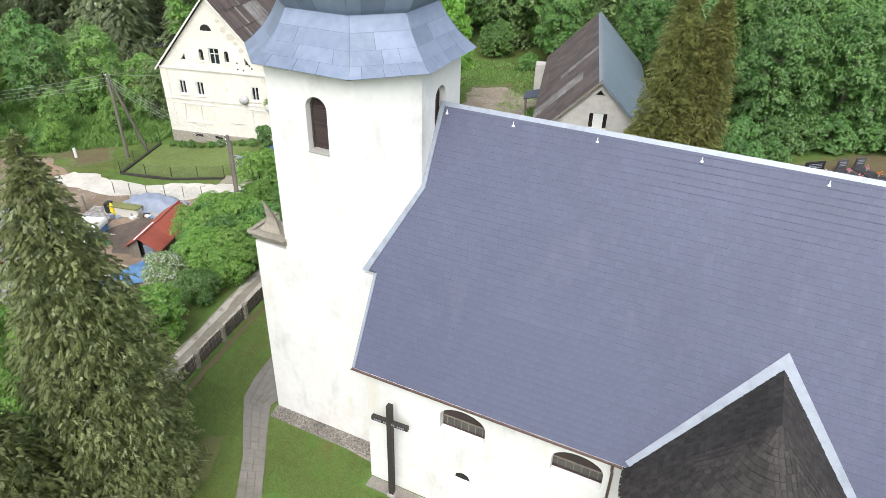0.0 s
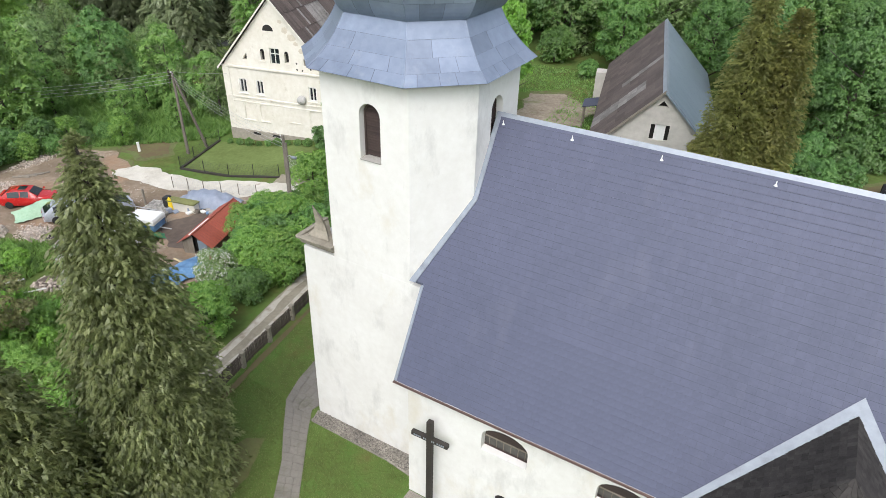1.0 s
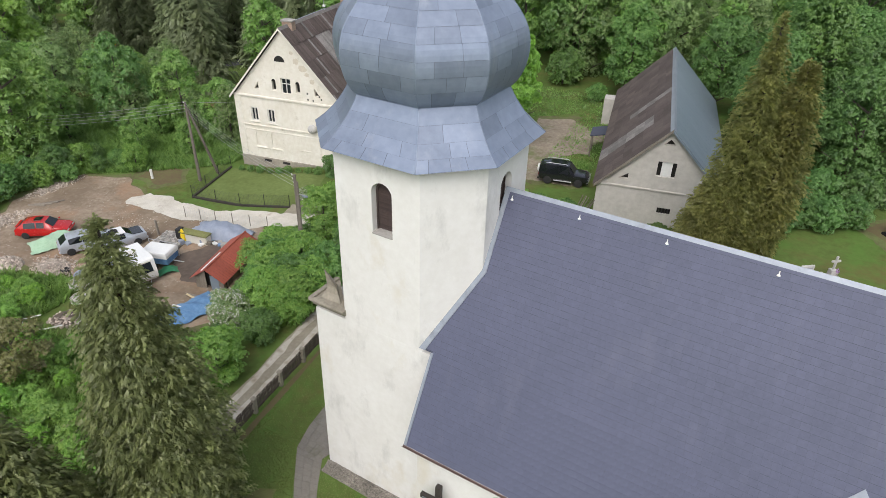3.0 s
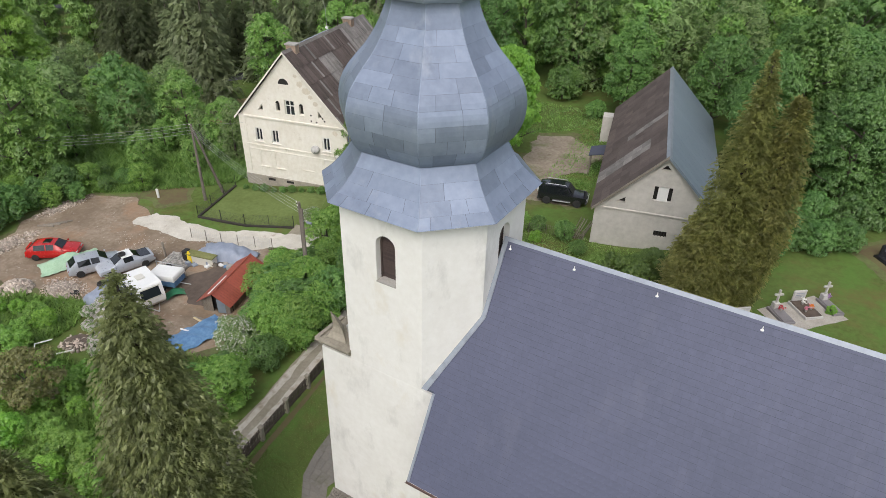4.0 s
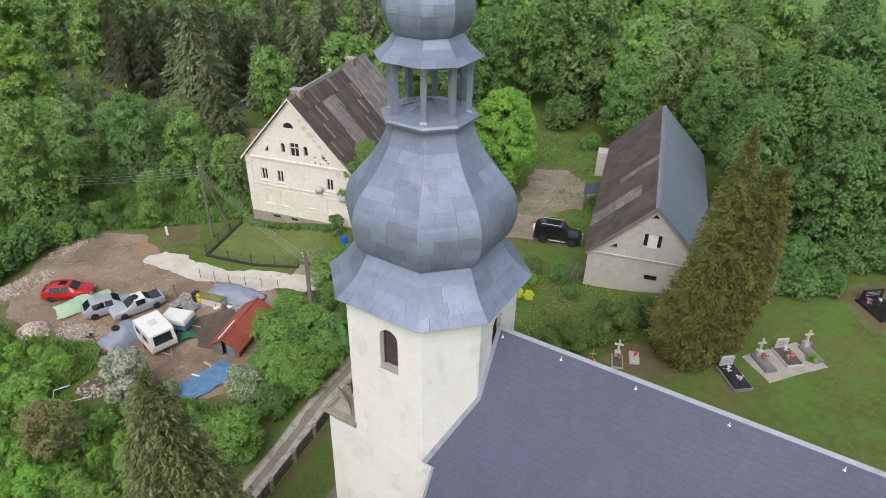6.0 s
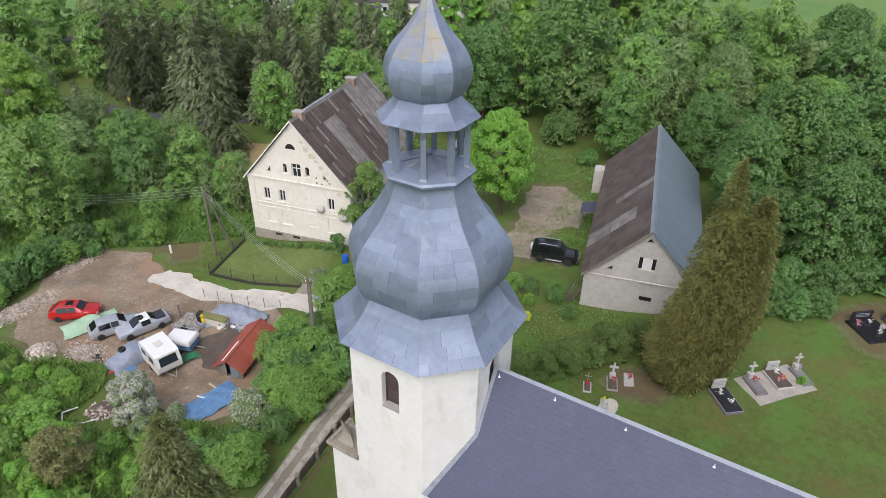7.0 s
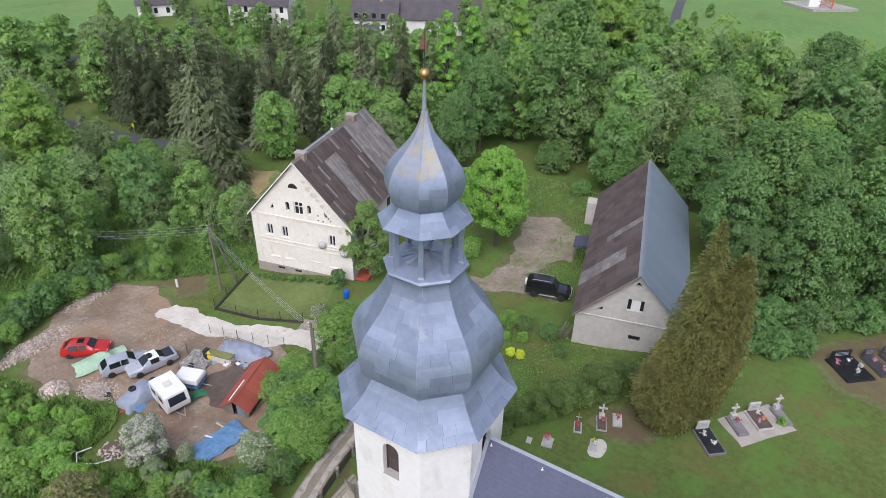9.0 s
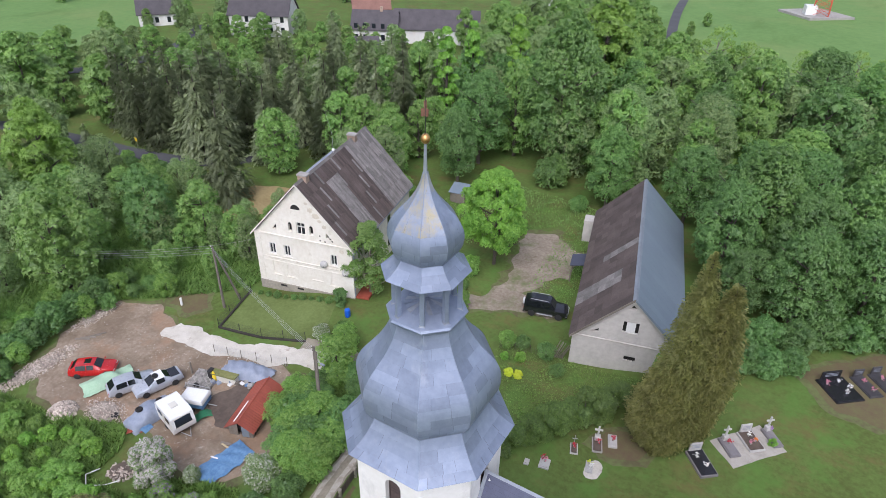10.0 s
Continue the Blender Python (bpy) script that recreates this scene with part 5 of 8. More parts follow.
def spray_conifer(name, label, h, r, seed, leaf, boughs=1500, per=5, length=0.5, bulge=0.75, waist=0.85, drop=0.5, pairs=6, spread=0.33, width=0.075, sag=0.35, wild=0.5, fan=0.52, flat=0.35, low=0.2, rough=0.05):
    """A dense conifer clothed in clusters of feathery sprays."""
    rng = np.random.default_rng(seed)
    t = thing(name, label, "tree")
    b = Build()
    b.tube([(0, 0, -0.3), (0, 0, h * 0.4), (0, 0, h * 0.97)], [h * 0.02, h * 0.013, h * 0.003], 8)
    part("trunk", b, BARK, t, smooth="all")

    def profile(f):
        return r * (1 - f) ** bulge * np.minimum(1.0, waist + (1 - waist) * f / low) + 0.10
    f = rng.uniform(0.0, 0.985, boughs * 12)
    f = f[rng.random(len(f)) < np.maximum(profile(f) / r, 0.07)][:boughs]
    n = len(f)
    a = rng.uniform(0, 2 * math.pi, n)
    ph = rng.uniform(0, 6.28, 4)
    reach = profile(f) * (1 + 0.09 * np.sin(3 * a + 7 * f + ph[0]) + 0.06 * np.sin(7 * a - 26 * f + ph[1]) + 0.05 * np.sin(5 * a + 60 * f + ph[2]) + rng.normal(0, rough, n))
    P, D = [], []
    for k in range(per):
        deep = np.zeros(n) if k == 0 else rng.uniform(0.0, 0.5, n) * np.minimum(1.0, reach)
        if k == per - 1:
            deep = np.minimum(reach * 0.55, 1.4)
        q = np.maximum(reach - length * 0.7 - deep, 0.02)
        turn = a + (0 if k == 0 else rng.normal(0, spread, n) / np.maximum(reach, 0.4))
        z = h * f + 0.10 + rng.normal(0, spread * 0.55, n) * (k > 0) * np.minimum(1.0, reach)
        P.append(np.stack([q * np.cos(turn), q * np.sin(turn), z], 1))
        el = -(drop + rng.normal(0, 0.3, n)) * (1 - f) ** 0.35 + 0.9 * np.maximum(0, f - 0.86) / 0.14
        az = turn + rng.normal(0, wild, n)
        D.append(np.stack([np.cos(az) * np.cos(el), np.sin(az) * np.cos(el), np.sin(el)], 1))
    P, D = np.concatenate(P), np.concatenate(D)
    P[:, 2] = np.maximum(P[:, 2], 0.1)
    size = length * np.tile(0.55 + 0.45 * np.minimum(1.0, reach / 1.2), per)
    size[-n:] *= 1.8
    v, fc = fronds(P, D, size, rng, pairs, width, 0.7, sag, flat, fan)
    part("crown", leaf_mesh("crown", [(v, fc)], [leaf]), None, t)
    return t


def put(proto, x, y, scale=1.0, turn=0.0, tall=1.0, sink=0.05):
    proto.scale = (1, 1, 1)
    ob = copy_thing(proto, pose(x, y, ground(x, y) - sink, 0, 0, turn))
    ob.scale = (scale, scale, scale * tall)
    return ob


def first(proto, x, y, scale=1.0, turn=0.0, tall=1.0):
    proto.matrix_basis = pose(x, y, ground(x, y) - 0.05, 0, 0, turn)
    proto.scale = (scale, scale, scale * tall)


def grove(protos, region, spacing, low, high, seed, tall=(0.9, 1.15)):
    """Trees scattered in a region of the plan (corners), no nearer than the spacing."""
    rnd = random.Random(seed)
    xs, ys = [p[0] for p in region], [p[1] for p in region]
    done = []
    def inside(x, y):
        hit = False
        for i in range(len(region)):
            (xa, ya), (xb, yb) = region[i], region[i - 1]
            if (ya > y) != (yb > y) and x < (xb - xa) * (y - ya) / (yb - ya) + xa:
                hit = not hit
        return hit
    for _ in range(4000):
        x, y = rnd.uniform(min(xs), max(xs)), rnd.uniform(min(ys), max(ys))
        if inside(x, y) and all((x - a) ** 2 + (y - b) ** 2 > spacing ** 2 for a, b in done):
            done.append((x, y))
            put(rnd.choice(protos), x, y, rnd.uniform(low, high), rnd.uniform(0, 360), rnd.uniform(*tall))
    return done


def hedge_bush(name, label, length, depth, h, seed, leaf, category="hedge"):
    """A length of clipped but uneven hedge along x."""
    rng = np.random.default_rng(seed)
    t = thing(name, label, category)
    b = Build()
    for k in range(int(length / 0.7)):
        b.tube([(0.35 + 0.7 * k, 0, -0.2), (0.3 + 0.7 * k, 0.1, h * 0.7)], [0.05, 0.02], 5)
    tagged(part("stem_row", b, BARK, t), kind="stuff")
    n = int(length * 9)
    pts = np.stack([rng.uniform(0.2, length - 0.2, n), rng.uniform(-0.36, 0.36, n) * depth, rng.uniform(0.08, 0.80, n) * h], 1)
    pts[:, 2] *= 0.92 + 0.10 * np.sin(pts[:, 0] * 1.7 + seed)
    part("foliage", leaf_mesh("foliage", [foliage(pts, rng.uniform(0.40, 0.62, n), int(length * 1500), 0.14, rng, 5, 0.6)], [leaf]), None, t)
    return t


woods_a = tree("deciduous_tree", "broad dark green deciduous tree at the wood's edge", 14, 5.6, 0.2, 1, LEAF_DEEP, 0.38, 46, 2600, shape=1.12, petals=4)
woods_b = tree("deciduous_tree", "tall fresh green deciduous tree in the wood", 16, 5.0, 0.6, 2, LEAF, 0.38, 46, 2600, shape=1.0, petals=4)
woods_c = tree("deciduous_tree", "grey-green willow-like tree in the wood", 13, 5.4, 0.2, 3, LEAF_GREY, 0.28, 50, 3600, shape=1.12, loose=0.4)
woods_d = tree("deciduous_tree", "bright green deciduous tree in the wood", 12.5, 5.0, 0.2, 4, LEAF, 0.34, 44, 2800, shape=1.2, petals=4)
near_a = tree("deciduous_tree", "broad dark green maple-like tree beside the barn", 14, 5.8, 2.2, 71, LEAF_DEEP, 0.25, 66, 7600, shape=1.15, lump=(0.15, 0.27), droop=0.5)
near_b = tree("deciduous_tree", "full-crowned fresh green tree beside the churchyard", 15, 5.4, 1.6, 72, LEAF_MID, 0.25, 66, 7600, shape=1.1, lump=(0.15, 0.27), droop=0.5)
near_c = tree("deciduous_tree", "soft grey-green willow behind the barn", 14.5, 5.6, 0.2, 73, LEAF_GREY, 0.20, 60, 12000, shape=1.1, lump=(0.17, 0.29), loose=0.45)
far_a = tree("deciduous_tree", "distant green deciduous tree", 14, 5.4, 0.2, 5, LEAF, 0.58, 34, 1300, shape=1.15, petals=4)
far_b = tree("deciduous_tree", "distant grey-green deciduous tree", 13, 5.4, 0.2, 6, LEAF_GREY, 0.50, 34, 1600, shape=1.15, petals=4, loose=0.4)
spruce_a = spray_conifer("spruce", "dark green spruce with drooping boughs", 15, 3.9, 11, NEEDLE, 330, 3, 1.05, 0.85, 0.9, 0.35, 4, 0.5, 0.10, 0.35, 0.5, 0.55, 0.3, 0.15, 0.09)
spruce_b = spray_conifer("spruce", "tall narrow dark spruce", 16, 3.5, 12, NEEDLE, 320, 3, 1.0, 0.85, 0.9, 0.35, 4, 0.5, 0.10, 0.35, 0.5, 0.55, 0.3, 0.15, 0.09)
bush_a = tree("bush", "dense bright green shrub", 3.2, 2.0, 0.1, 21, LEAF_FRESH, 0.125, 34, 2600, shape=1.3, category="bush", lump=(0.2, 0.34))
bush_b = tree("bush", "loose darker green shrub", 2.6, 1.9, 0.1, 22, LEAF_MID, 0.135, 30, 1900, shape=1.3, category="bush", lump=(0.2, 0.34))
bush_d = tree("bush", "low spreading bright green shrub", 1.7, 2.0, 0.02, 24, LEAF_FRESH, 0.15, 26, 1200, shape=1.35, category="bush", lump=(0.18, 0.3), loose=0.5)
# bush_e takes the deep leaf so its colour carries the trees' shade.
bush_e = tree("bush", "dark green shrub, its leaf darkened for shade under trees", 2.6, 1.9, 0.05, 25, LEAF_DEEP, 0.15, 30, 1900, shape=1.3, category="bush", lump=(0.2, 0.34))
bush_c = tree("bush", "yellowish green garden shrub", 1.8, 1.4, 0.05, 23, LEAF_LIME, 0.13, 22, 1300, shape=1.3, category="bush", lump=(0.2, 0.34))
first(near_a, 8.8, 53.6, 1.38, 0, 0.95), first(near_b, 10.4, 50.2, 0.8), first(near_c, -9.1, 64.6, 1.0, 0, 1.12), first(woods_a, 30, 62), first(woods_b, 38, 64), first(woods_c, -18, 66), first(woods_d, -53.5, 10, 0.7), first(far_a, -112, 40, 0.8), first(far_b, -104, 52, 0.7)
first(spruce_a, -54.6, 34.3, 1.05), first(spruce_b, -78, 45), first(bush_a, -14.4, 4.2, 1.3), first(bush_b, -15.2, -3.2, 1.0), first(bush_e, 13.0, 33.0, 1.15), put(bush_a, -12.6, -2.1, 1.1, 130, 0.9), first(bush_c, -20.5, -10.2, 1.2)

# wood east of the barn, wood behind the drive, thicket west of the yard, spruces along the road
for proto, x, y, size, turn, tall in ((near_b, 19.3, 49.5, 1.0, 40, 0.95), (near_a, 15.3, 47.3, 0.85, 200, 1.0), (near_a, 7.9, 46.0, 0.85, 120, 1.0), (near_b, 20, 65, 1.0, 310, 1.0), (near_b, -8.4, 57.6, 0.75, 75, 1.0), (near_b, -18.9, 66, 1.42, 15, 1.05), (near_b, -3.1, 87, 1.0, 260, 1.0),
                                     (near_a, 4.4, 87.6, 1.0, 20, 1.0), (near_a, 12, 102, 1.1, 230, 0.95), (near_b, 18.4, 93, 1.05, 150, 0.95), (near_a, -30.7, 63, 0.95, 90, 1.05), (near_a, -29.8, 55, 0.7, 180, 1.1), (near_a, 28.5, 50.5, 0.95, 140, 1.0), (near_a, 22.5, 57, 0.9, 33, 1.0), (near_a, 13.6, 58.5, 0.9, 250, 1.0), (near_b, 30, 59, 1.0, 330, 1.0), (near_a, 1.5, 58, 0.75, 60, 1.0), (near_c, 0.5, 68, 0.95, 190, 1.0), (near_a, 15.6, 41.0, 0.8, 77, 0.95), (near_a, 21.0, 43.6, 0.82, 160, 1.0), (near_b, 26.5, 45.5, 0.85, 15, 1.0), (near_a, 11.0, 41.0, 0.55, 45, 1.0)):
    put(proto, x, y, size, turn, tall)
grove([woods_a, woods_a, woods_b, woods_d], [(10, 66), (30, 63), (44, 58), (66, 50), (66, 84), (0, 84), (3, 72)], 6.4, 0.75, 1.05, 5)
grove([far_b, far_a, far_a], [(-22, 118), (-6, 108), (22, 104), (58, 100), (60, 112), (24, 116), (-2, 126), (-20, 138)], 7.5, 0.35, 0.7, 28)
grove([far_a, far_b, far_a], [(-46, 92), (-10, 87), (-4, 102), (-20, 116), (-30, 140), (-62, 150), (-66, 118)], 6.6, 0.6, 0.95, 30)
grove([far_a, far_b], [(0, 86), (56, 84), (62, 96), (24, 100), (-6, 104)], 7.0, 0.5, 0.85, 29)
grove([woods_a, woods_c, woods_a, woods_b], [(-27, 68), (-12, 62), (-3, 61), (6, 66), (2, 90), (-46, 90), (-40, 74)], 6.6, 0.75, 1.0, 6)
grove([woods_d, woods_d, woods_c], [(-53, 15), (-49, 19), (-48, 25), (-62, 30), (-78, 24), (-90, 8), (-86, -16), (-56, -12), (-51, -3), (-54, 5)], 5.4, 0.48, 0.72, 7)
grove([spruce_a, spruce_b], [(-92, 43), (-80, 41), (-70, 42.5), (-60, 46), (-50, 53), (-44, 62), (-50, 72), (-74, 62), (-94, 54)], 4.3, 0.72, 0.95, 8)
grove([woods_d, woods_b, woods_c], [(-46, 44), (-38, 46), (-36, 55), (-31, 66), (-42, 70), (-47, 58)], 5.0, 0.5, 0.75, 9)
grove([far_a, far_b], [(-96, 30), (-86, 30), (-92, 46), (-108, 54), (-122, 60), (-128, 40), (-112, 28)], 7.0, 0.5, 0.8, 10)
grove([far_b, far_a], [(-140, 70), (-118, 72), (-90, 84), (-60, 92), (-40, 100), (-64, 112), (-150, 110)], 8.5, 0.30, 0.50, 12)
grove([far_a, far_b, spruce_a], [(-92, 56), (-74, 64), (-52, 74), (-44, 86), (-60, 92), (-90, 84), (-104, 66)], 5.6, 0.5, 0.75, 13)
grove([spruce_b, far_b], [(-80, 84), (-52, 84), (-40, 92), (-58, 98), (-84, 92)], 5.5, 0.5, 0.75, 14)
grove([far_a, far_b], [(-60, 150), (-28, 118), (-16, 122), (-46, 190), (-90, 220)], 8.5, 0.4, 0.6, 15)
grove([woods_d, woods_c], [(-47.5, 16.5), (-43, 18.5), (-39.5, 24), (-40, 32), (-46, 34), (-50, 24)], 4.0, 0.30, 0.46, 16)
grove([far_a], [(-240, 60), (-150, 130), (-120, 150), (-140, 230), (-260, 200)], 16, 0.35, 0.6, 20)

grove([woods_d, woods_c], [(-80, 25), (-60, 27), (-56, 30.5), (-66, 34), (-80, 29.5)], 4.4, 0.34, 0.5, 31)
grove([bush_b, bush_a], [(-78, 33.5), (-67, 35.6), (-58, 38.4), (-58, 39.6), (-68, 36.8), (-79, 34.6)], 2.2, 0.5, 0.8, 32)
for x, y, k in ((-134.6, 61.7, 0.55), (-122, 62, 0.5), (-122.8, 66.6, 0.55), (-116, 70.2, 0.6), (-106.8, 72, 0.55), (-131, 53, 0.6), (-121.5, 43.4, 0.6), (-31.9, 148, 0.45), (-29.9, 159, 0.35), (-22, 162.6, 0.28), (-20.4, 174.7, 0.28), (-30.9, 133, 0.55), (-66.5, 145, 0.4), (-63, 152, 0.4), (-57.8, 159.6, 0.4), (-88, 103, 0.42), (-98, 105, 0.36), (-77, 109, 0.4), (-69, 113, 0.42), (-116, 95, 0.42), (-126, 94, 0.38), (-82, 106, 0.34)):
    put(far_a, x, y, k, x * 50)
# shrubs between the track and the yard
grove([bush_a, bush_a, bush_b], [(-13.2, 3.6), (-13.7, 8), (-14.2, 9.6), (-17, 9.8), (-18.6, 8.8), (-17.8, 6), (-16.2, 4)], 1.45, 1.0, 1.3, 17, (0.9, 1.1))
grove([bush_a, bush_b], [(-13.9, 9.8), (-14.8, 12.8), (-17, 14.6), (-19.8, 13), (-19.6, 9.4), (-17.4, 9.8)], 1.5, 0.5, 0.85, 27)
first(bush_d, -30, -6)
grove([bush_d, bush_d, bush_c], [(-14.5, -3), (-17.5, -1.5), (-21.5, -4.4), (-28.6, -5.6), (-31, -2), (-37, -3.4), (-44, -3.5), (-46, -14), (-26, -22), (-12, -19), (-11.5, -8)], 1.5, 0.45, 0.85, 18)
grove([bush_b, bush_a], [(-49, 6), (-45.6, 14.5), (-43, 15.5), (-50, 15), (-53, 4), (-48, -4), (-45.5, -2.5)], 1.9, 0.5, 0.85, 19)
for x, y, k, proto in ((-19.5, 7.6, 0.95, bush_a), (-20.4, 10.2, 0.8, bush_a), (-13.9, 28.2, 0.7, bush_a), (-16.2, 34.4, 0.75, bush_a), (-15.6, 31.6, 0.5, bush_b), (-20.6, 17.6, 0.9, bush_a), (-19.4, 14.9, 1.2, bush_a), (-22.2, 19.4, 0.6, bush_b),
                       (7.9, 26.4, 1.1, bush_a), (9.2, 27.4, 1.2, bush_b), (14.9, 32.9, 0.95, bush_e), (16.4, 34.0, 0.9, bush_e), (13.8, 36.4, 1.2, bush_e), (16.3, 37.6, 1.15, bush_e), (-47.8, 0.5, 1.0, bush_e), (-48.3, 2.3, 1.1, bush_e), (-49.0, 4.8, 1.2, bush_e), (-49.5, 7.7, 1.0, bush_e), (-49.5, 10.4, 1.1, bush_e), (11.2, 31.0, 1.2, bush_e), (18.5, 39.4, 1.1, bush_e), (20.8, 40.9, 1.15, bush_e), (23.2, 42.3, 1.1, bush_e), (25.8, 43.6, 1.2, bush_e), (18.0, 42.0, 1.4, bush_e), (22.6, 45.0, 1.4, bush_e), (-13.2, 1.7, 0.8, bush_b), (-12.9, 4.2, 0.85, bush_a), (-14.6, -0.4, 0.7, bush_e), (-6.9, 25.2, 0.55, bush_a), (-5.6, 25.8, 0.5, bush_b),
                       (-3.0, 25.4, 0.6, bush_b), (-6.3, 23.4, 0.4, bush_c), (-4.9, 23.9, 0.5, bush_c), (-1.2, 23.8, 0.45, bush_b), (-11.2, 55, 0.8, bush_b), (-33, 45, 1.4, bush_a)):
    put(proto, x, y, k, x * 70)
cornus = tree("blossoming_bush", "white flowering shrub beside a blue tarpaulin", 2.7, 1.9, 0.2, 31, LEAF_GREY, 0.11, 32, 3600, shape=1.3, category="bush", extra=BLOSSOM, share=0.75)
first(cornus, -15.8, 1.8, 1.15)
put(cornus, -23.6, 17.8, 0.62, 40)
put(cornus, -21.4, -0.3, 0.5, 90)
rosy = tree("pale_bush", "tall shrub covered in pale greyish pink blossom", 2.9, 1.3, 0.2, 32, LEAF_GREY, 0.11, 24, 2400, shape=1.1, category="bush", extra=PINKISH, share=2.2, loose=0.5)
first(rosy, -23.6, -1.9, 1.5)
lilac = tree("lilac_bush", "lilac shrub with purple flower heads", 2.0, 1.2, 0.2, 33, LEAF, 0.11, 22, 1500, shape=1.2, category="bush", extra=LILAC, share=0.45)
first(lilac, -21.5, -2.9, 0.85)
put(lilac, -18.8, -2.5, 0.9, 80)
RUSTY_LEAF = leaf_mat("bronze_leaf", (0.125, 0.125, 0.042), (0.265, 0.270, 0.092), 0.3, 0.05)
fruit = tree("fruit_tree", "small fruit tree with bronze young leaves", 4.2, 2.3, 0.7, 34, RUSTY_LEAF, 0.14, 30, 2200, shape=1.2, loose=0.5)
first(fruit, -22.6, -7.8, 0.95)
lime = tree("round_tree", "round lime-green deciduous tree beside the drive", 10.9, 4.2, 2.6, 35, LEAF_LIME, 0.20, 110, 12000, shape=1.1, lump=(0.12, 0.20), droop=0.7, trunks=2)
first(lime, -14.9, 37.8, 1.08)
birch = tree("garden_tree", "light green tree leaning over the house roof", 9.5, 2.9, 1.2, 36, LEAF, 0.16, 44, 6500, bark=BARK_PALE, shape=0.95, loose=0.45)
first(birch, -23.9, 26.2, 0.95)
poplar = tree("tall_tree", "tall slender light green tree behind the house", 17, 2.6, 3, 37, LEAF_LIME, 0.34, 34, 2600, shape=0.9)
first(poplar, -42, 72, 0.9)
put(poplar, -32.6, 79, 1.1, 70)
put(poplar, -42.5, 81.4, 0.95, 150)
lighttree = tree("light_tree", "big light green tree by the road", 14, 5.2, 1, 38, WILLOW, 0.30, 60, 8000, lump=(0.15, 0.27), loose=0.4)
first(lighttree, -73.9, 21.1, 1.32)
put(lighttree, -26.3, 105.6, 1.35, 110)
for x, y, size in ((-63.6, 15.7, 0.74), (-54.5, 21.8, 0.72), (-43, 25.6, 0.52), (-54.6, 44.4, 0.8), (-50.8, 54.5, 0.8), (-40.7, 53.7, 0.75)):
    put(woods_d if x != -54.5 else woods_a, x, y, size, x * 40)
put(spruce_a, -80, 30.8, 0.5, 60)
put(bush_b, -17.9, 60.7, 1.6, 30)
sparse = tree("sparse_tree", "thin light green tree with bare twigs before the meadow", 12, 4.6, 2, 41, WILLOW, 0.22, 26, 900, bark=BARK_PALE, shape=1.0, lump=(0.2, 0.3), loose=0.6)
first(sparse, -8.6, 122.6)
for x, y, size in ((-3, 124, 0.8), (7.1, 132.5, 0.62), (17, 139, 0.6), (21, 137, 0.55), (10, 133, 0.45)):
    put(sparse, x, y, size, x * 30)
golden = tree("golden_bush", "small round bright yellow garden shrub", 0.75, 0.55, 0.02, 39, YELLOW_LEAF, 0.08, 14, 900, shape=1.3, category="bush", lump=(0.24, 0.4))
first(golden, -4.1, 21.7)
put(golden, -5.0, 21.6, 0.95, 50)
put(bush_c, 16.5, 24.3, 0.34, 20)
cornershrub = tree("round_shrub", "dark round clipped shrub at the house corner", 2.2, 1.0, 0.05, 40, LEAF_DEEP, 0.12, 18, 1500, shape=1.3, category="bush", lump=(0.24, 0.4))
first(cornershrub, -25.5, 22.9)

def weeds(region, n, low, high, seed, material, label):
    """Tall grass and weeds over a region of the plan."""
    rng = np.random.default_rng(seed)
    xs, ys = np.array([p[0] for p in region]), np.array([p[1] for p in region])
    x, y = rng.uniform(xs.min(), xs.max(), n * 2), rng.uniform(ys.min(), ys.max(), n * 2)
    inside = np.zeros(len(x), bool)
    for i in range(len(region)):
        (xa, ya), (xb, yb) = region[i], region[i - 1]
        if ya != yb:
            inside ^= ((ya > y) != (yb > y)) & (x < (xb - xa) * (y - ya) / (yb - ya) + xa)
    x, y = x[inside], y[inside]
    num, den = np.zeros_like(x), np.zeros_like(x)
    for a, b, h in GROUND:
        k = ((x - a) ** 2 + (y - b) ** 2 + 12.0) ** -1.6
        num += k * h
        den += k
    p = np.stack([x, y, num / den], 1)
    patchy = 0.6 + 0.8 * np.abs(np.sin(x * 0.9) * np.cos(y * 1.1 + x * 0.3))
    a, h, w = rng.uniform(0, 6.28, len(x)), rng.uniform(low, high, len(x)) * patchy, rng.uniform(0.04, 0.12, len(x))
    s = np.stack([np.cos(a) * w, np.sin(a) * w, 0 * a], 1)
    t = np.stack([np.sin(a) * h * 0.7, np.cos(a) * h * 0.7, h], 1)
    v = np.stack([p - s + t * 0.2, p + s, p + t], 1).reshape(-1, 3)
    tagged(new("weeds", leaf_mesh("weeds", [(v, np.arange(len(v)).reshape(-1, 3))], [material])), label, "weeds", kind="stuff")


WEED = leaf_mat("weed_green", (0.125, 0.225, 0.05), (0.26, 0.42, 0.10), 0.4, 0.05, 0.3)
weeds([(-12.8, -2.5), (-17.5, 0.6), (-22.5, -0.9), (-24.5, -4.2), (-28.6, -4.6), (-29.2, -1.4), (-31, 0.6), (-37, -2), (-44, -3), (-50, -14), (-28, -24), (-11, -20), (-10.6, -8)], 60000, 0.2, 0.6, 71, WEED, "rank green weeds of an overgrown garden")
weeds([(-49, 5), (-47.5, 12), (-43.5, 14.8), (-40, 18), (-37.2, 21), (-37, 30), (-50, 30), (-66, 24), (-66, -4), (-50, -6), (-46, -2.4)], 50000, 0.2, 0.7, 72, WEED, "tall weeds at the edge of the thicket")
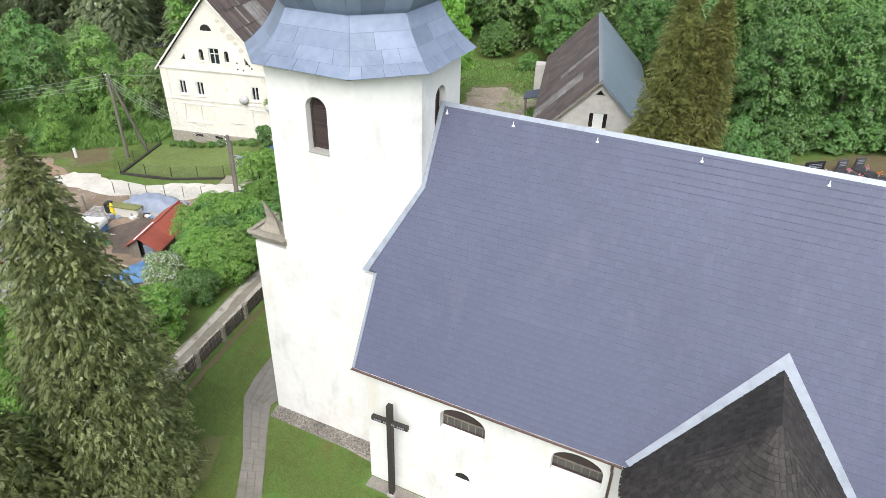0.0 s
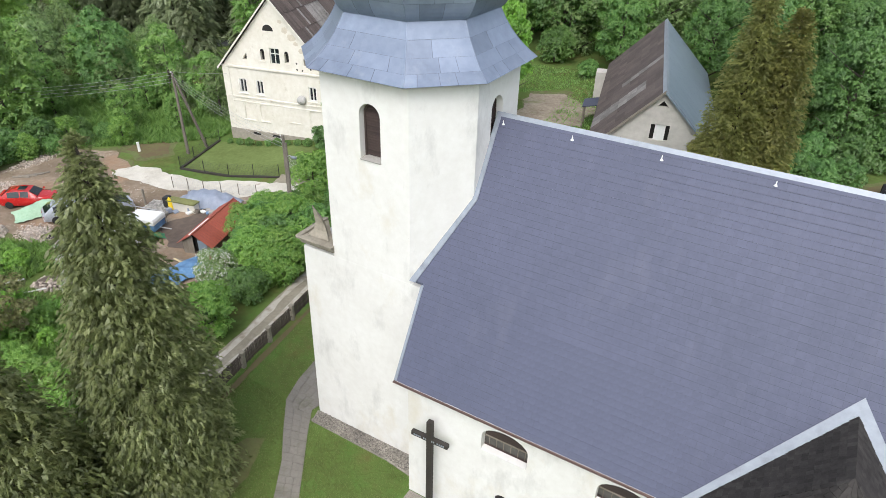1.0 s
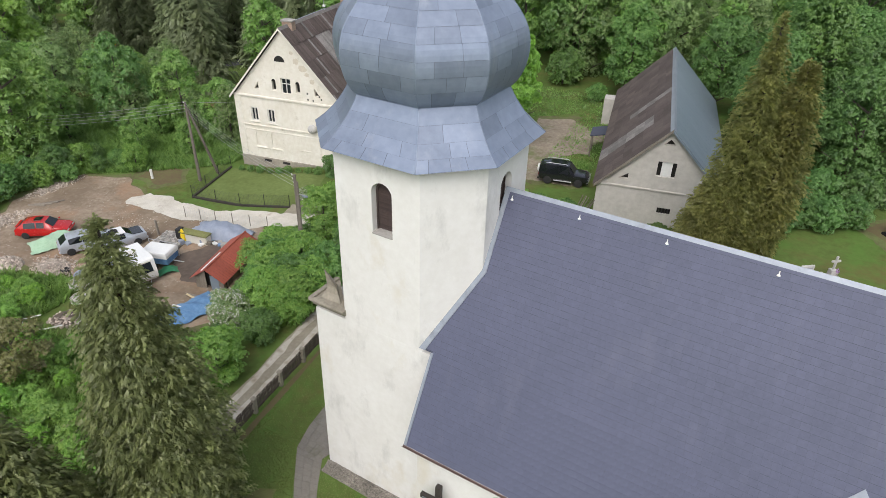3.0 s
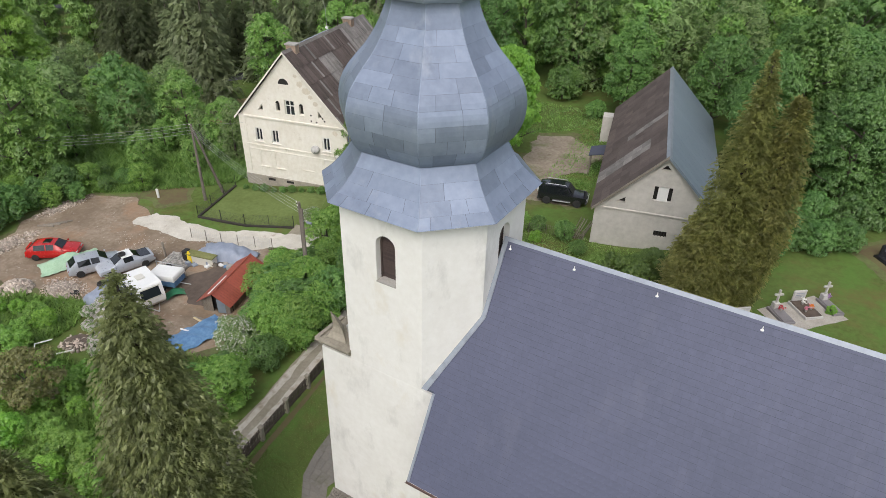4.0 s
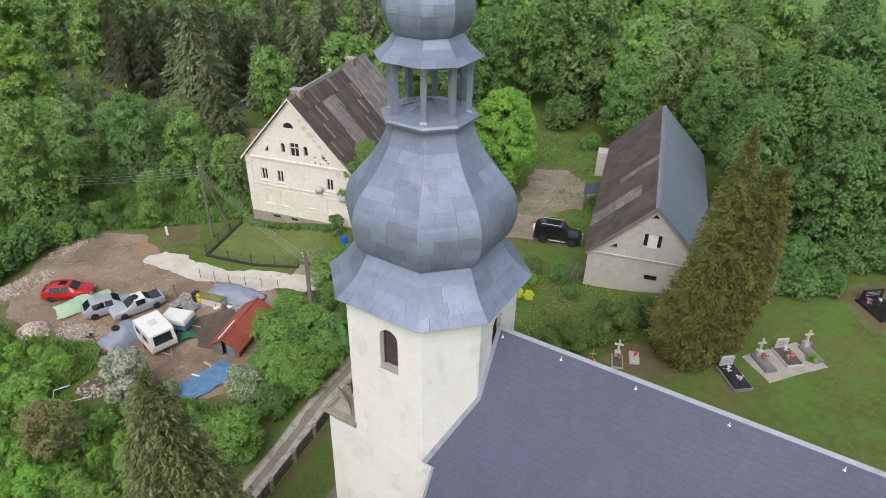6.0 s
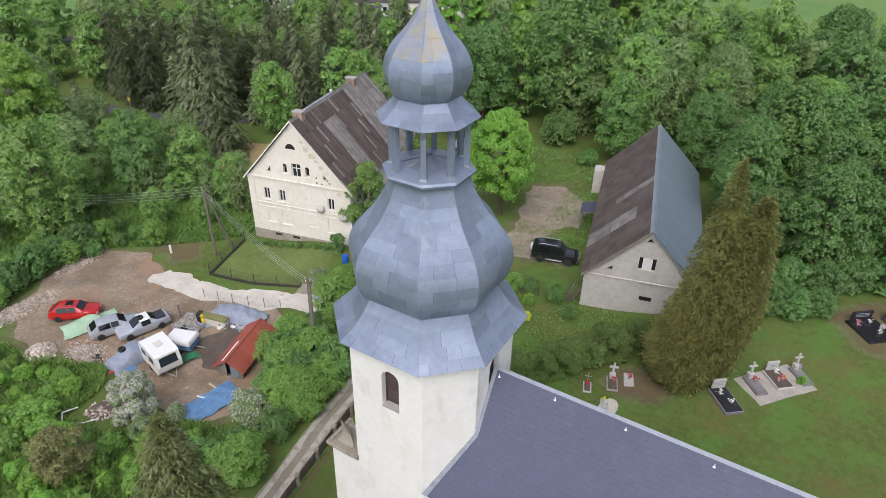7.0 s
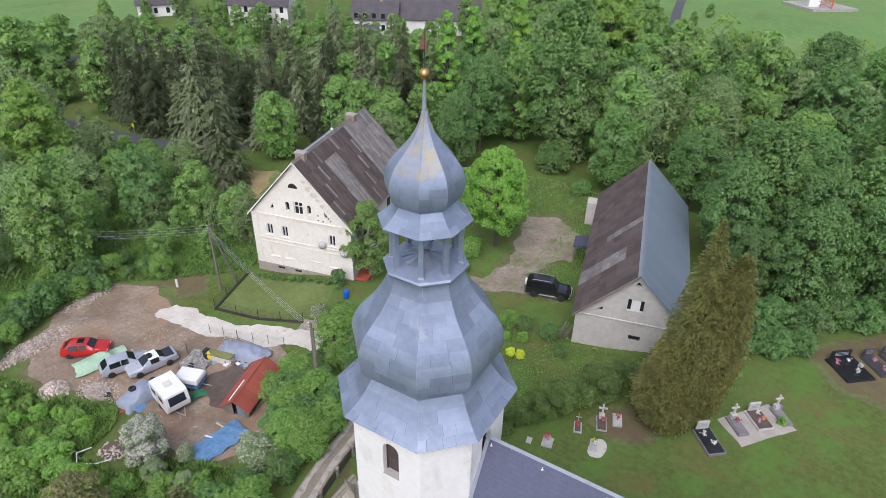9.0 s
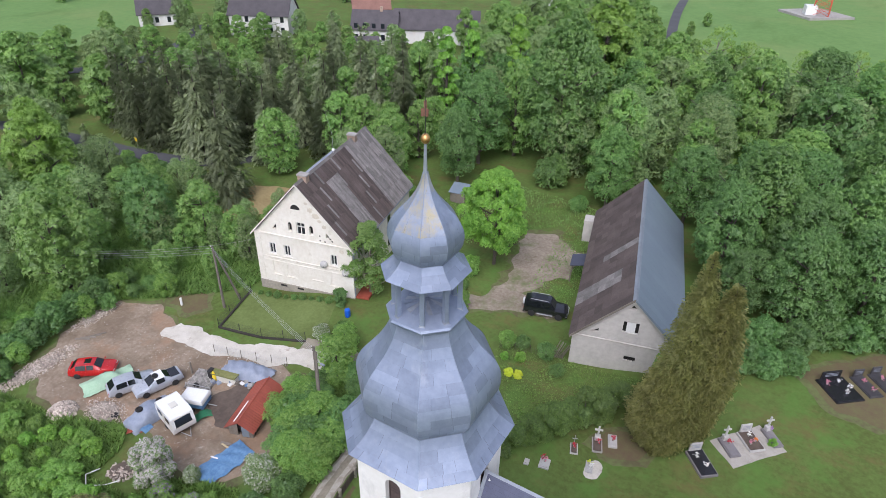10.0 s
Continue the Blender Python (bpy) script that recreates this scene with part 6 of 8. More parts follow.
weeds([(-7.6, 24.9), (-1.4, 26.2), (5.8, 26.6), (5.2, 22.8), (2, 18.8), (-4.8, 13.6), (-7.5, 16)], 4000, 0.05, 0.16, 73, WEED, "low kitchen garden plants and weeds")
weeds([(-12.9, 1.6), (-13.2, 9.6), (-14.2, 13.2), (-17, 14.8), (-20.6, 15.6), (-21, 13.6), (-19.6, 9), (-17, 2.4)], 14000, 0.15, 0.5, 74, WEED, "tall grass beneath the shrubs by the track")
weeds([(-9.6, 35), (-4.6, 34.6), (-5, 48), (-8, 56), (-26, 60), (-30, 44), (-19, 40), (-16, 46), (-11, 50)], 9000, 0.06, 0.25, 75, WEED, "uneven long grass beside the drive")

# great conifers
big = spray_conifer("conifer", "large dense green conifer with drooping sprays", 15.8, 3.2, 51, THUJA, 3700, 8, 0.24, 0.66, 0.78, 0.35, 4, 0.22, 0.12, 0.5, 0.8, 0.70, 0.6, 0.3, 0.12)
first(big, -6.1, -9.7)
big2 = spray_conifer("conifer", "dense green conifer at the churchyard edge", 11.6, 3.2, 52, THUJA, 2500, 8, 0.26, 0.66, 0.8, 0.35, 4, 0.24, 0.12, 0.5, 0.8, 0.70, 0.6, 0.3, 0.12)
first(big2, -6.6, -14.6)
bronze = spray_conifer("cypress", "tall bronzed green conifer beside the graves", 17.6, 2.5, 53, CYPRESS, 5200, 5, 0.235, 0.66, 0.7, 0.0, 4, 0.22, 0.12, 0.4, 0.9, 0.65, 0.8, 0.2, 0.07)
first(bronze, 9.1, 20.8)
bronze2 = spray_conifer("cypress", "bronzed green conifer with a second leader", 15.0, 2.15, 54, CYPRESS, 3900, 5, 0.235, 0.42, 0.3, 0.0, 4, 0.22, 0.12, 0.4, 0.9, 0.65, 0.8, 0.42, 0.07)
first(bronze2, 10.95, 21.5)
bronze3 = spray_conifer("cypress", "low rounded bronzed conifer grown against taller ones", 7.8, 2.95, 55, CYPRESS, 4400, 5, 0.235, 0.42, 0.55, 0.0, 4, 0.22, 0.12, 0.4, 0.9, 0.65, 0.8, 0.3, 0.07)
first(bronze3, 8.45, 20.4)

# long hedge by the graves
for k, (xa, ya, xb, yb) in enumerate(((-4.4, 11.4, -1.9, 13.6), (-1.9, 13.6, 0.6, 16.5), (0.6, 16.5, 2.7, 19.3), (2.7, 19.3, 4.8, 22.4))):
    h = hedge_bush("hedge", "broad uneven green hedge along the churchyard", math.hypot(xb - xa, yb - ya) + 0.5, 2.5, 3.15 + 0.2 * (k % 2), 60 + k, LEAF_HEDGE)
    h["group"] = "churchyard hedge"
    h.matrix_basis = pose(xa, ya, ground(xa, ya) - 0.05, 0, 0, math.degrees(math.atan2(yb - ya, xb - xa)))

# ---- churchyard ----
def wooden_cross():
    c = thing("wooden_cross", "tall dark wooden mission cross with inscription bars before the nave wall", "cross", (4.0, -5.4, ground(4, -5.4)), 2)
    b = Build()
    b.soft(-0.11, -0.11, -0.1, 0.11, 0.11, 5.2, 0.015)
    part("upright", b, DARKWOOD, c)
    b = Build()
    b.soft(-0.78, -0.09, 4.18, 0.78, 0.09, 4.38, 0.015)
    beam = part("crossbeam", b, DARKWOOD, c)
    # the carved line on the beam, too small to read
    for k in range(16):
        b = Build()
        b.soft(-0.66 + k * 0.083, -0.098, 4.24, -0.60 + k * 0.083, -0.088, 4.32, 0.003)
        if k not in (4, 8, 11):
            part("carved_mark", b, ZINC_PALE, beam)
    b = Build()
    b.soft(-0.16, -0.16, -0.1, 0.16, 0.16, 0.18, 0.03)
    part("footing", b, CONCRETE, c, "small concrete footing")


wooden_cross()


def border():
    """The pebble border round the tower foot."""
    rng = np.random.default_rng(5)
    bed = Build()
    line = [(-3.5, -3.45), (-3.3, -4.15), (1.0, -4.2), (2.62, -4.4), (2.62, -3.4)]
    bed.loft([[(x, y, ground(x, y) + z) for x, y in line] for z in (-0.1, 0.035)])
    base = solid("pebble_bed", bed, PEBBLE, "grey pebble border along the tower foot", "gravel", kind="structure")
    st = Build()
    for k in range(2600):
        x = rng.uniform(-3.35, 2.6)
        y = rng.uniform(-4.13, -3.45) - (0.1 if x > 1.5 else 0)
        r = rng.uniform(0.03, 0.065)
        z = ground(x, y) + 0.035
        a = rng.uniform(0, 3)
        p = [(x + r * math.cos(a + q), y + r * 0.8 * math.sin(a + q), z) for q in (0, 1.57, 3.14, 4.71)] + [(x, y, z + r * 0.8)]
        st.add(p, [(0, 1, 4), (1, 2, 4), (2, 3, 4), (3, 0, 4)])
    me = bpy.data.meshes.new("pebbles")
    me.from_pydata([tuple(p) for p in st.v], [], st.f)
    me.materials.append(PEBBLE)
    ob = new("pebble_gravel", me)
    tagged(ob, "grey and brown rounded pebbles along the tower foot", "gravel", kind="stuff")
    strip = Build()
    strip.loft([[(x, y, ground(x, y) + z) for x, y in ((2.75, -4.95), (2.75, -5.5), (12.4, -5.5), (12.4, -4.95))] for z in (-0.1, 0.03)])
    solid("pebble_strip", strip, PEBBLE, "narrow pebble strip along the nave wall", "gravel", kind="structure")


border()


def picket_fence():
    """Wooden pickets between stone posts beside the track."""
    line = [Vector((-7.2, -12.0)), Vector((-7.75, -9.2)), Vector((-8.35, -5.4)), Vector((-8.75, -3.1)), Vector((-9.15, -0.8)), Vector((-9.5, 1.4)), Vector((-9.85, 3.6)), Vector((-10.2, 5.8)), Vector((-10.5, 8.0)), Vector((-11.2, 10.4))]
    f = thing("picket_fence", "low dark wooden picket fence between stone posts", "fence")
    for p in line:
        b = Build()
        b.soft(-0.11, -0.11, -0.3, 0.11, 0.11, 1.0, 0.02, pose(p.x, p.y, ground(p.x, p.y), 0, 0, 10))
        post = part("stone_post", b, STUB, f, "weathered concrete post")
        b = Build()
        b.loft([[pose(p.x, p.y, ground(p.x, p.y), 0, 0, 10) @ Vector((sx * w, sy * w, z)) for sx, sy in ((-1, -1), (1, -1), (1, 1), (-1, 1))] for w, z in ((0.14, 1.0), (0.14, 1.04), (0.02, 1.11))])
        part("cap", b, STUB, post)
    shape = Build()
    shape.soft(-0.034, -0.011, 0.10, 0.034, 0.011, 0.98, 0.004)
    me = shape.mesh("picket")
    me.materials.append(OLDWOOD_DARK)
    rnd = random.Random(4)
    for p, q in zip(line, line[1:]):
        d = (q - p)
        ang = math.degrees(math.atan2(d.y, d.x))
        for z in (0.32, 0.80):
            b = Build()
            a, c = p + d * 0.06, q - d * 0.06
            za, zc = ground(a.x, a.y) + z, ground(c.x, c.y) + z
            side = Vector((d.y, -d.x)).normalized() * 0.025
            b.loft([[(v.x + side.x * s, v.y + side.y * s, zz + h) for s, h in ((0.2, -0.035), (1.4, -0.035), (1.4, 0.035), (0.2, 0.035))] for v, zz in ((a, za), (c, zc))])
            part("rail", b, OLDWOOD_DARK, f)
        n = int(d.length / 0.105)
        for k in range(1, n):
            v = p + d * (0.07 + 0.86 * k / n)
            ob = part("picket", me, None, f)
            ob.matrix_basis = pose(v.x, v.y, ground(v.x, v.y) + rnd.uniform(-0.02, 0.02), 0, rnd.uniform(-1.5, 1.5), ang)


OLDWOOD_DARK = mat("dark_brown_pickets", (0.05, 0.038, 0.03), (0.12, 0.095, 0.075), 0.9, grain=12, random_value=0.25)
picket_fence()
blob_patch("worn_strip", [(-7.0, -11), (-8.0, -5.4), (-9.0, 0), (-9.8, 5), (-9.55, 5), (-8.75, 0), (-7.8, -5.4), (-6.85, -11)], EARTH_TURF, 0.035, "worn brown strip of soil inside the fence", rag=0.12)
blob_patch("dry_lawn_patch", [(-5.5, -7.5), (-4.6, -6.2), (-3.6, -8), (-3.2, -11), (-5.2, -12)], mat("dry_turf", (0.10, 0.095, 0.035), (0.16, 0.17, 0.06), 0.95, grain=4, stains=0.6, bump=0.5), 0.02, "dry brownish turf beneath the conifer", rag=0.5)

# ---- graves ----
def grave(at, turn, length, width, slab_mat, stone, label, flowers=(), raised=0.22, kerb=None, group="graves in the churchyard"):
    x, y = at
    g = thing("grave", label, "grave", (x, y, ground(x, y)), turn, group)
    k = Build()
    k.soft(-width / 2, 0, -0.15, width / 2, length, raised, 0.02)
    part("kerb", k, kerb or slab_mat, g)
    s = Build()
    s.soft(-width / 2 + 0.09, 0.09, raised - 0.01, width / 2 - 0.09, length - 0.09, raised + 0.06, 0.015)
    part("slab", s, slab_mat, g)
    if stone == "tablet":
        b = Build()
        b.soft(-width * 0.36, length - 0.16, raised, width * 0.36, length - 0.02, raised + 0.85, 0.03)
        t = part("headstone", b, slab_mat if kerb is None else STONE_PALE, g)
        for i in range(3):
            q = Build()
            q.soft(-width * 0.24, length - 0.168, raised + 0.34 + 0.14 * i, width * 0.24, length - 0.158, raised + 0.40 + 0.14 * i, 0.003)
            part("inscription_bar", q, ZINC_PALE, t)
    elif stone == "cross":
        b = Build()
        b.soft(-0.22, length - 0.42, raised, 0.22, length - 0.02, raised + 0.45, 0.03)
        base = part("pedestal", b, STONE_PALE, g)
        b = Build()
        b.soft(-0.07, length - 0.28, raised + 0.44, 0.07, length - 0.14, raised + 1.45, 0.02)
        b.soft(-0.32, length - 0.275, raised + 1.0, 0.32, length - 0.145, raised + 1.14, 0.02)
        part("stone_cross", b, STONE_PALE, base, "pale stone cross")
    elif stone == "iron":
        b = Build()
        b.soft(-0.025, length - 0.1, raised, 0.025, length - 0.05, raised + 0.9, 0.006)
        b.soft(-0.22, length - 0.1, raised + 0.55, 0.22, length - 0.05, raised + 0.60, 0.006)
        part("metal_cross", b, GALV, g)
    rng = np.random.default_rng(int(abs(x * 100)) + 3)
    for dx, dy, m in flowers:
        b = Build()
        b.lathe([(0.06, 0), (0.09, 0.16), (0.10, 0.18), (0.02, 0.19)], 10, (dx, dy, raised + 0.06))
        v = part("vase", b, CONCRETE, g)
        pts = rng.normal(0, 0.09, (14, 3)) + np.array([dx, dy, raised + 0.34])
        part("bouquet", leaf_mesh("bouquet", [leaves(pts, np.full(14, 0.06), 8, 0.045, rng)], [m]), None, v)["kind"] = "stuff"
    return g


GRAVE_BED = mat("grey_grave_gravel", (0.26, 0.24, 0.205), (0.46, 0.43, 0.385), 0.95, grain=16.0, stains=0.8, bump=0.7, spec=0.2)
blob_patch("grave_gravel", [(12.2, 22.2), (14.4, 20.3), (17.6, 24.1), (15.4, 25.9)], GRAVE_BED, 0.05, "pale gravel bed beneath a row of graves", rag=0.22)
blob_patch("grave_gravel_round", [(5.2 + 0.65 * math.cos(a), 15.3 + 0.9 * math.sin(a)) for a in np.linspace(0, 6.283, 15)[:-1]], GRAVEL, 0.05, "pale gravel round a small grave", rag=0.45)
soft_patch("bare_soil", [(4.2, 17.4), (5.6, 17.0), (8.0, 17.6), (8.6, 19.2), (6.4, 20), (5, 19.2)], EARTH_TURF, 0.03, "bare brown soil before the hedge", rag=0.4)
T = 40
GRANITE_DARK = mat("dark_grey_granite", (0.035, 0.034, 0.038), (0.075, 0.072, 0.078), 0.3, grain=60, bump=0.02)
grave((13.0, 18.6), T, 2.5, 1.4, GRANITE_BLACK, "tablet", "polished black granite grave with white wreaths", ((-0.2, 1.7, FLOWER_WHITE), (0.15, 0.8, FLOWER_WHITE)), kerb=GRANITE_GREY)
grave((14.3, 21.5), T, 1.9, 0.9, GRANITE_GREY, "cross", "grey stone grave with a pale stone cross", ((0.1, 1.2, FLOWER_RED),))
grave((15.65, 22.9), T, 2.0, 1.3, MUD, "tablet", "pale kerbed grave planted with flowers", ((0.0, 1.4, FLOWER_WHITE), (0.2, 0.8, FLOWER_ORANGE), (-0.3, 0.6, FLOWER_PINK)), kerb=STONE_PALE)
grave((17.0, 24.2), T, 1.9, 0.8, GRANITE_GREY, "cross", "grey slab grave with a white figure cross and purple flowers", ((0.2, 1.5, LILAC),))
grave((21.5, 32.5), 40, 2.9, 2.6, GRANITE_BLACK, "tablet", "broad polished black granite double grave with vases", ((-0.8, 2.1, FLOWER_PINK), (0.4, 2.2, FLOWER_WHITE), (0.2, 0.9, FLOWER_WHITE), (0.9, 1.4, FLOWER_WHITE)), 0.16)
for dx, lab in ((2.7, "dark granite grave with pink flowers"), (4.2, "dark granite grave with orange flowers")):
    grave((20.9 + dx * 0.9, 32.0 + dx * 0.85), 40, 2.6, 1.3, GRANITE_DARK, "tablet", lab, ((0, 1.7, FLOWER_PINK), (0.1, 0.6, FLOWER_ORANGE if dx > 4 else FLOWER_PINK)), 0.16)
soft_patch("burial_soil", [(17.4, 34.2), (20.6, 30.8), (23.6, 30.6), (29, 33), (31, 40), (27, 43), (23.6, 41), (18.9, 36.2)], EARTH_TURF, 0.03, "trodden bare soil round a row of dark graves", rag=0.5)
grave((2.0, 13.3), 10, 1.0, 0.8, STONE_PALE, "", "small pinkish stone grave in clipped turf", ((0, 0.6, FLOWER_PINK), (-0.2, 0.8, FLOWER_RED)), 0.12)
grave((5.1, 14.7), 15, 1.1, 0.55, STONE_PALE, "", "small pale grave in a gravel bed", ((0, 0.8, YELLOW_LEAF), (0.1, 0.4, FLOWER_WHITE)), 0.15)
grave((3.5, 15.8), 20, 1.1, 0.6, MUD, "iron", "small earth grave with a stone kerb", ((0, 0.6, FLOWER_RED),), 0.1, STONE_PALE)
grave((5.0, 16.9), 20, 1.5, 0.8, MUD, "cross", "old moss-covered grave with a pale stone cross", ((0.1, 0.9, FLOWER_RED),), 0.12, CONCRETE)
grave((5.9, 17.9), 20, 1.3, 0.7, STONE_PALE, "", "small white slab grave with red flowers", ((0, 0.6, FLOWER_RED),), 0.2)
grave((0.7, 13.0), 10, 0.6, 0.4, STONE_PALE, "", "small pale stone grave in the grass", (), 0.08)

# ---- vehicles ----
def wheel(parent, x, y, r, w):
    b = Build()
    prof = [(r * 0.62, -w / 2), (r * 0.93, -w / 2), (r, -w * 0.32), (r, w * 0.32), (r * 0.93, w / 2), (r * 0.62, w / 2)]
    m = pose(x, y, r, 90)
    b.lathe(prof, 18, m=m)
    wh = part("wheel", b, RUBBER, parent, smooth=True)
    b = Build()
    s = -1 if y < 0 else 1
    b.lathe([(r * 0.64, -w * 0.42), (r * 0.6, w * 0.40), (r * 0.5, w * 0.30), (r * 0.15, w * 0.36), (r * 0.05, w * 0.40)], 14, m=pose(x, y, r, -90 * s if s > 0 else 90))
    part("rim", b, GALV, wh, "grey wheel rim", smooth=True)


def car(name, label, at, turn, L, W, stations, paint_mat, glass, wheels, wheel_r=0.31, roof_mat=None, extras=None, bonnet=None, category="car"):
    """A car along +x. stations: (x, half width, sill, belt, top, half roof width), tail to nose; glass: station spans for side windows, tail and wind screens."""
    x, y = at
    c = thing(name, label, category, (x, y, ground(x, y) + 0.06), turn)
    rings = []
    for sx, hw, lo, belt, top, rw in stations:
        crown = top + (0.03 if top > belt + 0.1 else 0.02)
        rings.append([(sx, -hw * 0.93, lo), (sx, -hw, lo + 0.12), (sx, -hw, (lo + belt) / 2), (sx, -hw * 0.97, belt), (sx, -rw, top), (sx, -rw * 0.5, crown), (sx, rw * 0.5, crown), (sx, rw, top), (sx, hw * 0.97, belt), (sx, hw, (lo + belt) / 2), (sx, hw, lo + 0.12), (sx, hw * 0.93, lo)])
    b = Build()
    b.loft(rings)
    part("body", b, paint_mat, c, smooth=True)

    def quad(p, q, r, s, inset, out, mat_, nm):
        p, q, r, s = (Vector(v) for v in (p, q, r, s))
        mid = (p + q + r + s) / 4
        n = (q - p).cross(s - p).normalized()
        if n.dot(mid - Vector((0, 0, 0.7))) < 0:
            n = -n
        g = Build()
        ring = [mid + (v - mid) * inset + n * out for v in (p, q, r, s)]
        g.loft([[v - n * 0.03 for v in ring], ring])
        part(nm, g, mat_, c)
    for i, j, kind in glass:
        a, d = rings[i], rings[j]
        if kind == "side":
            for k0, k1 in ((3, 4), (8, 7)):
                quad(a[k0], d[k0], d[k1], a[k1], 0.90, 0.014, GLASS_CAR, "side_window")
        elif kind == "screen":
            quad(a[4], a[7], d[7], d[4], 0.90, 0.05, GLASS_CAR, "windscreen")
        elif kind == "bonnet":
            quad(a[4], a[7], d[7], d[4], 0.96, 0.045, bonnet or paint_mat, "bonnet")
        elif kind == "roof":
            quad(a[4], a[7], d[7], d[4], 1.14, 0.04, roof_mat or paint_mat, "roof_panel")
    for wx in wheels:
        for s in (-1, 1):
            wheel(c, wx, s * (W / 2 - 0.09), wheel_r, 0.2)
    nose, tail = rings[-1], rings[0]
    for s in (-1, 1):
        b = Build()
        b.soft(nose[0][0] - 0.03, s * W * 0.33 - 0.16, stations[-1][3] - 0.16, nose[0][0] + 0.03, s * W * 0.33 + 0.16, stations[-1][3] - 0.02, 0.015)
        part("headlight", b, LAMP_GLASS, c)
        b = Build()
        b.soft(tail[0][0] - 0.025, s * W * 0.36 - 0.11, stations[0][3] - 0.26, tail[0][0] + 0.03, s * W * 0.36 + 0.11, stations[0][3] - 0.06, 0.015)
        part("tail_light", b, RED_LENS, c)
    for ex, lo in ((nose[0][0], 0.34), (tail[0][0], 0.34)):
        b = Build()
        b.soft(ex - 0.07, -W * 0.46, lo, ex + 0.07, W * 0.46, lo + 0.2, 0.04)
        part("bumper", b, extras.get("bumper", paint_mat) if extras else paint_mat, c)
    for s in (-1, 1):
        b = Build()
        mx = stations[len(stations) * 2 // 3][0]
        b.soft(mx - 0.06, s * (W / 2 + 0.02) - 0.07, 0.92, mx + 0.05, s * (W / 2 + 0.02) + 0.07, 1.04, 0.02)
        part("mirror", b, paint_mat, c)
    return c


hatch = [(-2.0, 0.74, 0.38, 0.80, 0.84, 0.60), (-1.85, 0.80, 0.28, 0.88, 0.94, 0.66), (-1.30, 0.82, 0.22, 0.90, 1.34, 0.58), (-0.3, 0.83, 0.20, 0.90, 1.39, 0.60), (0.35, 0.83, 0.20, 0.88, 1.33, 0.58),
         (0.95, 0.82, 0.22, 0.86, 0.91, 0.66), (1.75, 0.78, 0.26, 0.74, 0.78, 0.62), (2.0, 0.70, 0.36, 0.64, 0.66, 0.55)]
span = [(2, 3, "side"), (3, 4, "side"), (1, 2, "screen"), (5, 4, "screen")]
red = car("red_car", "red three-door hatchback parked on bare earth", (-39.6, 3.3), 40, 4.0, 1.66, hatch, RED_PAINT, span, (-1.25, 1.3))
b = Build()
b.soft(-0.55, -0.33, 1.40, 0.05, 0.33, 1.432, 0.01)
part("sunroof", b, GLASS_CAR, red)
b = Build()
b.soft(-1.95, -0.6, 1.02, -1.7, 0.6, 1.06, 0.01)
part("tail_spoiler", b, RED_PAINT, red)
silver = car("silver_car", "silver hatchback parked close beside a wrecked coupe", (-34.75, 3.85), 66, 4.0, 1.7, hatch, SILVER_PAINT, span, (-1.25, 1.3))
coupe = [(-2.1, 0.74, 0.36, 0.82, 0.86, 0.62), (-1.9, 0.80, 0.28, 0.88, 0.92, 0.68), (-1.1, 0.82, 0.22, 0.90, 0.96, 0.66), (-0.55, 0.83, 0.20, 0.90, 1.30, 0.55), (0.25, 0.83, 0.20, 0.88, 1.30, 0.56),
         (0.95, 0.82, 0.22, 0.84, 0.90, 0.66), (1.85, 0.78, 0.26, 0.74, 0.78, 0.62), (2.1, 0.70, 0.36, 0.62, 0.64, 0.55)]
car("wrecked_car", "grey wrecked coupe with black tail and white roof", (-32.75, 5.2), 72 + 180, 4.2, 1.7, coupe, SILVER_PAINT, [(3, 4, "roof"), (3, 4, "side"), (2, 3, "screen"), (5, 4, "screen"), (1, 2, "bonnet")], (-1.3, 1.35), bonnet=BLACK_PAINT, roof_mat=WHITE_PAINT, extras={"bumper": SILVER_PAINT})


def tyre(at, lift, tilt=0.0, label="old black tyre lying flat"):
    t = Build()
    t.lathe([(0.17, -0.09), (0.28, -0.10), (0.31, -0.05), (0.31, 0.05), (0.28, 0.10), (0.17, 0.09), (0.16, 0)], 18)
    solid("old_tyre", t, RUBBER, label, "tyre", at=pose(at[0], at[1], ground(*at) + lift, tilt, 0, 0), smooth=True)


tyre((-32.72, 5.05), 1.47, label="old black tyre lying on a car roof")
tyre((-32.9, 0.75), 0.12)
tyre((-29.6, 6.9), 0.35, 75, "old black tyre leaning against a trailer")


def draped(name, label, category, at, turn, L, W, height, material, seed, n=26, flat=0.0, skirt=0.08):
    """A sheet draped over something lumpy."""
    b = Build()
    rows = []
    for i in range(n + 1):
        row = []
        for j in range(n // 2 + 1):
            u, v = i / n * 2 - 1, j / (n // 2) * 2 - 1
            e = 1 + 0.10 * noise.noise(Vector((u * 2, v * 2, seed)))
            x, y = u * L / 2 * e, v * W / 2 * e
            z = height(u, v) + 0.05 * noise.noise(Vector((u * 5, v * 4, seed + 7))) + 0.025 * noise.noise(Vector((u * 13, v * 11, seed + 9)))
            row.append((x, y, max(z, 0.02)))
        rows.append(row)
    b.loft(rows, caps=False, closed=False)
    low = [[(p[0], p[1], p[2] - 0.015) for p in r] for r in rows]
    b.loft(low, caps=False, closed=False)
    gx, gy = at
    return solid(name, b, material, label, category, at=pose(gx, gy, ground(gx, gy) + 0.04, 0, 0, turn), smooth="all")


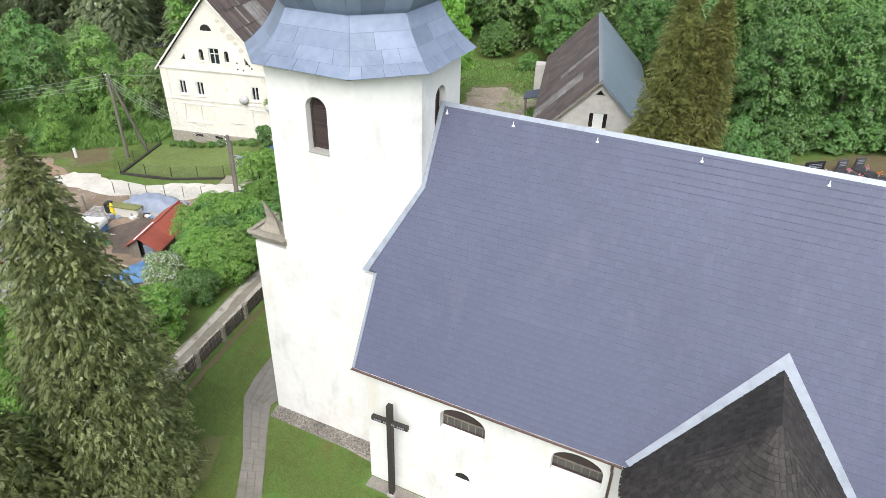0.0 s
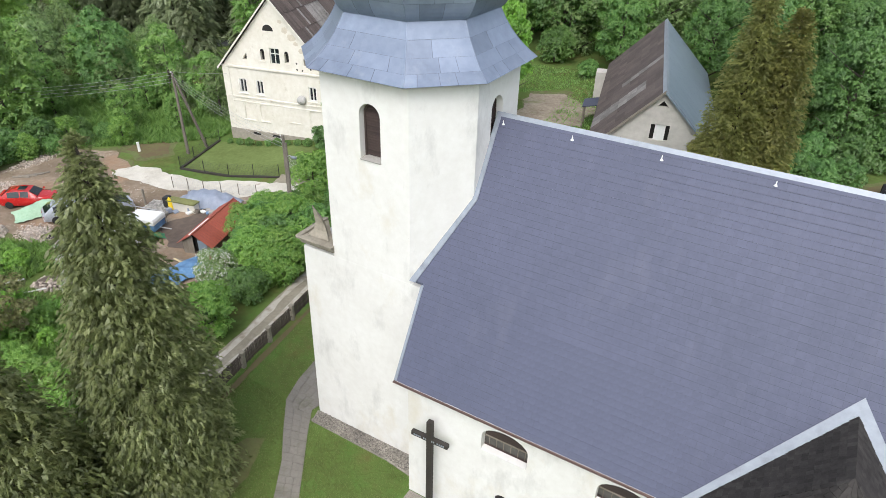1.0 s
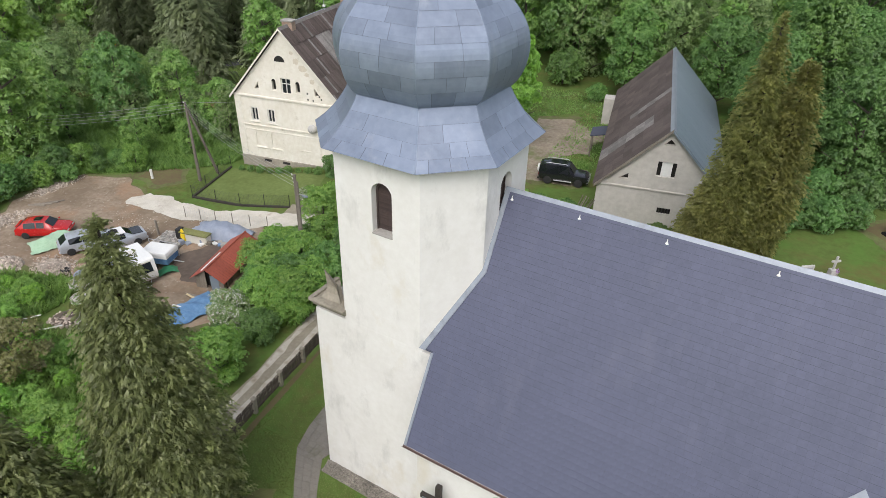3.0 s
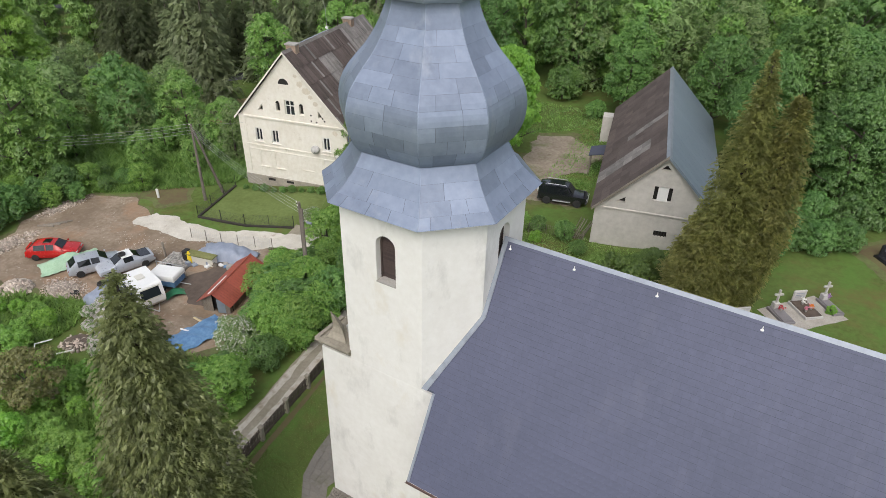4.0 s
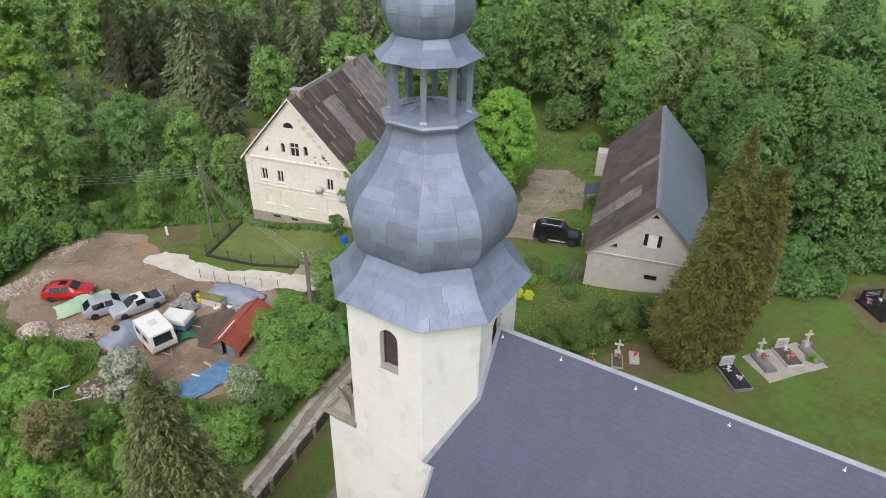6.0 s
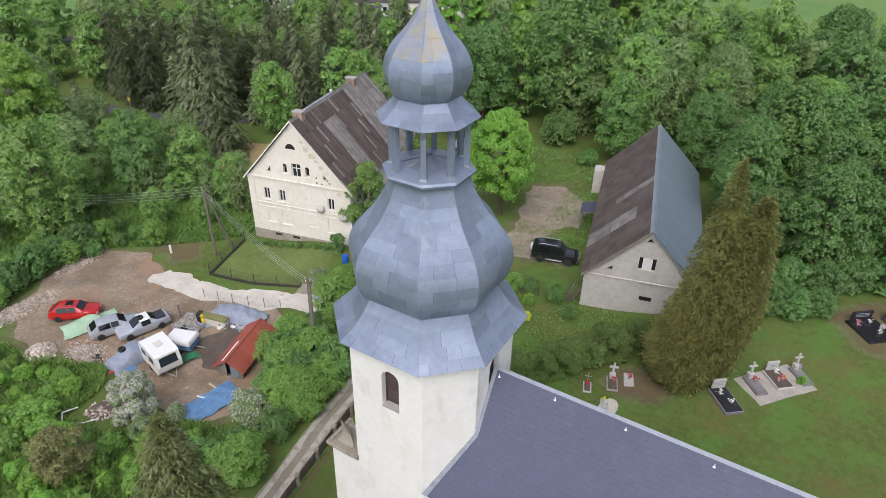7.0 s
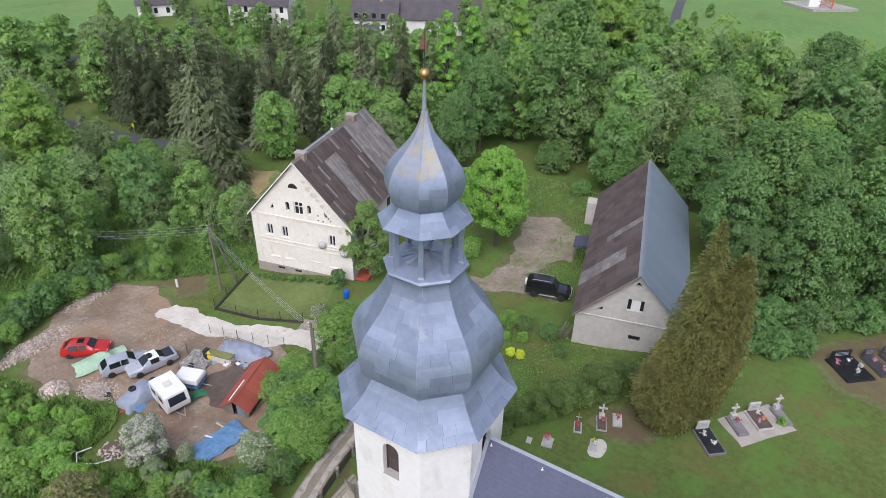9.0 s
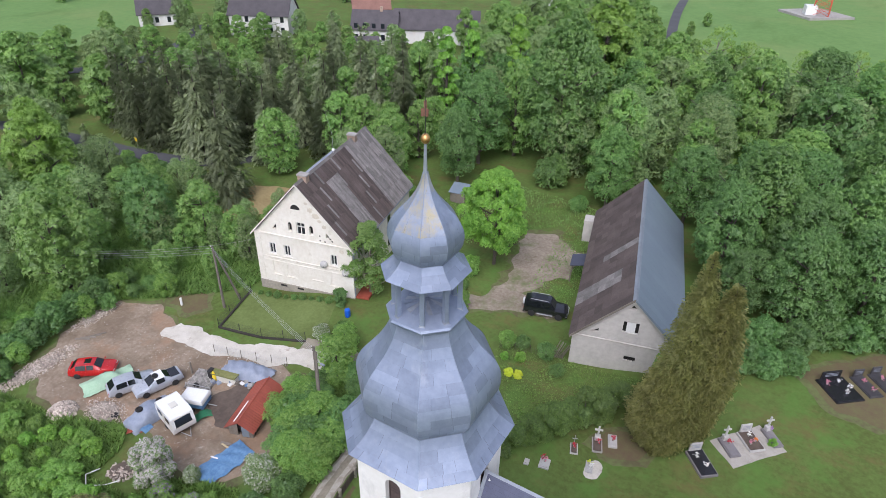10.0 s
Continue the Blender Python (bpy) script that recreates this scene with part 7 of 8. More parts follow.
def car_height(u, v):
    side = max(0.0, 1 - abs(v) ** 4)
    roof = 0.8 + 0.55 * math.exp(-((u + 0.05) / 0.42) ** 4)
    return side ** 0.5 * roof * max(0.0, 1 - abs(u) ** 10) ** 0.5 + 0.05


draped("covered_car", "car hidden beneath a grey-blue cover weighted with tyres", "car", (-30.3, 2.5), 86, 4.3, 2.0, car_height, TARP_GREY, 3)
tyre((-30.45, 1.7), 1.42, label="old black tyre on a car cover")
tyre((-30.2, 3.5), 1.15, label="old black tyre on a car cover")
draped("netting", "pale green netting spread over rubble", "netting", (-37.3, 3.2), 70, 4.5, 2.2, lambda u, v: 0.12 + 0.75 * max(0, math.cos(u * 1.9 + 0.3)) * (1 - v * v) + 0.16 * math.sin(7 * u + 3 * v) * (1 - abs(v)) + 0.08 * abs(math.sin(13 * u - 4 * v)), TARP_GREEN, 5)
draped("blue_tarpaulin", "crumpled blue tarpaulin beside the shed", "tarpaulin", (-20.6, 2.0), 80, 4.4, 2.2, lambda u, v: 0.16 + 0.22 * (1 - u * u) * (1 - v * v) + 0.09 * abs(math.sin(6 * u + 2 * v)) + 0.06 * abs(math.sin(11 * v - 5 * u)), TARP_BLUE, 8)
draped("grey_tarpaulin", "grey tarpaulin over a heap of goods", "tarpaulin", (-26.7, 10.6), 15, 5.0, 2.1, lambda u, v: 1.0 * (1 - v ** 4) * (1 - 0.7 * u * u) + 0.16 * abs(math.sin(7 * u + 2 * v)) + 0.10 * abs(math.sin(17 * u - 6 * v)), TARP_GREY, 11)
draped("red_cloth", "small red cloth on the ground by the caravan", "cloth", (-30.0, 0.6), 40, 1.3, 0.7, lambda u, v: 0.25 * (1 - u * u), RED_SHEET, 13, 14)
draped("blue_cloth", "small blue plastic sheet by the covered car", "tarpaulin", (-29.6, 1.2), 10, 1.2, 0.9, lambda u, v: 0.35 * (1 - u * u), TARP_BLUE, 14, 14)


def caravan():
    c = thing("caravan", "small white touring caravan with a grey window", "caravan", (-27.66, 3.18, ground(-27.66, 3.18)), -14)
    b = Build()
    side = [(-1.65, 0.42), (1.45, 0.42), (1.68, 0.72), (1.70, 1.15), (1.42, 2.08), (1.2, 2.18), (-1.35, 2.18), (-1.6, 2.05), (-1.72, 1.2)]
    b.loft([[(x, -0.98, z) for x, z in side], [(x, -1.02, z * 0.995) for x, z in side][0:0] or [(x, -0.98, z) for x, z in side], [(x, 0.98, z) for x, z in side]][0::2])
    part("body", b, WHITE_PAINT, c, smooth=False)
    for (x0, z0), (x1, z1), nm in (((1.66, 1.22), (1.46, 1.92), "front_window"),):
        g = Build()
        g.loft([[(x0 + d, -0.72, z0), (x0 + d, 0.72, z0), (x1 + d, 0.68, z1), (x1 + d, -0.68, z1)] for d in (0.0, 0.035)])
        w = part(nm, g, GLASS, c)
        f = Build()
        for y0, y1, za, zb in ((-0.80, 0.80, 1.14, 1.22), (-0.78, 0.78, 1.92, 2.0)):
            t = (za - 1.14) / 0.86
            f.soft(1.68 - 0.25 * t - 0.02, y0, za, 1.72 - 0.25 * t, y1, zb, 0.008)
        part("window_trim", f, CREAM_PAINT, w)
    for x0 in (-1.2, 0.2):
        g = Build()
        g.soft(x0, -1.0, 1.25, x0 + 0.8, -0.975, 1.75, 0.008)
        part("side_window", g, GLASS, c)
    d = Build()
    d.soft(-0.32, -1.0, 0.5, 0.12, -0.975, 1.95, 0.008)
    part("door", d, CREAM_PAINT, c)
    v = Build()
    v.soft(-0.4, -0.3, 2.17, 0.3, 0.3, 2.26, 0.03)
    part("roof_vent", v, CREAM_PAINT, c)
    for s in (-1, 1):
        wheel(c, -0.1, s * 0.92, 0.29, 0.16)
    h = Build()
    h.tube([(1.6, -0.4, 0.45), (2.6, 0, 0.48)], 0.04, 6)
    h.tube([(1.6, 0.4, 0.45), (2.6, 0, 0.48)], 0.04, 6)
    part("drawbar", h, GALV, c)


caravan()


def trailer():
    c = thing("box_trailer", "small trailer with a white lid over blue sheeting", "trailer", (-27.9, 5.45, ground(-27.9, 5.45)), 20)
    b = Build()
    b.soft(-1.1, -0.75, 0.45, 1.1, 0.75, 1.05, 0.04)
    part("body", b, TARP_BLUE, c)
    b = Build()
    b.loft([[(sx * 1.14 * k, sy * 0.8 * k, z) for sx, sy in ((-1, -1), (1, -1), (1, 1), (-1, 1))] for k, z in ((1, 1.0), (1, 1.25), (0.93, 1.42), (0.8, 1.46))])
    part("lid", b, WHITE_PAINT, c)
    for s in (-1, 1):
        wheel(c, 0, s * 0.82, 0.28, 0.15)
    b = Build()
    b.tube([(1.1, 0, 0.5), (2.0, 0, 0.45)], 0.04, 6)
    part("drawbar", b, GALV, c)


trailer()
draped("green_sheet", "crumpled dark green sheet beside the trailer", "tarpaulin", (-26.3, 4.9), 60, 1.5, 0.9, lambda u, v: 0.35 * (1 - u * u), mat("green_plastic", (0.02, 0.14, 0.06), (0.05, 0.24, 0.11), 0.5), 17, 14)

suv_st = [(-2.2, 0.82, 0.52, 1.00, 1.02, 0.74), (-2.15, 0.88, 0.44, 1.08, 1.62, 0.72), (-1.6, 0.90, 0.42, 1.08, 1.80, 0.70), (-0.4, 0.90, 0.42, 1.08, 1.84, 0.70), (0.45, 0.90, 0.42, 1.07, 1.78, 0.68),
          (0.98, 0.90, 0.42, 1.06, 1.12, 0.76), (1.95, 0.88, 0.44, 1.00, 1.04, 0.74), (2.2, 0.82, 0.52, 0.90, 0.92, 0.68)]
suv = car("offroad_car", "black off-road car with a spare wheel parked by the barn", (-5.95, 32.1), 15, 4.4, 1.84, suv_st, BLACK_PAINT, [(1, 2, "side"), (2, 3, "side"), (3, 4, "side"), (5, 4, "screen")], (-1.35, 1.4), 0.38)
b = Build()
b.lathe([(0.30, -0.1), (0.36, -0.06), (0.36, 0.06), (0.30, 0.1), (0.05, 0.12)], 18, m=pose(-2.32, 0.15, 1.05, 0, -90))
part("spare_wheel_cover", b, WHITE_PAINT, suv, "white spare wheel cover", smooth=True)
for s in (-1, 1):
    b = Build()
    b.tube([(-1.6, s * 0.62, 1.86), (-1.5, s * 0.62, 1.94), (0.2, s * 0.62, 1.93), (0.3, s * 0.62, 1.84)], 0.025, 6)
    part("roof_rail", b, GALV, suv)
    b = Build()
    b.soft(-0.8, s * 0.93 - 0.07, 0.42, 0.8, s * 0.93 + 0.07, 0.48, 0.015)
    part("running_board", b, GALV, suv)
b = Build()
b.soft(-1.2, -0.45, 1.86, 0.1, 0.45, 1.885, 0.008)
part("sunroof", b, GLASS_CAR, suv)
for s in (-1, 1):
    b = Build()
    b.tube([(2.28, s * 0.45, 0.5), (2.34, s * 0.45, 0.95), (2.30, 0, 0.98)], 0.035, 6)
    part("bull_bar", b, GALV, suv)

# ---- yard things ----
def shed():
    m = pose(-21.7, 4.9, ground(-22, 7) - 0.1, 0, 0, 17)
    s = thing("shed", "low plank shed with a red sheet roof", "shed")
    s.matrix_basis = m
    L, W, E, R = 5.4, 1.2, 1.05, 1.85
    for k in range(11):
        b = Build()
        x = -W + 0.1 + k * (2 * W - 0.2) / 11
        top = R - (R - E) * abs(x + 0.12) / W - 0.08
        b.soft(x, -0.02, 0, x + 0.24, 0.02, top, 0.006)
        if k not in (4, 5):
            part("plank", b, OLDWOOD, s)
    d = Build()
    d.soft(0.12, -0.055, 0, 0.78, -0.025, 1.25, 0.008)
    part("door", d, TIN_BLUE, s, "blue-grey sheet metal door")
    for side in (-1, 1):
        for k in range(19):
            b = Build()
            b.soft(side * W * 0.94 - 0.02, 0.03 + k * 0.28, 0, side * W * 0.94 + 0.02, 0.29 + k * 0.28, E, 0.005)
            part("plank", b, OLDWOOD, s)
    d = Build()
    d.poly((-W, 0.3, 0), (W, 0.3, 0), (W, 0.3, E), (0, 0.3, R - 0.1), (-W, 0.3, E))
    part("backing", d, INSIDE_SHADE, s)
    for side in (-1, 1):
        for k in range(6):
            v0, v1 = -0.3 + k * 0.96, -0.3 + (k + 1) * 0.96 - 0.015
            b = Build()
            n = 9
            lo, hi = [], []
            for i in range(n):
                v = v0 + (v1 - v0) * i / (n - 1)
                z = 0.02 * (i % 2)
                lo.append((side * (W + 0.2), v, E - 0.12 + z))
                hi.append((0, v, R + z))
            b.loft([lo, hi], caps=False, closed=False)
            b.loft([[(x, y, z - 0.02) for x, y, z in lo], [(x, y, z - 0.02) for x, y, z in hi]], caps=False, closed=False)
            part("roof_sheet", b, RED_SHEET, s)
    b = Build()
    b.soft(-0.62, 0.1, 1.49, -0.46, 2.6, 1.52, 0.005)
    part("pale_batten", b, WHITE_PAINT, s, "pale batten lying on the roof")
    b = Build()
    b.tube([(0, -0.3, R + 0.02), (0, 5.45, R + 0.02)], 0.06, 6)
    part("ridge_strip", b, RED_SHEET, s)


shed()


def plank(at, turn, L, w, material, label, lift=0.1):
    b = Build()
    b.soft(-L / 2, -w / 2, 0, L / 2, w / 2, 0.05, 0.006)
    solid("plank", b, material, label, "plank", at=pose(at[0], at[1], ground(*at) + lift, 2, 3, turn))


plank((-22.1, 3.6), 20, 1.0, 0.25, OLDWOOD, "short weathered plank beside the tarpaulin")
plank((-21.4, 1.9), 15, 0.9, 0.12, WHITE_PAINT, "short white board on the tarpaulin", 0.42)
plank((-21.6, 3.2), 0, 1.1, 0.14, mat("fresh_timber", (0.45, 0.36, 0.2), (0.6, 0.5, 0.3), 0.8), "pale fresh board on the tarpaulin", 0.40)
for k in range(4):
    b = Build()
    b.tube([(0, 0, 0.1), (1.5, 0, 0.1)], 0.09, 8)
    solid("log", b, OLDWOOD, "weathered log on the bare earth", "log", "logs at the yard edge", at=pose(-45.6 + 0.3 * k, 5.2 + 0.35 * k, ground(-45, 5.5), 0, 0, 30 + 9 * k))


def bench_goods():
    """The box and oddments under the grey sheet."""
    b = Build()
    b.soft(-1.25, -0.3, 0, 1.25, 0.3, 0.8, 0.03)
    c = thing("workbench", "white cabinet bench with dark top in the yard", "bench", (-28.0, 8.95, ground(-28, 8.95)), 13)
    part("cabinet", b, CREAM_PAINT, c)
    b = Build()
    b.soft(-1.3, -0.4, 0.8, 1.3, 0.4, 0.9, 0.01)
    part("top", b, mat("moss_stained_board", (0.10, 0.11, 0.03), (0.24, 0.24, 0.09), 0.8, grain=6), c)
    b = Build()
    b.soft(-1.7, -0.3, 0, -1.28, 0.3, 1.0, 0.02)
    part("side_cupboard", b, IRON, c)
    y = thing("yellow_jacket", "bright yellow waterproof sheet hanging on the bench", "cloth", (-28.9, 8.42, ground(-28.9, 8.4)), 13)
    b = Build()
    b.loft([[(0.22 * math.cos(a) * k, 0.1 * math.sin(a) * k, z) for a in np.linspace(0, 2 * math.pi, 9)[:-1]] for k, z in ((1.15, 0.15), (1, 0.6), (0.8, 1.0), (0.3, 1.2))])
    part("sheet", b, YELLOW, y)
    rnd = random.Random(6)
    for k in range(26):
        x, yy = -26.9 + rnd.uniform(-2.2, 3.2), 9.2 + rnd.uniform(-0.5, 0.5)
        yy += 0.35 * (x + 26.9)
        b = Build()
        sx, sy, sz = rnd.uniform(0.1, 0.3), rnd.uniform(0.1, 0.25), rnd.uniform(0.12, 0.4)
        b.soft(-sx, -sy, 0, sx, sy, sz, 0.03)
        solid("crate", b, rnd.choice([CONCRETE, IRON, TARP_GREY, FLOWER_RED, WHITE_PAINT, OLDWOOD, DARKWOOD, TARP_BLUE]), "odd box of goods heaped in the yard", "box", "heap of goods in the yard", at=pose(x, yy, ground(x, yy) + 0.05, rnd.uniform(-8, 8), rnd.uniform(-8, 8), rnd.uniform(0, 180)))


bench_goods()


def wire_fence(name, label, pts, h, post_mat, mesh_mat, every=2.0, bars=9, uprights=0.0, group=""):
    f = thing(name, label, "fence", group=group)
    for (xa, ya), (xb, yb) in zip(pts, pts[1:]):
        d = math.hypot(xb - xa, yb - ya)
        n = max(1, round(d / every))
        for k in range(n + 1):
            x, y = xa + (xb - xa) * k / n, ya + (yb - ya) * k / n
            b = Build()
            b.tube([(x, y, ground(x, y) - 0.2), (x, y, ground(x, y) + h + 0.05)], 0.03, 6)
            part("post", b, post_mat, f)
        for k in range(bars):
            b = Build()
            z = 0.08 + (h - 0.1) * k / (bars - 1)
            b.tube([(xa + (xb - xa) * s / 8, ya + (yb - ya) * s / 8, ground(xa + (xb - xa) * s / 8, ya + (yb - ya) * s / 8) + z) for s in range(9)], 0.004, 4)
            part("wire", b, mesh_mat, f)
        if uprights:
            b = Build()
            m = int(d / uprights)
            for k in range(m):
                x, y = xa + (xb - xa) * k / m, ya + (yb - ya) * k / m
                b.tube([(x, y, ground(x, y) + 0.06), (x, y, ground(x, y) + h)], 0.004 if mesh_mat is IRON else 0.008, 3)
            tagged(part("mesh_infill", b, mesh_mat, f), kind="stuff")
    return f


wire_fence("garden_fence", "dark wire mesh fence round the house lawn", [(-36.6, 20.6), (-34.7, 14.2), (-29.6, 15.2), (-25.0, 16.7)], 1.2, IRON, IRON, 2.2, 12, 0.14)
b = Build()
for (xa, ya), (xb, yb) in (((-36.6, 20.6), (-34.7, 14.2)), ((-34.7, 14.2), (-29.6, 15.2)), ((-29.6, 15.2), (-25.0, 16.7))):
    d = Vector((xb - xa, yb - ya)).normalized() * 0.12
    b.loft([[(x + d.y * s, y - d.x * s, ground(x, y) + h) for s, h in ((-1, -0.2), (1, -0.2), (1, 0.13), (-1, 0.13))] for x, y in ((xa, ya), (xb, yb))])
solid("fence_plinth", b, DARKWOOD, "low dark plinth beneath the lawn fence", "wall")
wire_fence("yard_fence", "low wire fence at the yard's edge", [(-32.0, 11.2), (-29.0, 11.9), (-24.2, 13.2)], 1.1, OLDWOOD, GALV, 1.6, 7, 0.2)
wire_fence("vegetable_fence", "low grey picket wire fence by the garden", [(-7.4, 24.6), (-4.6, 25.3), (-1.6, 26.0)], 0.9, OLDWOOD, OLDWOOD, 1.3, 4, 0.16)


def lattice_gate():
    g = thing("lattice_gate", "pale tubular gate leaning beside the pallets", "gate", (-30.0, 6.15, ground(-30.0, 6.15)), 15)
    for pts in ([(0, 0, 0.1), (0, 0, 1.2)], [(2.6, 0, 0.1), (2.6, 0, 1.2)], [(0, 0, 1.2), (2.6, 0, 1.2)], [(0, 0, 0.15), (2.6, 0, 0.15)], [(0, 0, 0.65), (2.6, 0, 0.65)]):
        b = Build()
        b.tube(pts, 0.03, 6)
        part("tube", b, GALV, g)
    b = Build()
    b.soft(-0.08, -0.08, -0.2, 0.08, 0.08, 1.5, 0.02, pose(-31.4 + 30.4, 2.2, 0))
    part("post", b, OLDWOOD, g)


lattice_gate()


def rubble(name, label, at, r, h, n, seed, material, size=(0.08, 0.28)):
    rnd = random.Random(seed)
    b = Build()
    for k in range(n):
        a, q = rnd.uniform(0, 6.28), rnd.uniform(0, 1) ** 0.6
        x, y = at[0] + r[0] * q * math.cos(a), at[1] + r[1] * q * math.sin(a)
        s = rnd.uniform(*size)
        z = ground(x, y) + h * (1 - q * q) + s * 0.1
        m = pose(x, y, z, rnd.uniform(0, 360), rnd.uniform(0, 360), rnd.uniform(0, 360))
        b.soft(-s, -s * 0.7, -s * 0.5, s, s * 0.7, s * 0.5, s * 0.22, m)
    core = [(at[0] + r[0] * 0.9 * math.cos(a), at[1] + r[1] * 0.9 * math.sin(a)) for a in np.linspace(0, 2 * math.pi, 13)[:-1]]
    b.loft([[(x, y, ground(x, y) - 0.1) for x, y in core], [(at[0] + (x - at[0]) * 0.5, at[1] + (y - at[1]) * 0.5, ground(*at) + h * 0.7) for x, y in core], [(at[0] + (x - at[0]) * 0.1, at[1] + (y - at[1]) * 0.1, ground(*at) + h * 0.95) for x, y in core]])
    me = bpy.data.meshes.new(name)
    me.from_pydata([tuple(p) for p in b.v], [], b.f)
    me.materials.append(material)
    tagged(new(name, me), label, "rubble", kind="stuff")


BROKEN = mat("broken_brick_and_stone", (0.26, 0.20, 0.16), (0.56, 0.50, 0.43), 0.95, grain=5, stains=1.4, random_value=0.4, island=True)
rubble("rubble_heap", "heap of broken brick and stone in the weeds", (-37.3, -1.3), (1.3, 1.2), 0.6, 500, 1, BROKEN, (0.05, 0.18))
rubble("rubble_bank", "bank of rubble along the yard edge", (-44.6, 0.8), (1.3, 4.2), 0.2, 900, 2, BROKEN, (0.03, 0.11))
rubble("rubble_spread", "loose stones scattered over bare earth", (-35.2, 8.4), (3.2, 1.4), 0.0, 420, 3, BROKEN, (0.02, 0.07))
rubble("rubble_edge", "stones along the top of the bare yard", (-47.3, 8.6), (1.0, 3.2), 0.12, 600, 4, BROKEN, (0.02, 0.09))
rubble("clay_heap", "low heap of reddish excavated clay", (-34.2, 0.7), (2.4, 1.5), 0.25, 500, 5, BROKEN, (0.02, 0.08))
rubble("gravel_stones", "loose limestone lumps along the gravel", (-31, 12.0), (7.0, 1.1), 0.02, 600, 7, GRAVEL, (0.02, 0.08))
rubble("pit_stones", "stones round a small dug pit", (-27.0, -2.8), (1.2, 1.0), 0.1, 160, 6, BROKEN, (0.05, 0.16))
# The pit's mouth is a flat dark disc above the ground.
pit = Build()
pit.lathe([(0.9, 0.16), (0.85, 0.17), (0.4, 0.17), (0.05, 0.175)], 16, (-27.0, -2.8, ground(-27, -2.8)))
solid("pit_mouth", pit, MUD, "flat dark disc as the mouth of a dug pit", "pit", kind="structure")
for k, pts in enumerate(([(-28.4, -3.6), (-28.7, -4.6), (-27.8, -5.2), (-26.6, -4.4), (-25.9, -3.6)], [(-28.6, 0.1), (-27.2, -0.4), (-26.0, -0.6)])):
    b = Build()
    b.tube([(x, y, ground(x, y) + 0.35 + 0.1 * math.sin(i * 2)) for i, (x, y) in enumerate(pts)], 0.045, 7)
    solid("plastic_pipe", b, WHITE_PAINT, "white plastic pipe lying in the weeds", "pipe", smooth=True)
b = Build()
b.tube([(-41.1, 14.75, ground(-41.1, 14.75) - 0.2), (-41.1, 14.75, ground(-41.1, 14.75) + 0.95)], 0.13, 12)
solid("white_marker_post", b, WHITE_PAINT, "short white plastic marker post in the grass", "post", smooth=True)
soft_patch("clay_ground", [(-42.5, 14.2), (-39.5, 14.2), (-38.2, 16), (-40, 17.5), (-43, 17)], EARTH_TURF, 0.045, "bare reddish soil at the thicket's edge", rag=0.5)
blob_patch("dry_field", [(-60, 31), (-50, 31), (-45, 38), (-47, 42.5), (-55, 39.5)], mat("dry_stubble", (0.22, 0.16, 0.07), (0.34, 0.27, 0.13), 0.95, grain=3, stains=0.4, bump=0.4), 0.05, "dry yellowish grass between trees and road", rag=0.8, step=1.0)

# ---- poles and wires ----
def utility_pole(at, strut, h, label, lamp=False):
    x, y = at
    g = ground(x, y)
    p = thing("utility_pole", label, "pole", (x, y, g))
    b = Build()
    b.tube([(0, 0, -0.5), (0, 0, h)], [0.16, 0.10], 10)
    part("pole_shaft", b, POLEWOOD, p, smooth=True)
    b = Build()
    b.tube([(strut[0] - x, strut[1] - y, -0.4), (0.1, 0.06, h * 0.93)], [0.15, 0.10], 10)
    part("strut", b, POLEWOOD, p, smooth=True)
    for k in range(4):
        b = Build()
        z = h - 0.12 - 0.32 * k
        b.tube([(-0.02, 0, z - 0.1), (-0.22, 0.05 * k, z - 0.08), (-0.22, 0.05 * k, z + 0.06)], 0.018, 5)
        arm = part("bracket", b, IRON, p)
        b = Build()
        b.lathe([(0.02, 0), (0.05, 0.02), (0.04, 0.06), (0.05, 0.09), (0.015, 0.13)], 8, (-0.22, 0.05 * k, z + 0.02))
        part("insulator", b, WHITE_PAINT, arm, smooth=True)
    if lamp:
        b = Build()
        b.tube([(0, 0, h - 1.6), (0.5, -0.1, h - 1.3), (0.75, -0.15, h - 1.28)], 0.03, 6)
        arm = part("lamp_arm", b, GALV, p)
        b = Build()
        b.soft(0.7, -0.25, h - 1.40, 1.15, -0.06, h - 1.25, 0.04)
        part("lamp_head", b, ZINC_PALE, arm, "grey street lamp head")
    return Vector((x - 0.22, y, g + h))


p1 = utility_pole((-36.83, 16.88), (-36.5, 19.0), 7.8, "weathered double wooden power pole by the lawn")
p2 = utility_pole((-17.06, 9.79), (-16.2, 8.9), 7.5, "weathered double wooden power pole with a street lamp", True)


def wires(a, c, n, sag, label):
    for k in range(n):
        b = Build()
        off = Vector((0, 0.05 * k, -0.32 * k))
        b.tube([a.lerp(c, t / 16) + off + Vector((0, 0, -sag * 4 * (t / 16) * (1 - t / 16))) for t in range(17)], 0.011, 4)
        solid("power_line", b, GALV, label, "wire", "overhead wires")


wires(p1, p2, 4, 0.5, "thin grey overhead power wire between poles")
wires(p1, Vector((-95.2, -4, 3.4)), 4, 3.0, "thin grey overhead power wire over the thicket")
wires(p1, Vector((-35.6, 22.5, 4.6)), 1, 0.1, "thin service wire to the house")
p3 = utility_pole((-95, -4), (-94.2, -2.4), 5.2, "wooden power pole among the trees")

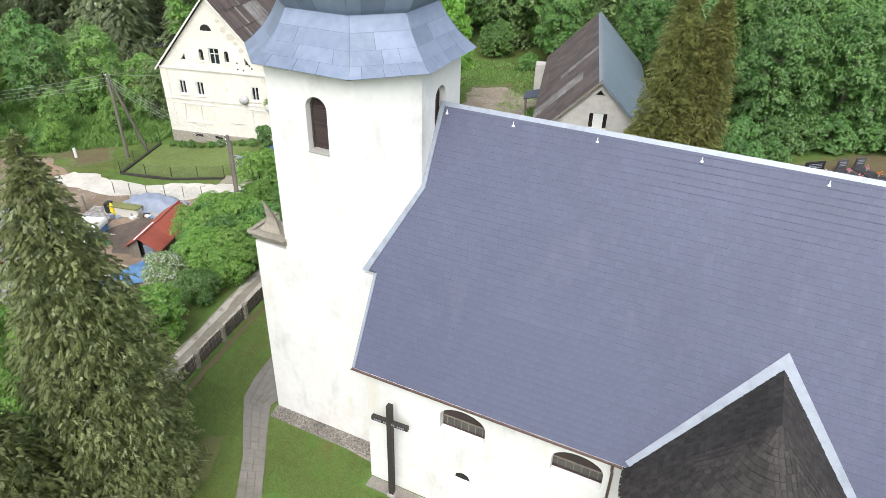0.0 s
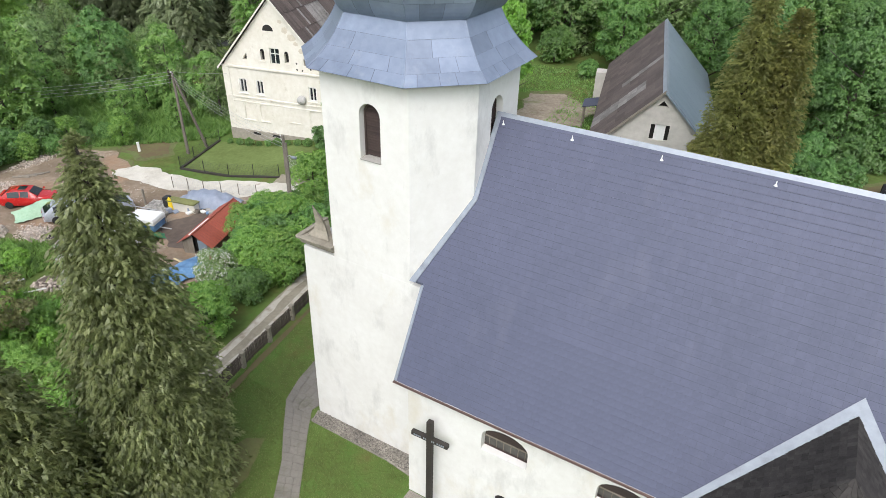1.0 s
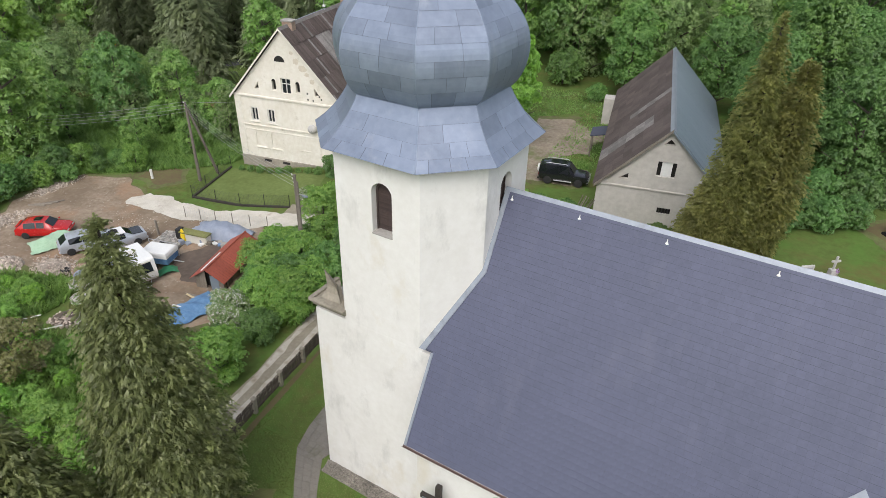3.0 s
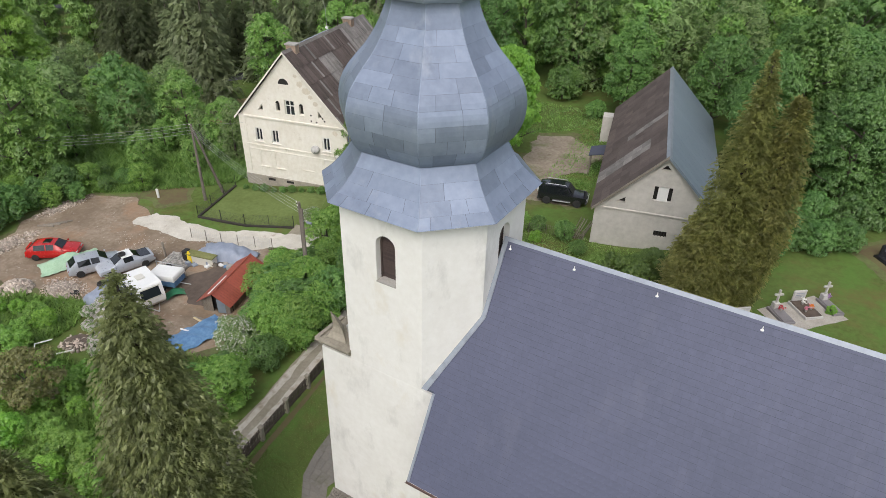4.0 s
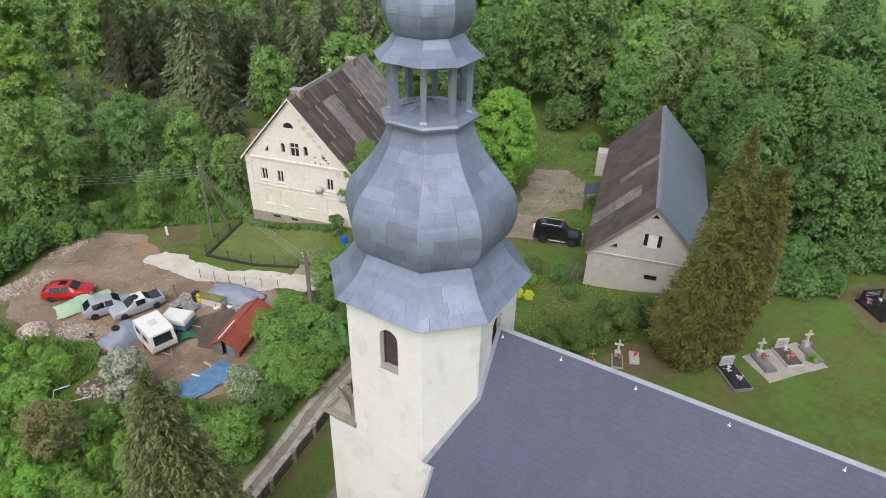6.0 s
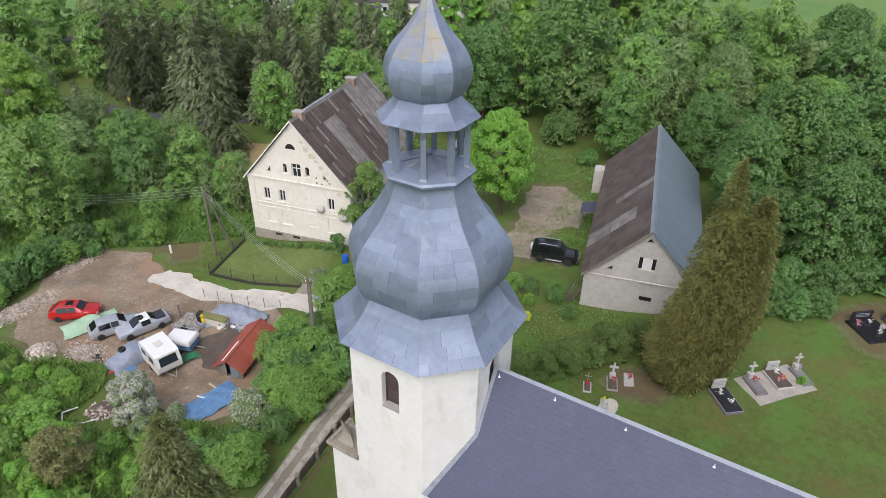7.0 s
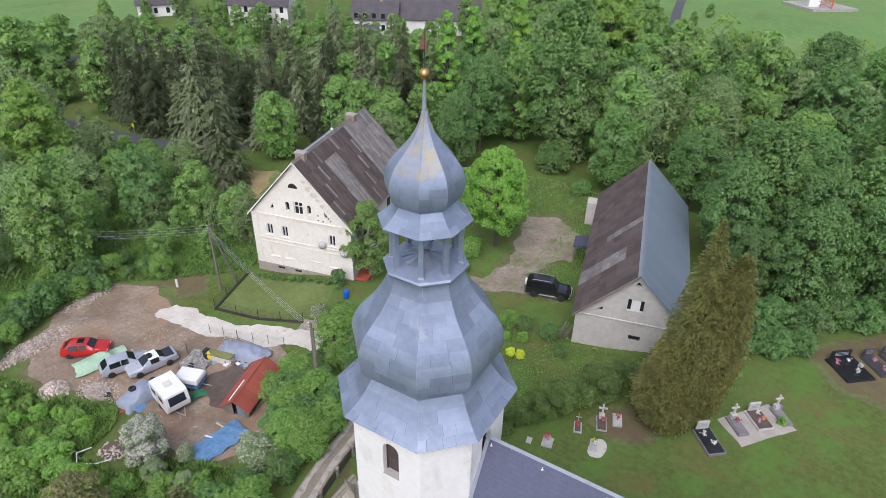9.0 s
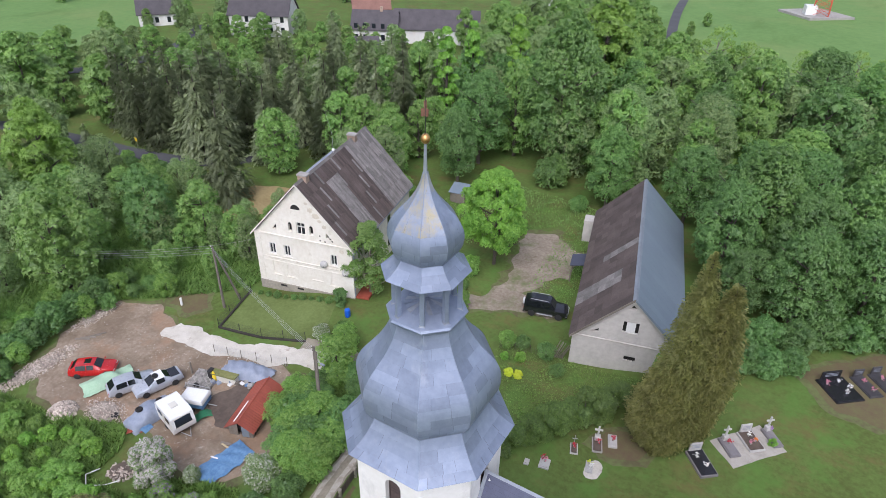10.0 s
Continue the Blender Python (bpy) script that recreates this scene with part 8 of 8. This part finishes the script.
# ---- house details ----
def house_details():
    FRAME = mat("white_window_frame", (0.6, 0.59, 0.55), (0.75, 0.74, 0.71), 0.6)
    for c in (-3.75, -1.95, 3.6):
        b = Build()
        b.poly((c - 0.42, 0.2, 2.95), (c + 0.42, 0.2, 2.95), (c + 0.42, 0.2, 4.35), (c - 0.42, 0.2, 4.35))
        w = part("window", b, GLASS, hh, "white-framed casement window")
        for x0, x1, z0, z1 in ((c - 0.42, c - 0.30, 2.95, 4.35), (c + 0.30, c + 0.42, 2.95, 4.35), (c - 0.30, c + 0.30, 4.23, 4.35), (c - 0.30, c + 0.30, 2.95, 3.07), (c - 0.04, c + 0.04, 3.07, 4.23)):
            f = Build()
            f.soft(x0, 0.05, z0, x1, 0.19, z1, 0.008)
            part("frame_bar", f, FRAME, w)
        f = Build()
        f.soft(c - 0.55, -0.09, 2.85, c + 0.55, 0.05, 2.94, 0.01)
        part("sill", f, PLASTER_OLD, w)
    for c in (-3.45, -1.75, 3.55):
        b = Build()
        b.poly((c - 0.47, 0.07, 0.35), (c + 0.47, 0.07, 0.35), (c + 0.47, 0.07, 1.95), (c - 0.47, 0.07, 1.95))
        part("blind_window", b, PLASTER_OLD, hh, "walled-up window with plastered panel")
        f = Build()
        f.soft(c - 0.6, -0.10, 0.24, c + 0.6, 0.05, 0.33, 0.01)
        part("sill", f, PLASTER_OLD, hh)
    b = Build()
    b.soft(-1.1 + 1.9, -0.08, 0.55, 2.1, 0.05, 0.63, 0.01)
    part("sill", b, PLASTER_OLD, hh)
    for z, d, hgt in ((2.45, 0.07, 0.16), (5.35, 0.12, 0.2), (2.05, 0.04, 0.08)):
        b = Build()
        b.soft(-5.8, -d, z, 5.8, 0.02, z + hgt, 0.02)
        part("string_course", b, PLASTER_OLD, hh, "moulded plaster string course")
    b = Build()
    b.soft(-5.84, -0.07, -2.6, 5.84, 0.02, -0.75, 0.02)
    part("plinth", b, PLINTH, hh, "damp grey stone plinth")
    for c in (-2.9, -0.8, 3.6):
        b = Build()
        b.soft(c - 0.4, -0.078, -1.15, c + 0.4, -0.06, -0.9, 0.004)
        part("cellar_window", b, INSIDE_SHADE, hh)
    for s in (-1, 1):
        b = Build()
        b.soft(s * 5.45 - 0.35, -0.045, -0.74, s * 5.45 + 0.35, 0.02, 5.34, 0.01)
        part("corner_strip", b, PLASTER_OLD, hh)
        v = Build()
        for d0, d1 in ((-0.36, -0.25),):
            v.loft([[(s * 6.1, d0, 5.10), (s * 6.1, d1, 5.10), (s * 6.1, d1, 5.30), (s * 6.1, d0, 5.30)], [(0, d0, 11.88), (0, d1, 11.88), (0, d1, 12.04), (0, d0, 12.04)]])
        part("verge_board", v, PLASTER_OLD, hh, "pale painted verge board")
    # half-round attic light and casement
    b = Build()
    # Flat dark shape on the wall face paints the opening's shade.
    b.poly(*[(-0.4 + 0.55 * math.cos(a), -0.004, 9.0 + 0.55 * math.sin(a)) for a in np.linspace(0, math.pi, 13)])
    part("lunette", b, INSIDE_SHADE, hh, "half-round attic opening, its shade a flat dark sheet")
    b = Build()
    b.poly((-0.5, 0.2, 6.1), (0.5, 0.2, 6.1), (0.5, 0.2, 7.5), (-0.5, 0.2, 7.5))
    w = part("attic_window", b, GLASS, hh)
    for x0, x1, z0, z1 in ((-0.5, -0.43, 6.1, 7.5), (0.43, 0.5, 6.1, 7.5), (-0.43, 0.43, 7.43, 7.5), (-0.035, 0.035, 6.1, 7.43), (-0.43, 0.43, 6.95, 7.02)):
        f = Build()
        f.soft(x0, 0.12, z0, x1, 0.19, z1, 0.006)
        part("frame_bar", f, FRAME, w)
    for c in (-1.25, 1.25):
        b = Build()
        # The niche's shade, as a dark shape on the wall face.
        b.poly(*[(c + 0.21 * math.cos(a), -0.004, 7.1 + 0.24 * math.sin(a)) for a in np.linspace(0, math.pi, 11)])
        part("niche_head", b, INSIDE_SHADE, hh, "round head of a small attic niche, painted as shade")
        b = Build()
        b.soft(c - 0.3, -0.07, 6.16, c + 0.3, 0.02, 6.26, 0.01)
        part("sill", b, PLASTER_OLD, hh)
    for k, (x, z) in enumerate(((2.2, 6.35), (2.75, 5.75), (3.6, 5.95), (2.2, 5.8), (3.4, 6.2))):
        # Dark discs paint the shade of small holes.
        b = Build()
        b.lathe([(0.10, -0.02), (0.09, 0.0), (0.01, 0.0)], 8, m=pose(x, -0.006, z, 90))
        part("plaster_hole", b, INSIDE_SHADE, hh)
    # bare patches where plaster fell
    BARE = mat("bared_render", (0.46, 0.41, 0.33), (0.66, 0.60, 0.49), 0.95, grain=6)
    rnd = random.Random(8)
    for x, z, r in ((1.3, 9.2, 0.42), (1.9, 8.6, 0.5), (2.3, 8.1, 0.3), (2.8, 7.5, 0.32), (0.9, 9.9, 0.25), (4.6, 4.9, 0.35)):
        b = Build()
        b.poly(*[(x + r * (0.6 + 0.4 * rnd.random()) * math.cos(a), -0.005, z + r * 0.8 * (0.6 + 0.4 * rnd.random()) * math.sin(a)) for a in np.linspace(0, 2 * math.pi, 26)[:-1]])
        part("bare_patch", b, BARE, hh, "grey patch where the plaster has fallen")
    for x, z, r in ((2.55, 3.1, 0.42), (5.1, 2.6, 0.45)):
        b = Build()
        b.lathe([(0.02, 0.10), (r * 0.6, 0.04), (r, -0.06), (r * 0.98, -0.07), (r * 0.6, 0.02), (0.02, 0.08)], 20, m=pose(x, -0.35, z, 70, 0, 25))
        d = part("satellite_dish", b, STONE_PALE, hh, "pale grey satellite dish", smooth="all")
        b = Build()
        b.tube([(x, 0, z - 0.2), (x, -0.3, z - 0.15), (x + 0.1, -0.75, z - 0.1)], 0.02, 5)
        part("dish_arm", b, IRON, d)
    for v, hgt, w in ((1.6, 0.45, 0.5), (13.2, 0.5, 0.5)):
        c = Build()
        c.soft(-w, v - 0.35, 11.2, w, v + 0.35, 11.95 + hgt, 0.02)
        ch = part("chimney", c, BRICK_OLD, hh, "crumbling brick chimney")
        c = Build()
        c.soft(-w - 0.08, v - 0.43, 11.95 + hgt - 0.12, w + 0.08, v + 0.43, 11.95 + hgt + 0.03, 0.02)
        part("chimney_cap", c, CONCRETE, ch)
    r = Build()
    r.loft([[(-0.22, v, 11.86), (0, v, 12.12), (0.22, v, 11.86)] for v in (-0.3, 16.9)])
    part("ridge_tiles", r, ETERNIT_PALE, hh)
    f = Build()
    f.soft(-0.5, 3.0, 11.62, -0.02, 9.4, 11.70, 0.01, pose(0, 0, 0.28))
    part("ridge_sheet", f, ZINC_PALE, hh, "pale metal sheet along the ridge")
    a = Build()
    a.tube([(0.05, 8.3, 12.0), (0.05, 8.3, 14.2), (-0.6, 8.3, 16.8)], [0.03, 0.02, 0.01], 5)
    ant = part("aerial", a, GALV, hh, "thin bent radio aerial")
    a = Build()
    a.lathe([(0.02, 0), (0.16, 0.05), (0.16, 0.2), (0.02, 0.25)], 8, (0.05, 8.3, 12.3))
    part("aerial_box", a, WHITE_PAINT, ant)
    g = Build()
    g.tube([(6.12, -0.2, 5.08), (6.12, 16.9, 5.08)], 0.08, 8)
    part("gutter", g, ZINC, hh)
    g = Build()
    g.tube([(5.9, 0.15, 5.0), (5.85, 0.1, -0.8)], 0.05, 8)
    part("downpipe", g, ZINC, hh)
    for v in (3.0, 6.0, 9.5):
        for z in (0.4, 3.0):
            b = Build()
            b.soft(5.74, v, z, 5.77, v + 0.9, z + 1.4, 0.006)
            part("window", b, GLASS, hh)
    d = Build()
    d.soft(5.74, 1.3, -0.9, 5.78, 2.2, 1.1, 0.006)
    part("door", d, WHITE_PAINT, hh, "white house door")


house_details()
b = Build()
b.loft([[(-24.75, 24.6, -0.7), (-23.4, 25.0, -0.7), (-24.6, 29.6, -0.6), (-26.0, 29.2, -0.6)], [(-24.75, 24.6, -0.45), (-23.4, 25.0, -0.45), (-24.6, 29.6, -0.35), (-26.0, 29.2, -0.35)]])
solid("porch_floor", b, RED_SHEET, "low red-painted porch floor beside the house", "porch", kind="structure")
b = Build()
b.lathe([(0.28, 0), (0.3, 0.05), (0.31, 0.45), (0.29, 0.85), (0.26, 0.9), (0.05, 0.91)], 14, (-23.7, 21.8, ground(-23.7, 21.8)))
solid("water_barrel", b, BLUE_PLASTIC, "bright blue plastic barrel by the shrubs", "barrel", smooth=True)
for k in range(9):
    x = -35.3 + k * 1.05
    y = 21.3 + (x + 35.3) * 0.228 - 0.55
    put(bush_b, x, y, 0.20 + 0.05 * (k % 3), 40 * k)

# ---- barn details ----
def barn_details():
    b = Build()
    b.soft(-0.28, 0.1, 5.05, 0.48, 0.16, 6.25, 0.01)
    part("white_shutter", b, WHITE_PAINT, bb, "white board in the loft opening")
    for z in (3.82,):
        c = Build()
        c.soft(-4.8, -0.09, z, 4.8, 0.02, z + 0.14, 0.02)
        part("string_course", c, PLASTER_GREY, bb)
    for k in range(4):
        c = Build()
        c.soft(0.14 + 0.22 * k, 0.05, 2.01, 0.20 + 0.22 * k, 0.12, 2.49, 0.006)
        part("grille_bar", c, IRON, bb)
    c = Build()
    c.poly((-0.05, 0.2, 1.95), (1.05, 0.2, 1.95), (1.05, 0.2, 2.55), (-0.05, 0.2, 2.55))
    part("window", c, INSIDE_SHADE, bb)
    c = Build()
    c.poly((-0.6, 0.27, 5.0), (0.8, 0.27, 5.0), (0.8, 0.27, 6.3), (-0.6, 0.27, 6.3))
    part("loft_opening", c, INSIDE_SHADE, bb)
    c = Build()
    c.loft([[(-0.22, v, 8.70), (0, v, 8.95), (0.22, v, 8.72)] for v in (-0.3, 24.5)])
    part("ridge_capping", c, ZINC_PALE, bb)
    for s, m in ((-1, OLDWOOD), (1, TIN_BLUE)):
        v = Build()
        v.loft([[(s * 4.97, -0.33, 3.62), (s * 4.97, -0.25, 3.62), (s * 4.97, -0.25, 3.86), (s * 4.97, -0.33, 3.86)], [(0, -0.33, 8.66), (0, -0.25, 8.66), (0, -0.25, 8.92), (0, -0.33, 8.92)]])
        part("verge_board", v, m, bb)
    a = Build()
    a.loft([[(-6.6, 13.5, 2.35), (-4.75, 13.5, 2.75), (-4.75, 15.9, 2.75), (-6.6, 15.9, 2.35)], [(-6.6, 13.5, 2.45), (-4.75, 13.5, 2.85), (-4.75, 15.9, 2.85), (-6.6, 15.9, 2.45)]])
    aw = part("awning", a, SLATE_BED, bb, "small dark lean-to roof over the barn door")
    for v in (13.7, 15.7):
        p = Build()
        p.soft(-6.5, v - 0.06, -0.5, -6.38, v + 0.06, 2.4, 0.01)
        part("awning_post", p, OLDWOOD, aw)
    e = Build()
    e.soft(-6.2, 22.6, -0.5, -4.76, 24.2, 3.3, 0.03)
    part("side_shed", e, PLASTER_GREY, bb, "small grey outbuilding against the barn")


barn_details()
rnd = random.Random(12)
for k in range(7):
    b = Build()
    b.tube([(0, 0, 0), (0.3, 0.1, 2.0)], [0.05, 0.03], 6)
    solid("leaning_pole", b, OLDWOOD, "weathered pole leaning at the barn corner", "pole", "poles leaning on the barn", at=pose(-1.75 - 0.14 * k, 26.1 - 0.05 * k, ground(-1.8, 26), 8, 14 + rnd.uniform(-5, 5), 10 * k))
b = Build()
b.loft([[(-27.9, 49.2, 0.9), (-25.4, 49.6, 0.9), (-25.8, 51.8, 1.5), (-28.2, 51.4, 1.5)], [(-27.9, 49.2, 0.98), (-25.4, 49.6, 0.98), (-25.8, 51.8, 1.58), (-28.2, 51.4, 1.58)]])
hut = thing("garden_hut", "small garden hut with a pale blue roof", "hut")
part("roof", b, TIN_BLUE, hut)
b = Build()
b.soft(-27.8, 49.5, -1, -25.6, 51.4, 1.0, 0.02)
part("wall", b, OLDWOOD, hut)

# ---- far farms ----
def farm(at, turn, half, L, eave, ridge, label, wall=None, roof=None, rows=2, cols=5, dark=False):
    x, y = at
    f = thing("farmhouse", label, "house", (x, y, ground(x, y)), turn)
    b = Build()
    b.box(-half, 0, -1, half, L, eave)
    for v in (0, L):
        b.poly((-half, v, eave), (half, v, eave), (0, v, ridge - 0.1))
    part("wall", b, wall or PLASTER, f)
    for s in (-1, 1):
        b = Build()
        b.loft([[(s * (half + 0.4), -0.4, eave - 0.3), (0, -0.4, ridge), (0, L + 0.4, ridge), (s * (half + 0.4), L + 0.4, eave - 0.3)], [(s * (half + 0.4), -0.4, eave - 0.15), (0, -0.4, ridge + 0.15), (0, L + 0.4, ridge + 0.15), (s * (half + 0.4), L + 0.4, eave - 0.15)]])
        part("roof", b, roof or ROOF_FAR, f)
    if not dark:
        for r in range(rows):
            for c in range(cols):
                for s in (-1, 1):
                    b = Build()
                    v = L * (c + 0.5) / cols
                    b.box(s * half - 0.03, v - 0.45, 0.9 + 2.6 * r, s * half + 0.03, v + 0.45, 2.3 + 2.6 * r)
                    part("window", b, GLASS, f)
            for c in (-0.5, 0.5):
                b = Build()
                b.box(c * half - 0.45, -0.03, 0.9 + 2.6 * r, c * half + 0.45, 0.03, 2.3 + 2.6 * r)
                part("window", b, GLASS, f)
        b = Build()
        b.soft(-0.4, L * 0.6, ridge - 0.6, 0.4, L * 0.6 + 0.7, ridge + 0.9, 0.03)
        part("chimney", b, BRICK_OLD, f)


farm((-123, 101), -62, 5.0, 15, 5.2, 9.8, "white two-storey farmhouse with a dark hipped roof")
farm((-93, 112), -62, 4.0, 11, 3.6, 7.2, "white low farmhouse with a dark roof")
farm((-85, 118.5), -62, 4.0, 21, 3.6, 7.4, "long white and brown farm building with a dark roof", dark=True)
farm((-84, 101), -50, 2.4, 5, 2.2, 4.2, "small dark wooden farm shed", DARKWOOD, ROOF_FAR, dark=True)
farm((-138, 112), -50, 3.6, 9, 3.6, 7.5, "distant brick outbuilding with a red roof", BRICK_OLD, ROOF_RED, dark=True)
farm((-150, 92), -40, 3.6, 9, 3.2, 6.5, "distant house with a dark roof", PLASTER, ROOF_FAR, 1, 3)
farm((-106, 128), -50, 4.0, 10, 4.0, 8.2, "distant barn with a dark red roof", DARKWOOD, ROOF_RED, dark=True)
farm((-64, 172), -30, 3.4, 8, 4.0, 6.5, "distant pale house among trees", PLASTER, ROOF_FAR, 1, 3)
ribbon("far_lane", [(-24, 150), (-30.5, 182), (-34.6, 209), (-40, 250)], 2.6, ASPHALT, 0.4, "narrow grey lane climbing between fields", rag=0.02, step=4)


def mast():
    b = Build()
    b.loft([[(x, y, ground(4, 205) + z) for x, y in ((-6.5, 208), (3, 199), (14, 208), (4, 217))] for z in (-0.3, 0.9)])
    solid("mast_pad", b, CONCRETE, "grey concrete pad in the meadow", "pad", kind="structure")
    m = thing("lattice_mast", "red lattice mast foot on a concrete pad", "mast", (5, 206, ground(4, 205) + 0.9))
    for sx, sy in ((-1, -1), (1, -1), (1, 1), (-1, 1)):
        b = Build()
        b.tube([(sx * 2.2, sy * 2.2, 0), (sx * 1.6, sy * 1.6, 14)], 0.16, 6)
        part("mast_leg", b, RED_LATTICE, m)
    for k in range(7):
        w0, w1 = 2.2 - 0.6 * k / 7, 2.2 - 0.6 * (k + 1) / 7
        for (ax, ay), (cx, cy) in (((-1, -1), (1, -1)), ((1, -1), (1, 1)), ((1, 1), (-1, 1)), ((-1, 1), (-1, -1))):
            b = Build()
            b.tube([(ax * w0, ay * w0, 2 * k), (cx * w1, cy * w1, 2 * k + 2)], 0.07, 5)
            b.tube([(cx * w0, cy * w0, 2 * k), (ax * w1, ay * w1, 2 * k + 2)], 0.07, 5)
            part("brace", b, RED_LATTICE, m)
    b = Build()
    b.soft(-4.6, -1.5, 0, -1.6, 1.5, 2.6, 0.05, pose(0, 0, 0, 0, 0, 20))
    part("equipment_cabin", b, WHITE_PAINT, m, "white equipment cabin")


mast()

# yellow road sign by the spruces
s = thing("road_sign", "small yellow road sign on a grey post", "sign", (-80.5, 38.9, ground(-80.5, 38.9)))
b = Build()
b.tube([(0, 0, -0.2), (0, 0, 2.2)], 0.04, 6)
part("post", b, GALV, s)
b = Build()
b.soft(-0.28, -0.07, 1.5, 0.28, -0.04, 2.1, 0.01)
part("panel", b, YELLOW, s)

# ---- paving ----
def paving():
    """Old slabs of the path round the tower."""
    edges = [((-1.75, -9.6), (-0.75, -9.3)), ((-1.6, -8.6), (-0.65, -8.1)), ((-2.9, -6.6), (-1.9, -6.3)), ((-4.1, -5.2), (-2.9, -4.9)), ((-5.3, -3.7), (-3.75, -3.6)), ((-5.75, -2.3), (-3.5, -2.5)), ((-6.0, -0.8), (-3.5, -0.8)), ((-6.0, 1.5), (-3.5, 1.5)), ((-5.8, 4), (-3.5, 4))]
    bed = Build()
    bed.loft([[(a[0], a[1], ground(*a) + 0.012), (c[0], c[1], ground(*c) + 0.012)] for a, c in edges], caps=False, closed=False)
    path = solid("path", bed, mat("path_joint_soil", (0.125, 0.113, 0.092), (0.185, 0.17, 0.142), 0.95, grain=8), "worn grey paved path round the tower foot", "path", kind="structure")
    rnd = random.Random(2)
    for (a0, c0), (a1, c1) in zip(edges, edges[1:]):
        a0, c0, a1, c1 = (Vector(v) for v in (a0, c0, a1, c1))
        n = max(1, round((a1 - a0).length / 0.42))
        for i in range(n):
            l0, l1 = a0.lerp(a1, i / n), a0.lerp(a1, (i + 1) / n)
            r0, r1 = c0.lerp(c1, i / n), c0.lerp(c1, (i + 1) / n)
            m = max(2, round((r0 - l0).length / 0.42))
            for k in range(m):
                o = 0.004
                u0, u1 = k / m + o, (k + 1) / m - o
                q = [l0.lerp(r0, u0), l0.lerp(r0, u1), l1.lerp(r1, u1), l1.lerp(r1, u0)]
                z = 0.03 + rnd.uniform(0, 0.008)
                mid = sum(q, Vector((0, 0))) / 4
                b = Build()
                b.loft([[(p.x, p.y, ground(p.x, p.y) - 0.03) for p in q], [(p.x, p.y, ground(p.x, p.y) + z) for p in q], [(mid.x + (p.x - mid.x) * 0.97, mid.y + (p.y - mid.y) * 0.97, ground(p.x, p.y) + z + 0.008) for p in q]])
                part("paving_slab", b, PAVING, path)


paving()


def pavers():
    """Stacked stone setts in the yard."""
    x0, y0 = -30.6, 6.3
    bed = Build()
    bed.box(-0.05, -0.05, 0, 2.5, 2.6, 0.05)
    y = solid("sett_stack", bed, MUD, "field of grey stone setts laid out in the yard", "paving", at=pose(x0, y0, ground(x0, y0) + 0.08, 0, 0, 18))
    rnd = random.Random(7)
    for i in range(10):
        for j in range(10):
            b = Build()
            b.soft(0.02 + i * 0.245, 0.02 + j * 0.255, 0.03, 0.21 + i * 0.245, 0.22 + j * 0.255, 0.24 + rnd.uniform(-0.02, 0.05), 0.02)
            part("sett", b, CONCRETE_VAR, y)


CONCRETE_VAR = mat("grey_setts", (0.20, 0.19, 0.17), (0.42, 0.40, 0.37), 0.92, grain=9, random_value=0.3)
pavers()


def grass_tufts():
    """Short grass and weeds over the churchyard lawn."""
    rng = np.random.default_rng(77)
    n = 60000
    x = rng.uniform(-8.2, 11, n)
    y = rng.uniform(-11, -3.6, n)
    x2, y2 = rng.uniform(-9, -3.5, n // 4), rng.uniform(-4, 8, n // 4)
    x, y = np.concatenate([x, x2]), np.concatenate([y, y2])
    keep = ~((y > -5.6) & (x > 2.6)) & ~((y > -4.25) & (x > -3.6) & (x < 2.7))
    left = np.interp(y, [-9.6, -8.6, -6.6, -5.2, -3.7, -2.3, -0.8, 8], [-1.75, -1.6, -2.9, -4.1, -5.3, -5.75, -6, -6])
    right = np.interp(y, [-9.6, -8.6, -6.6, -5.2, -3.7, -2.3, -0.8, 8], [-0.75, -0.65, -1.9, -2.9, -3.75, -3.5, -3.4, -3.4])
    keep &= ~((x > left) & (x < right))
    x, y = x[keep], y[keep]
    num, den = np.zeros_like(x), np.zeros_like(x)
    for a, b, h in GROUND:
        k = ((x - a) ** 2 + (y - b) ** 2 + 12.0) ** -1.6
        num += k * h
        den += k
    z = num / den
    a = rng.uniform(0, 6.28, len(x))
    h = rng.uniform(0.025, 0.06, len(x))
    w = rng.uniform(0.012, 0.03, len(x))
    p = np.stack([x, y, z], 1)
    s = np.stack([np.cos(a) * w, np.sin(a) * w, 0 * a], 1)
    t = np.stack([np.sin(a) * h * 0.6, np.cos(a) * h * 0.6, h], 1)
    v = np.stack([p - s, p + s, p + t], 1).reshape(-1, 3)
    me = leaf_mesh("grass", [(v, np.arange(len(v)).reshape(-1, 3))], [BLADES])
    tagged(new("grass", me), "short green churchyard grass", "grass", kind="stuff")


grass_tufts()
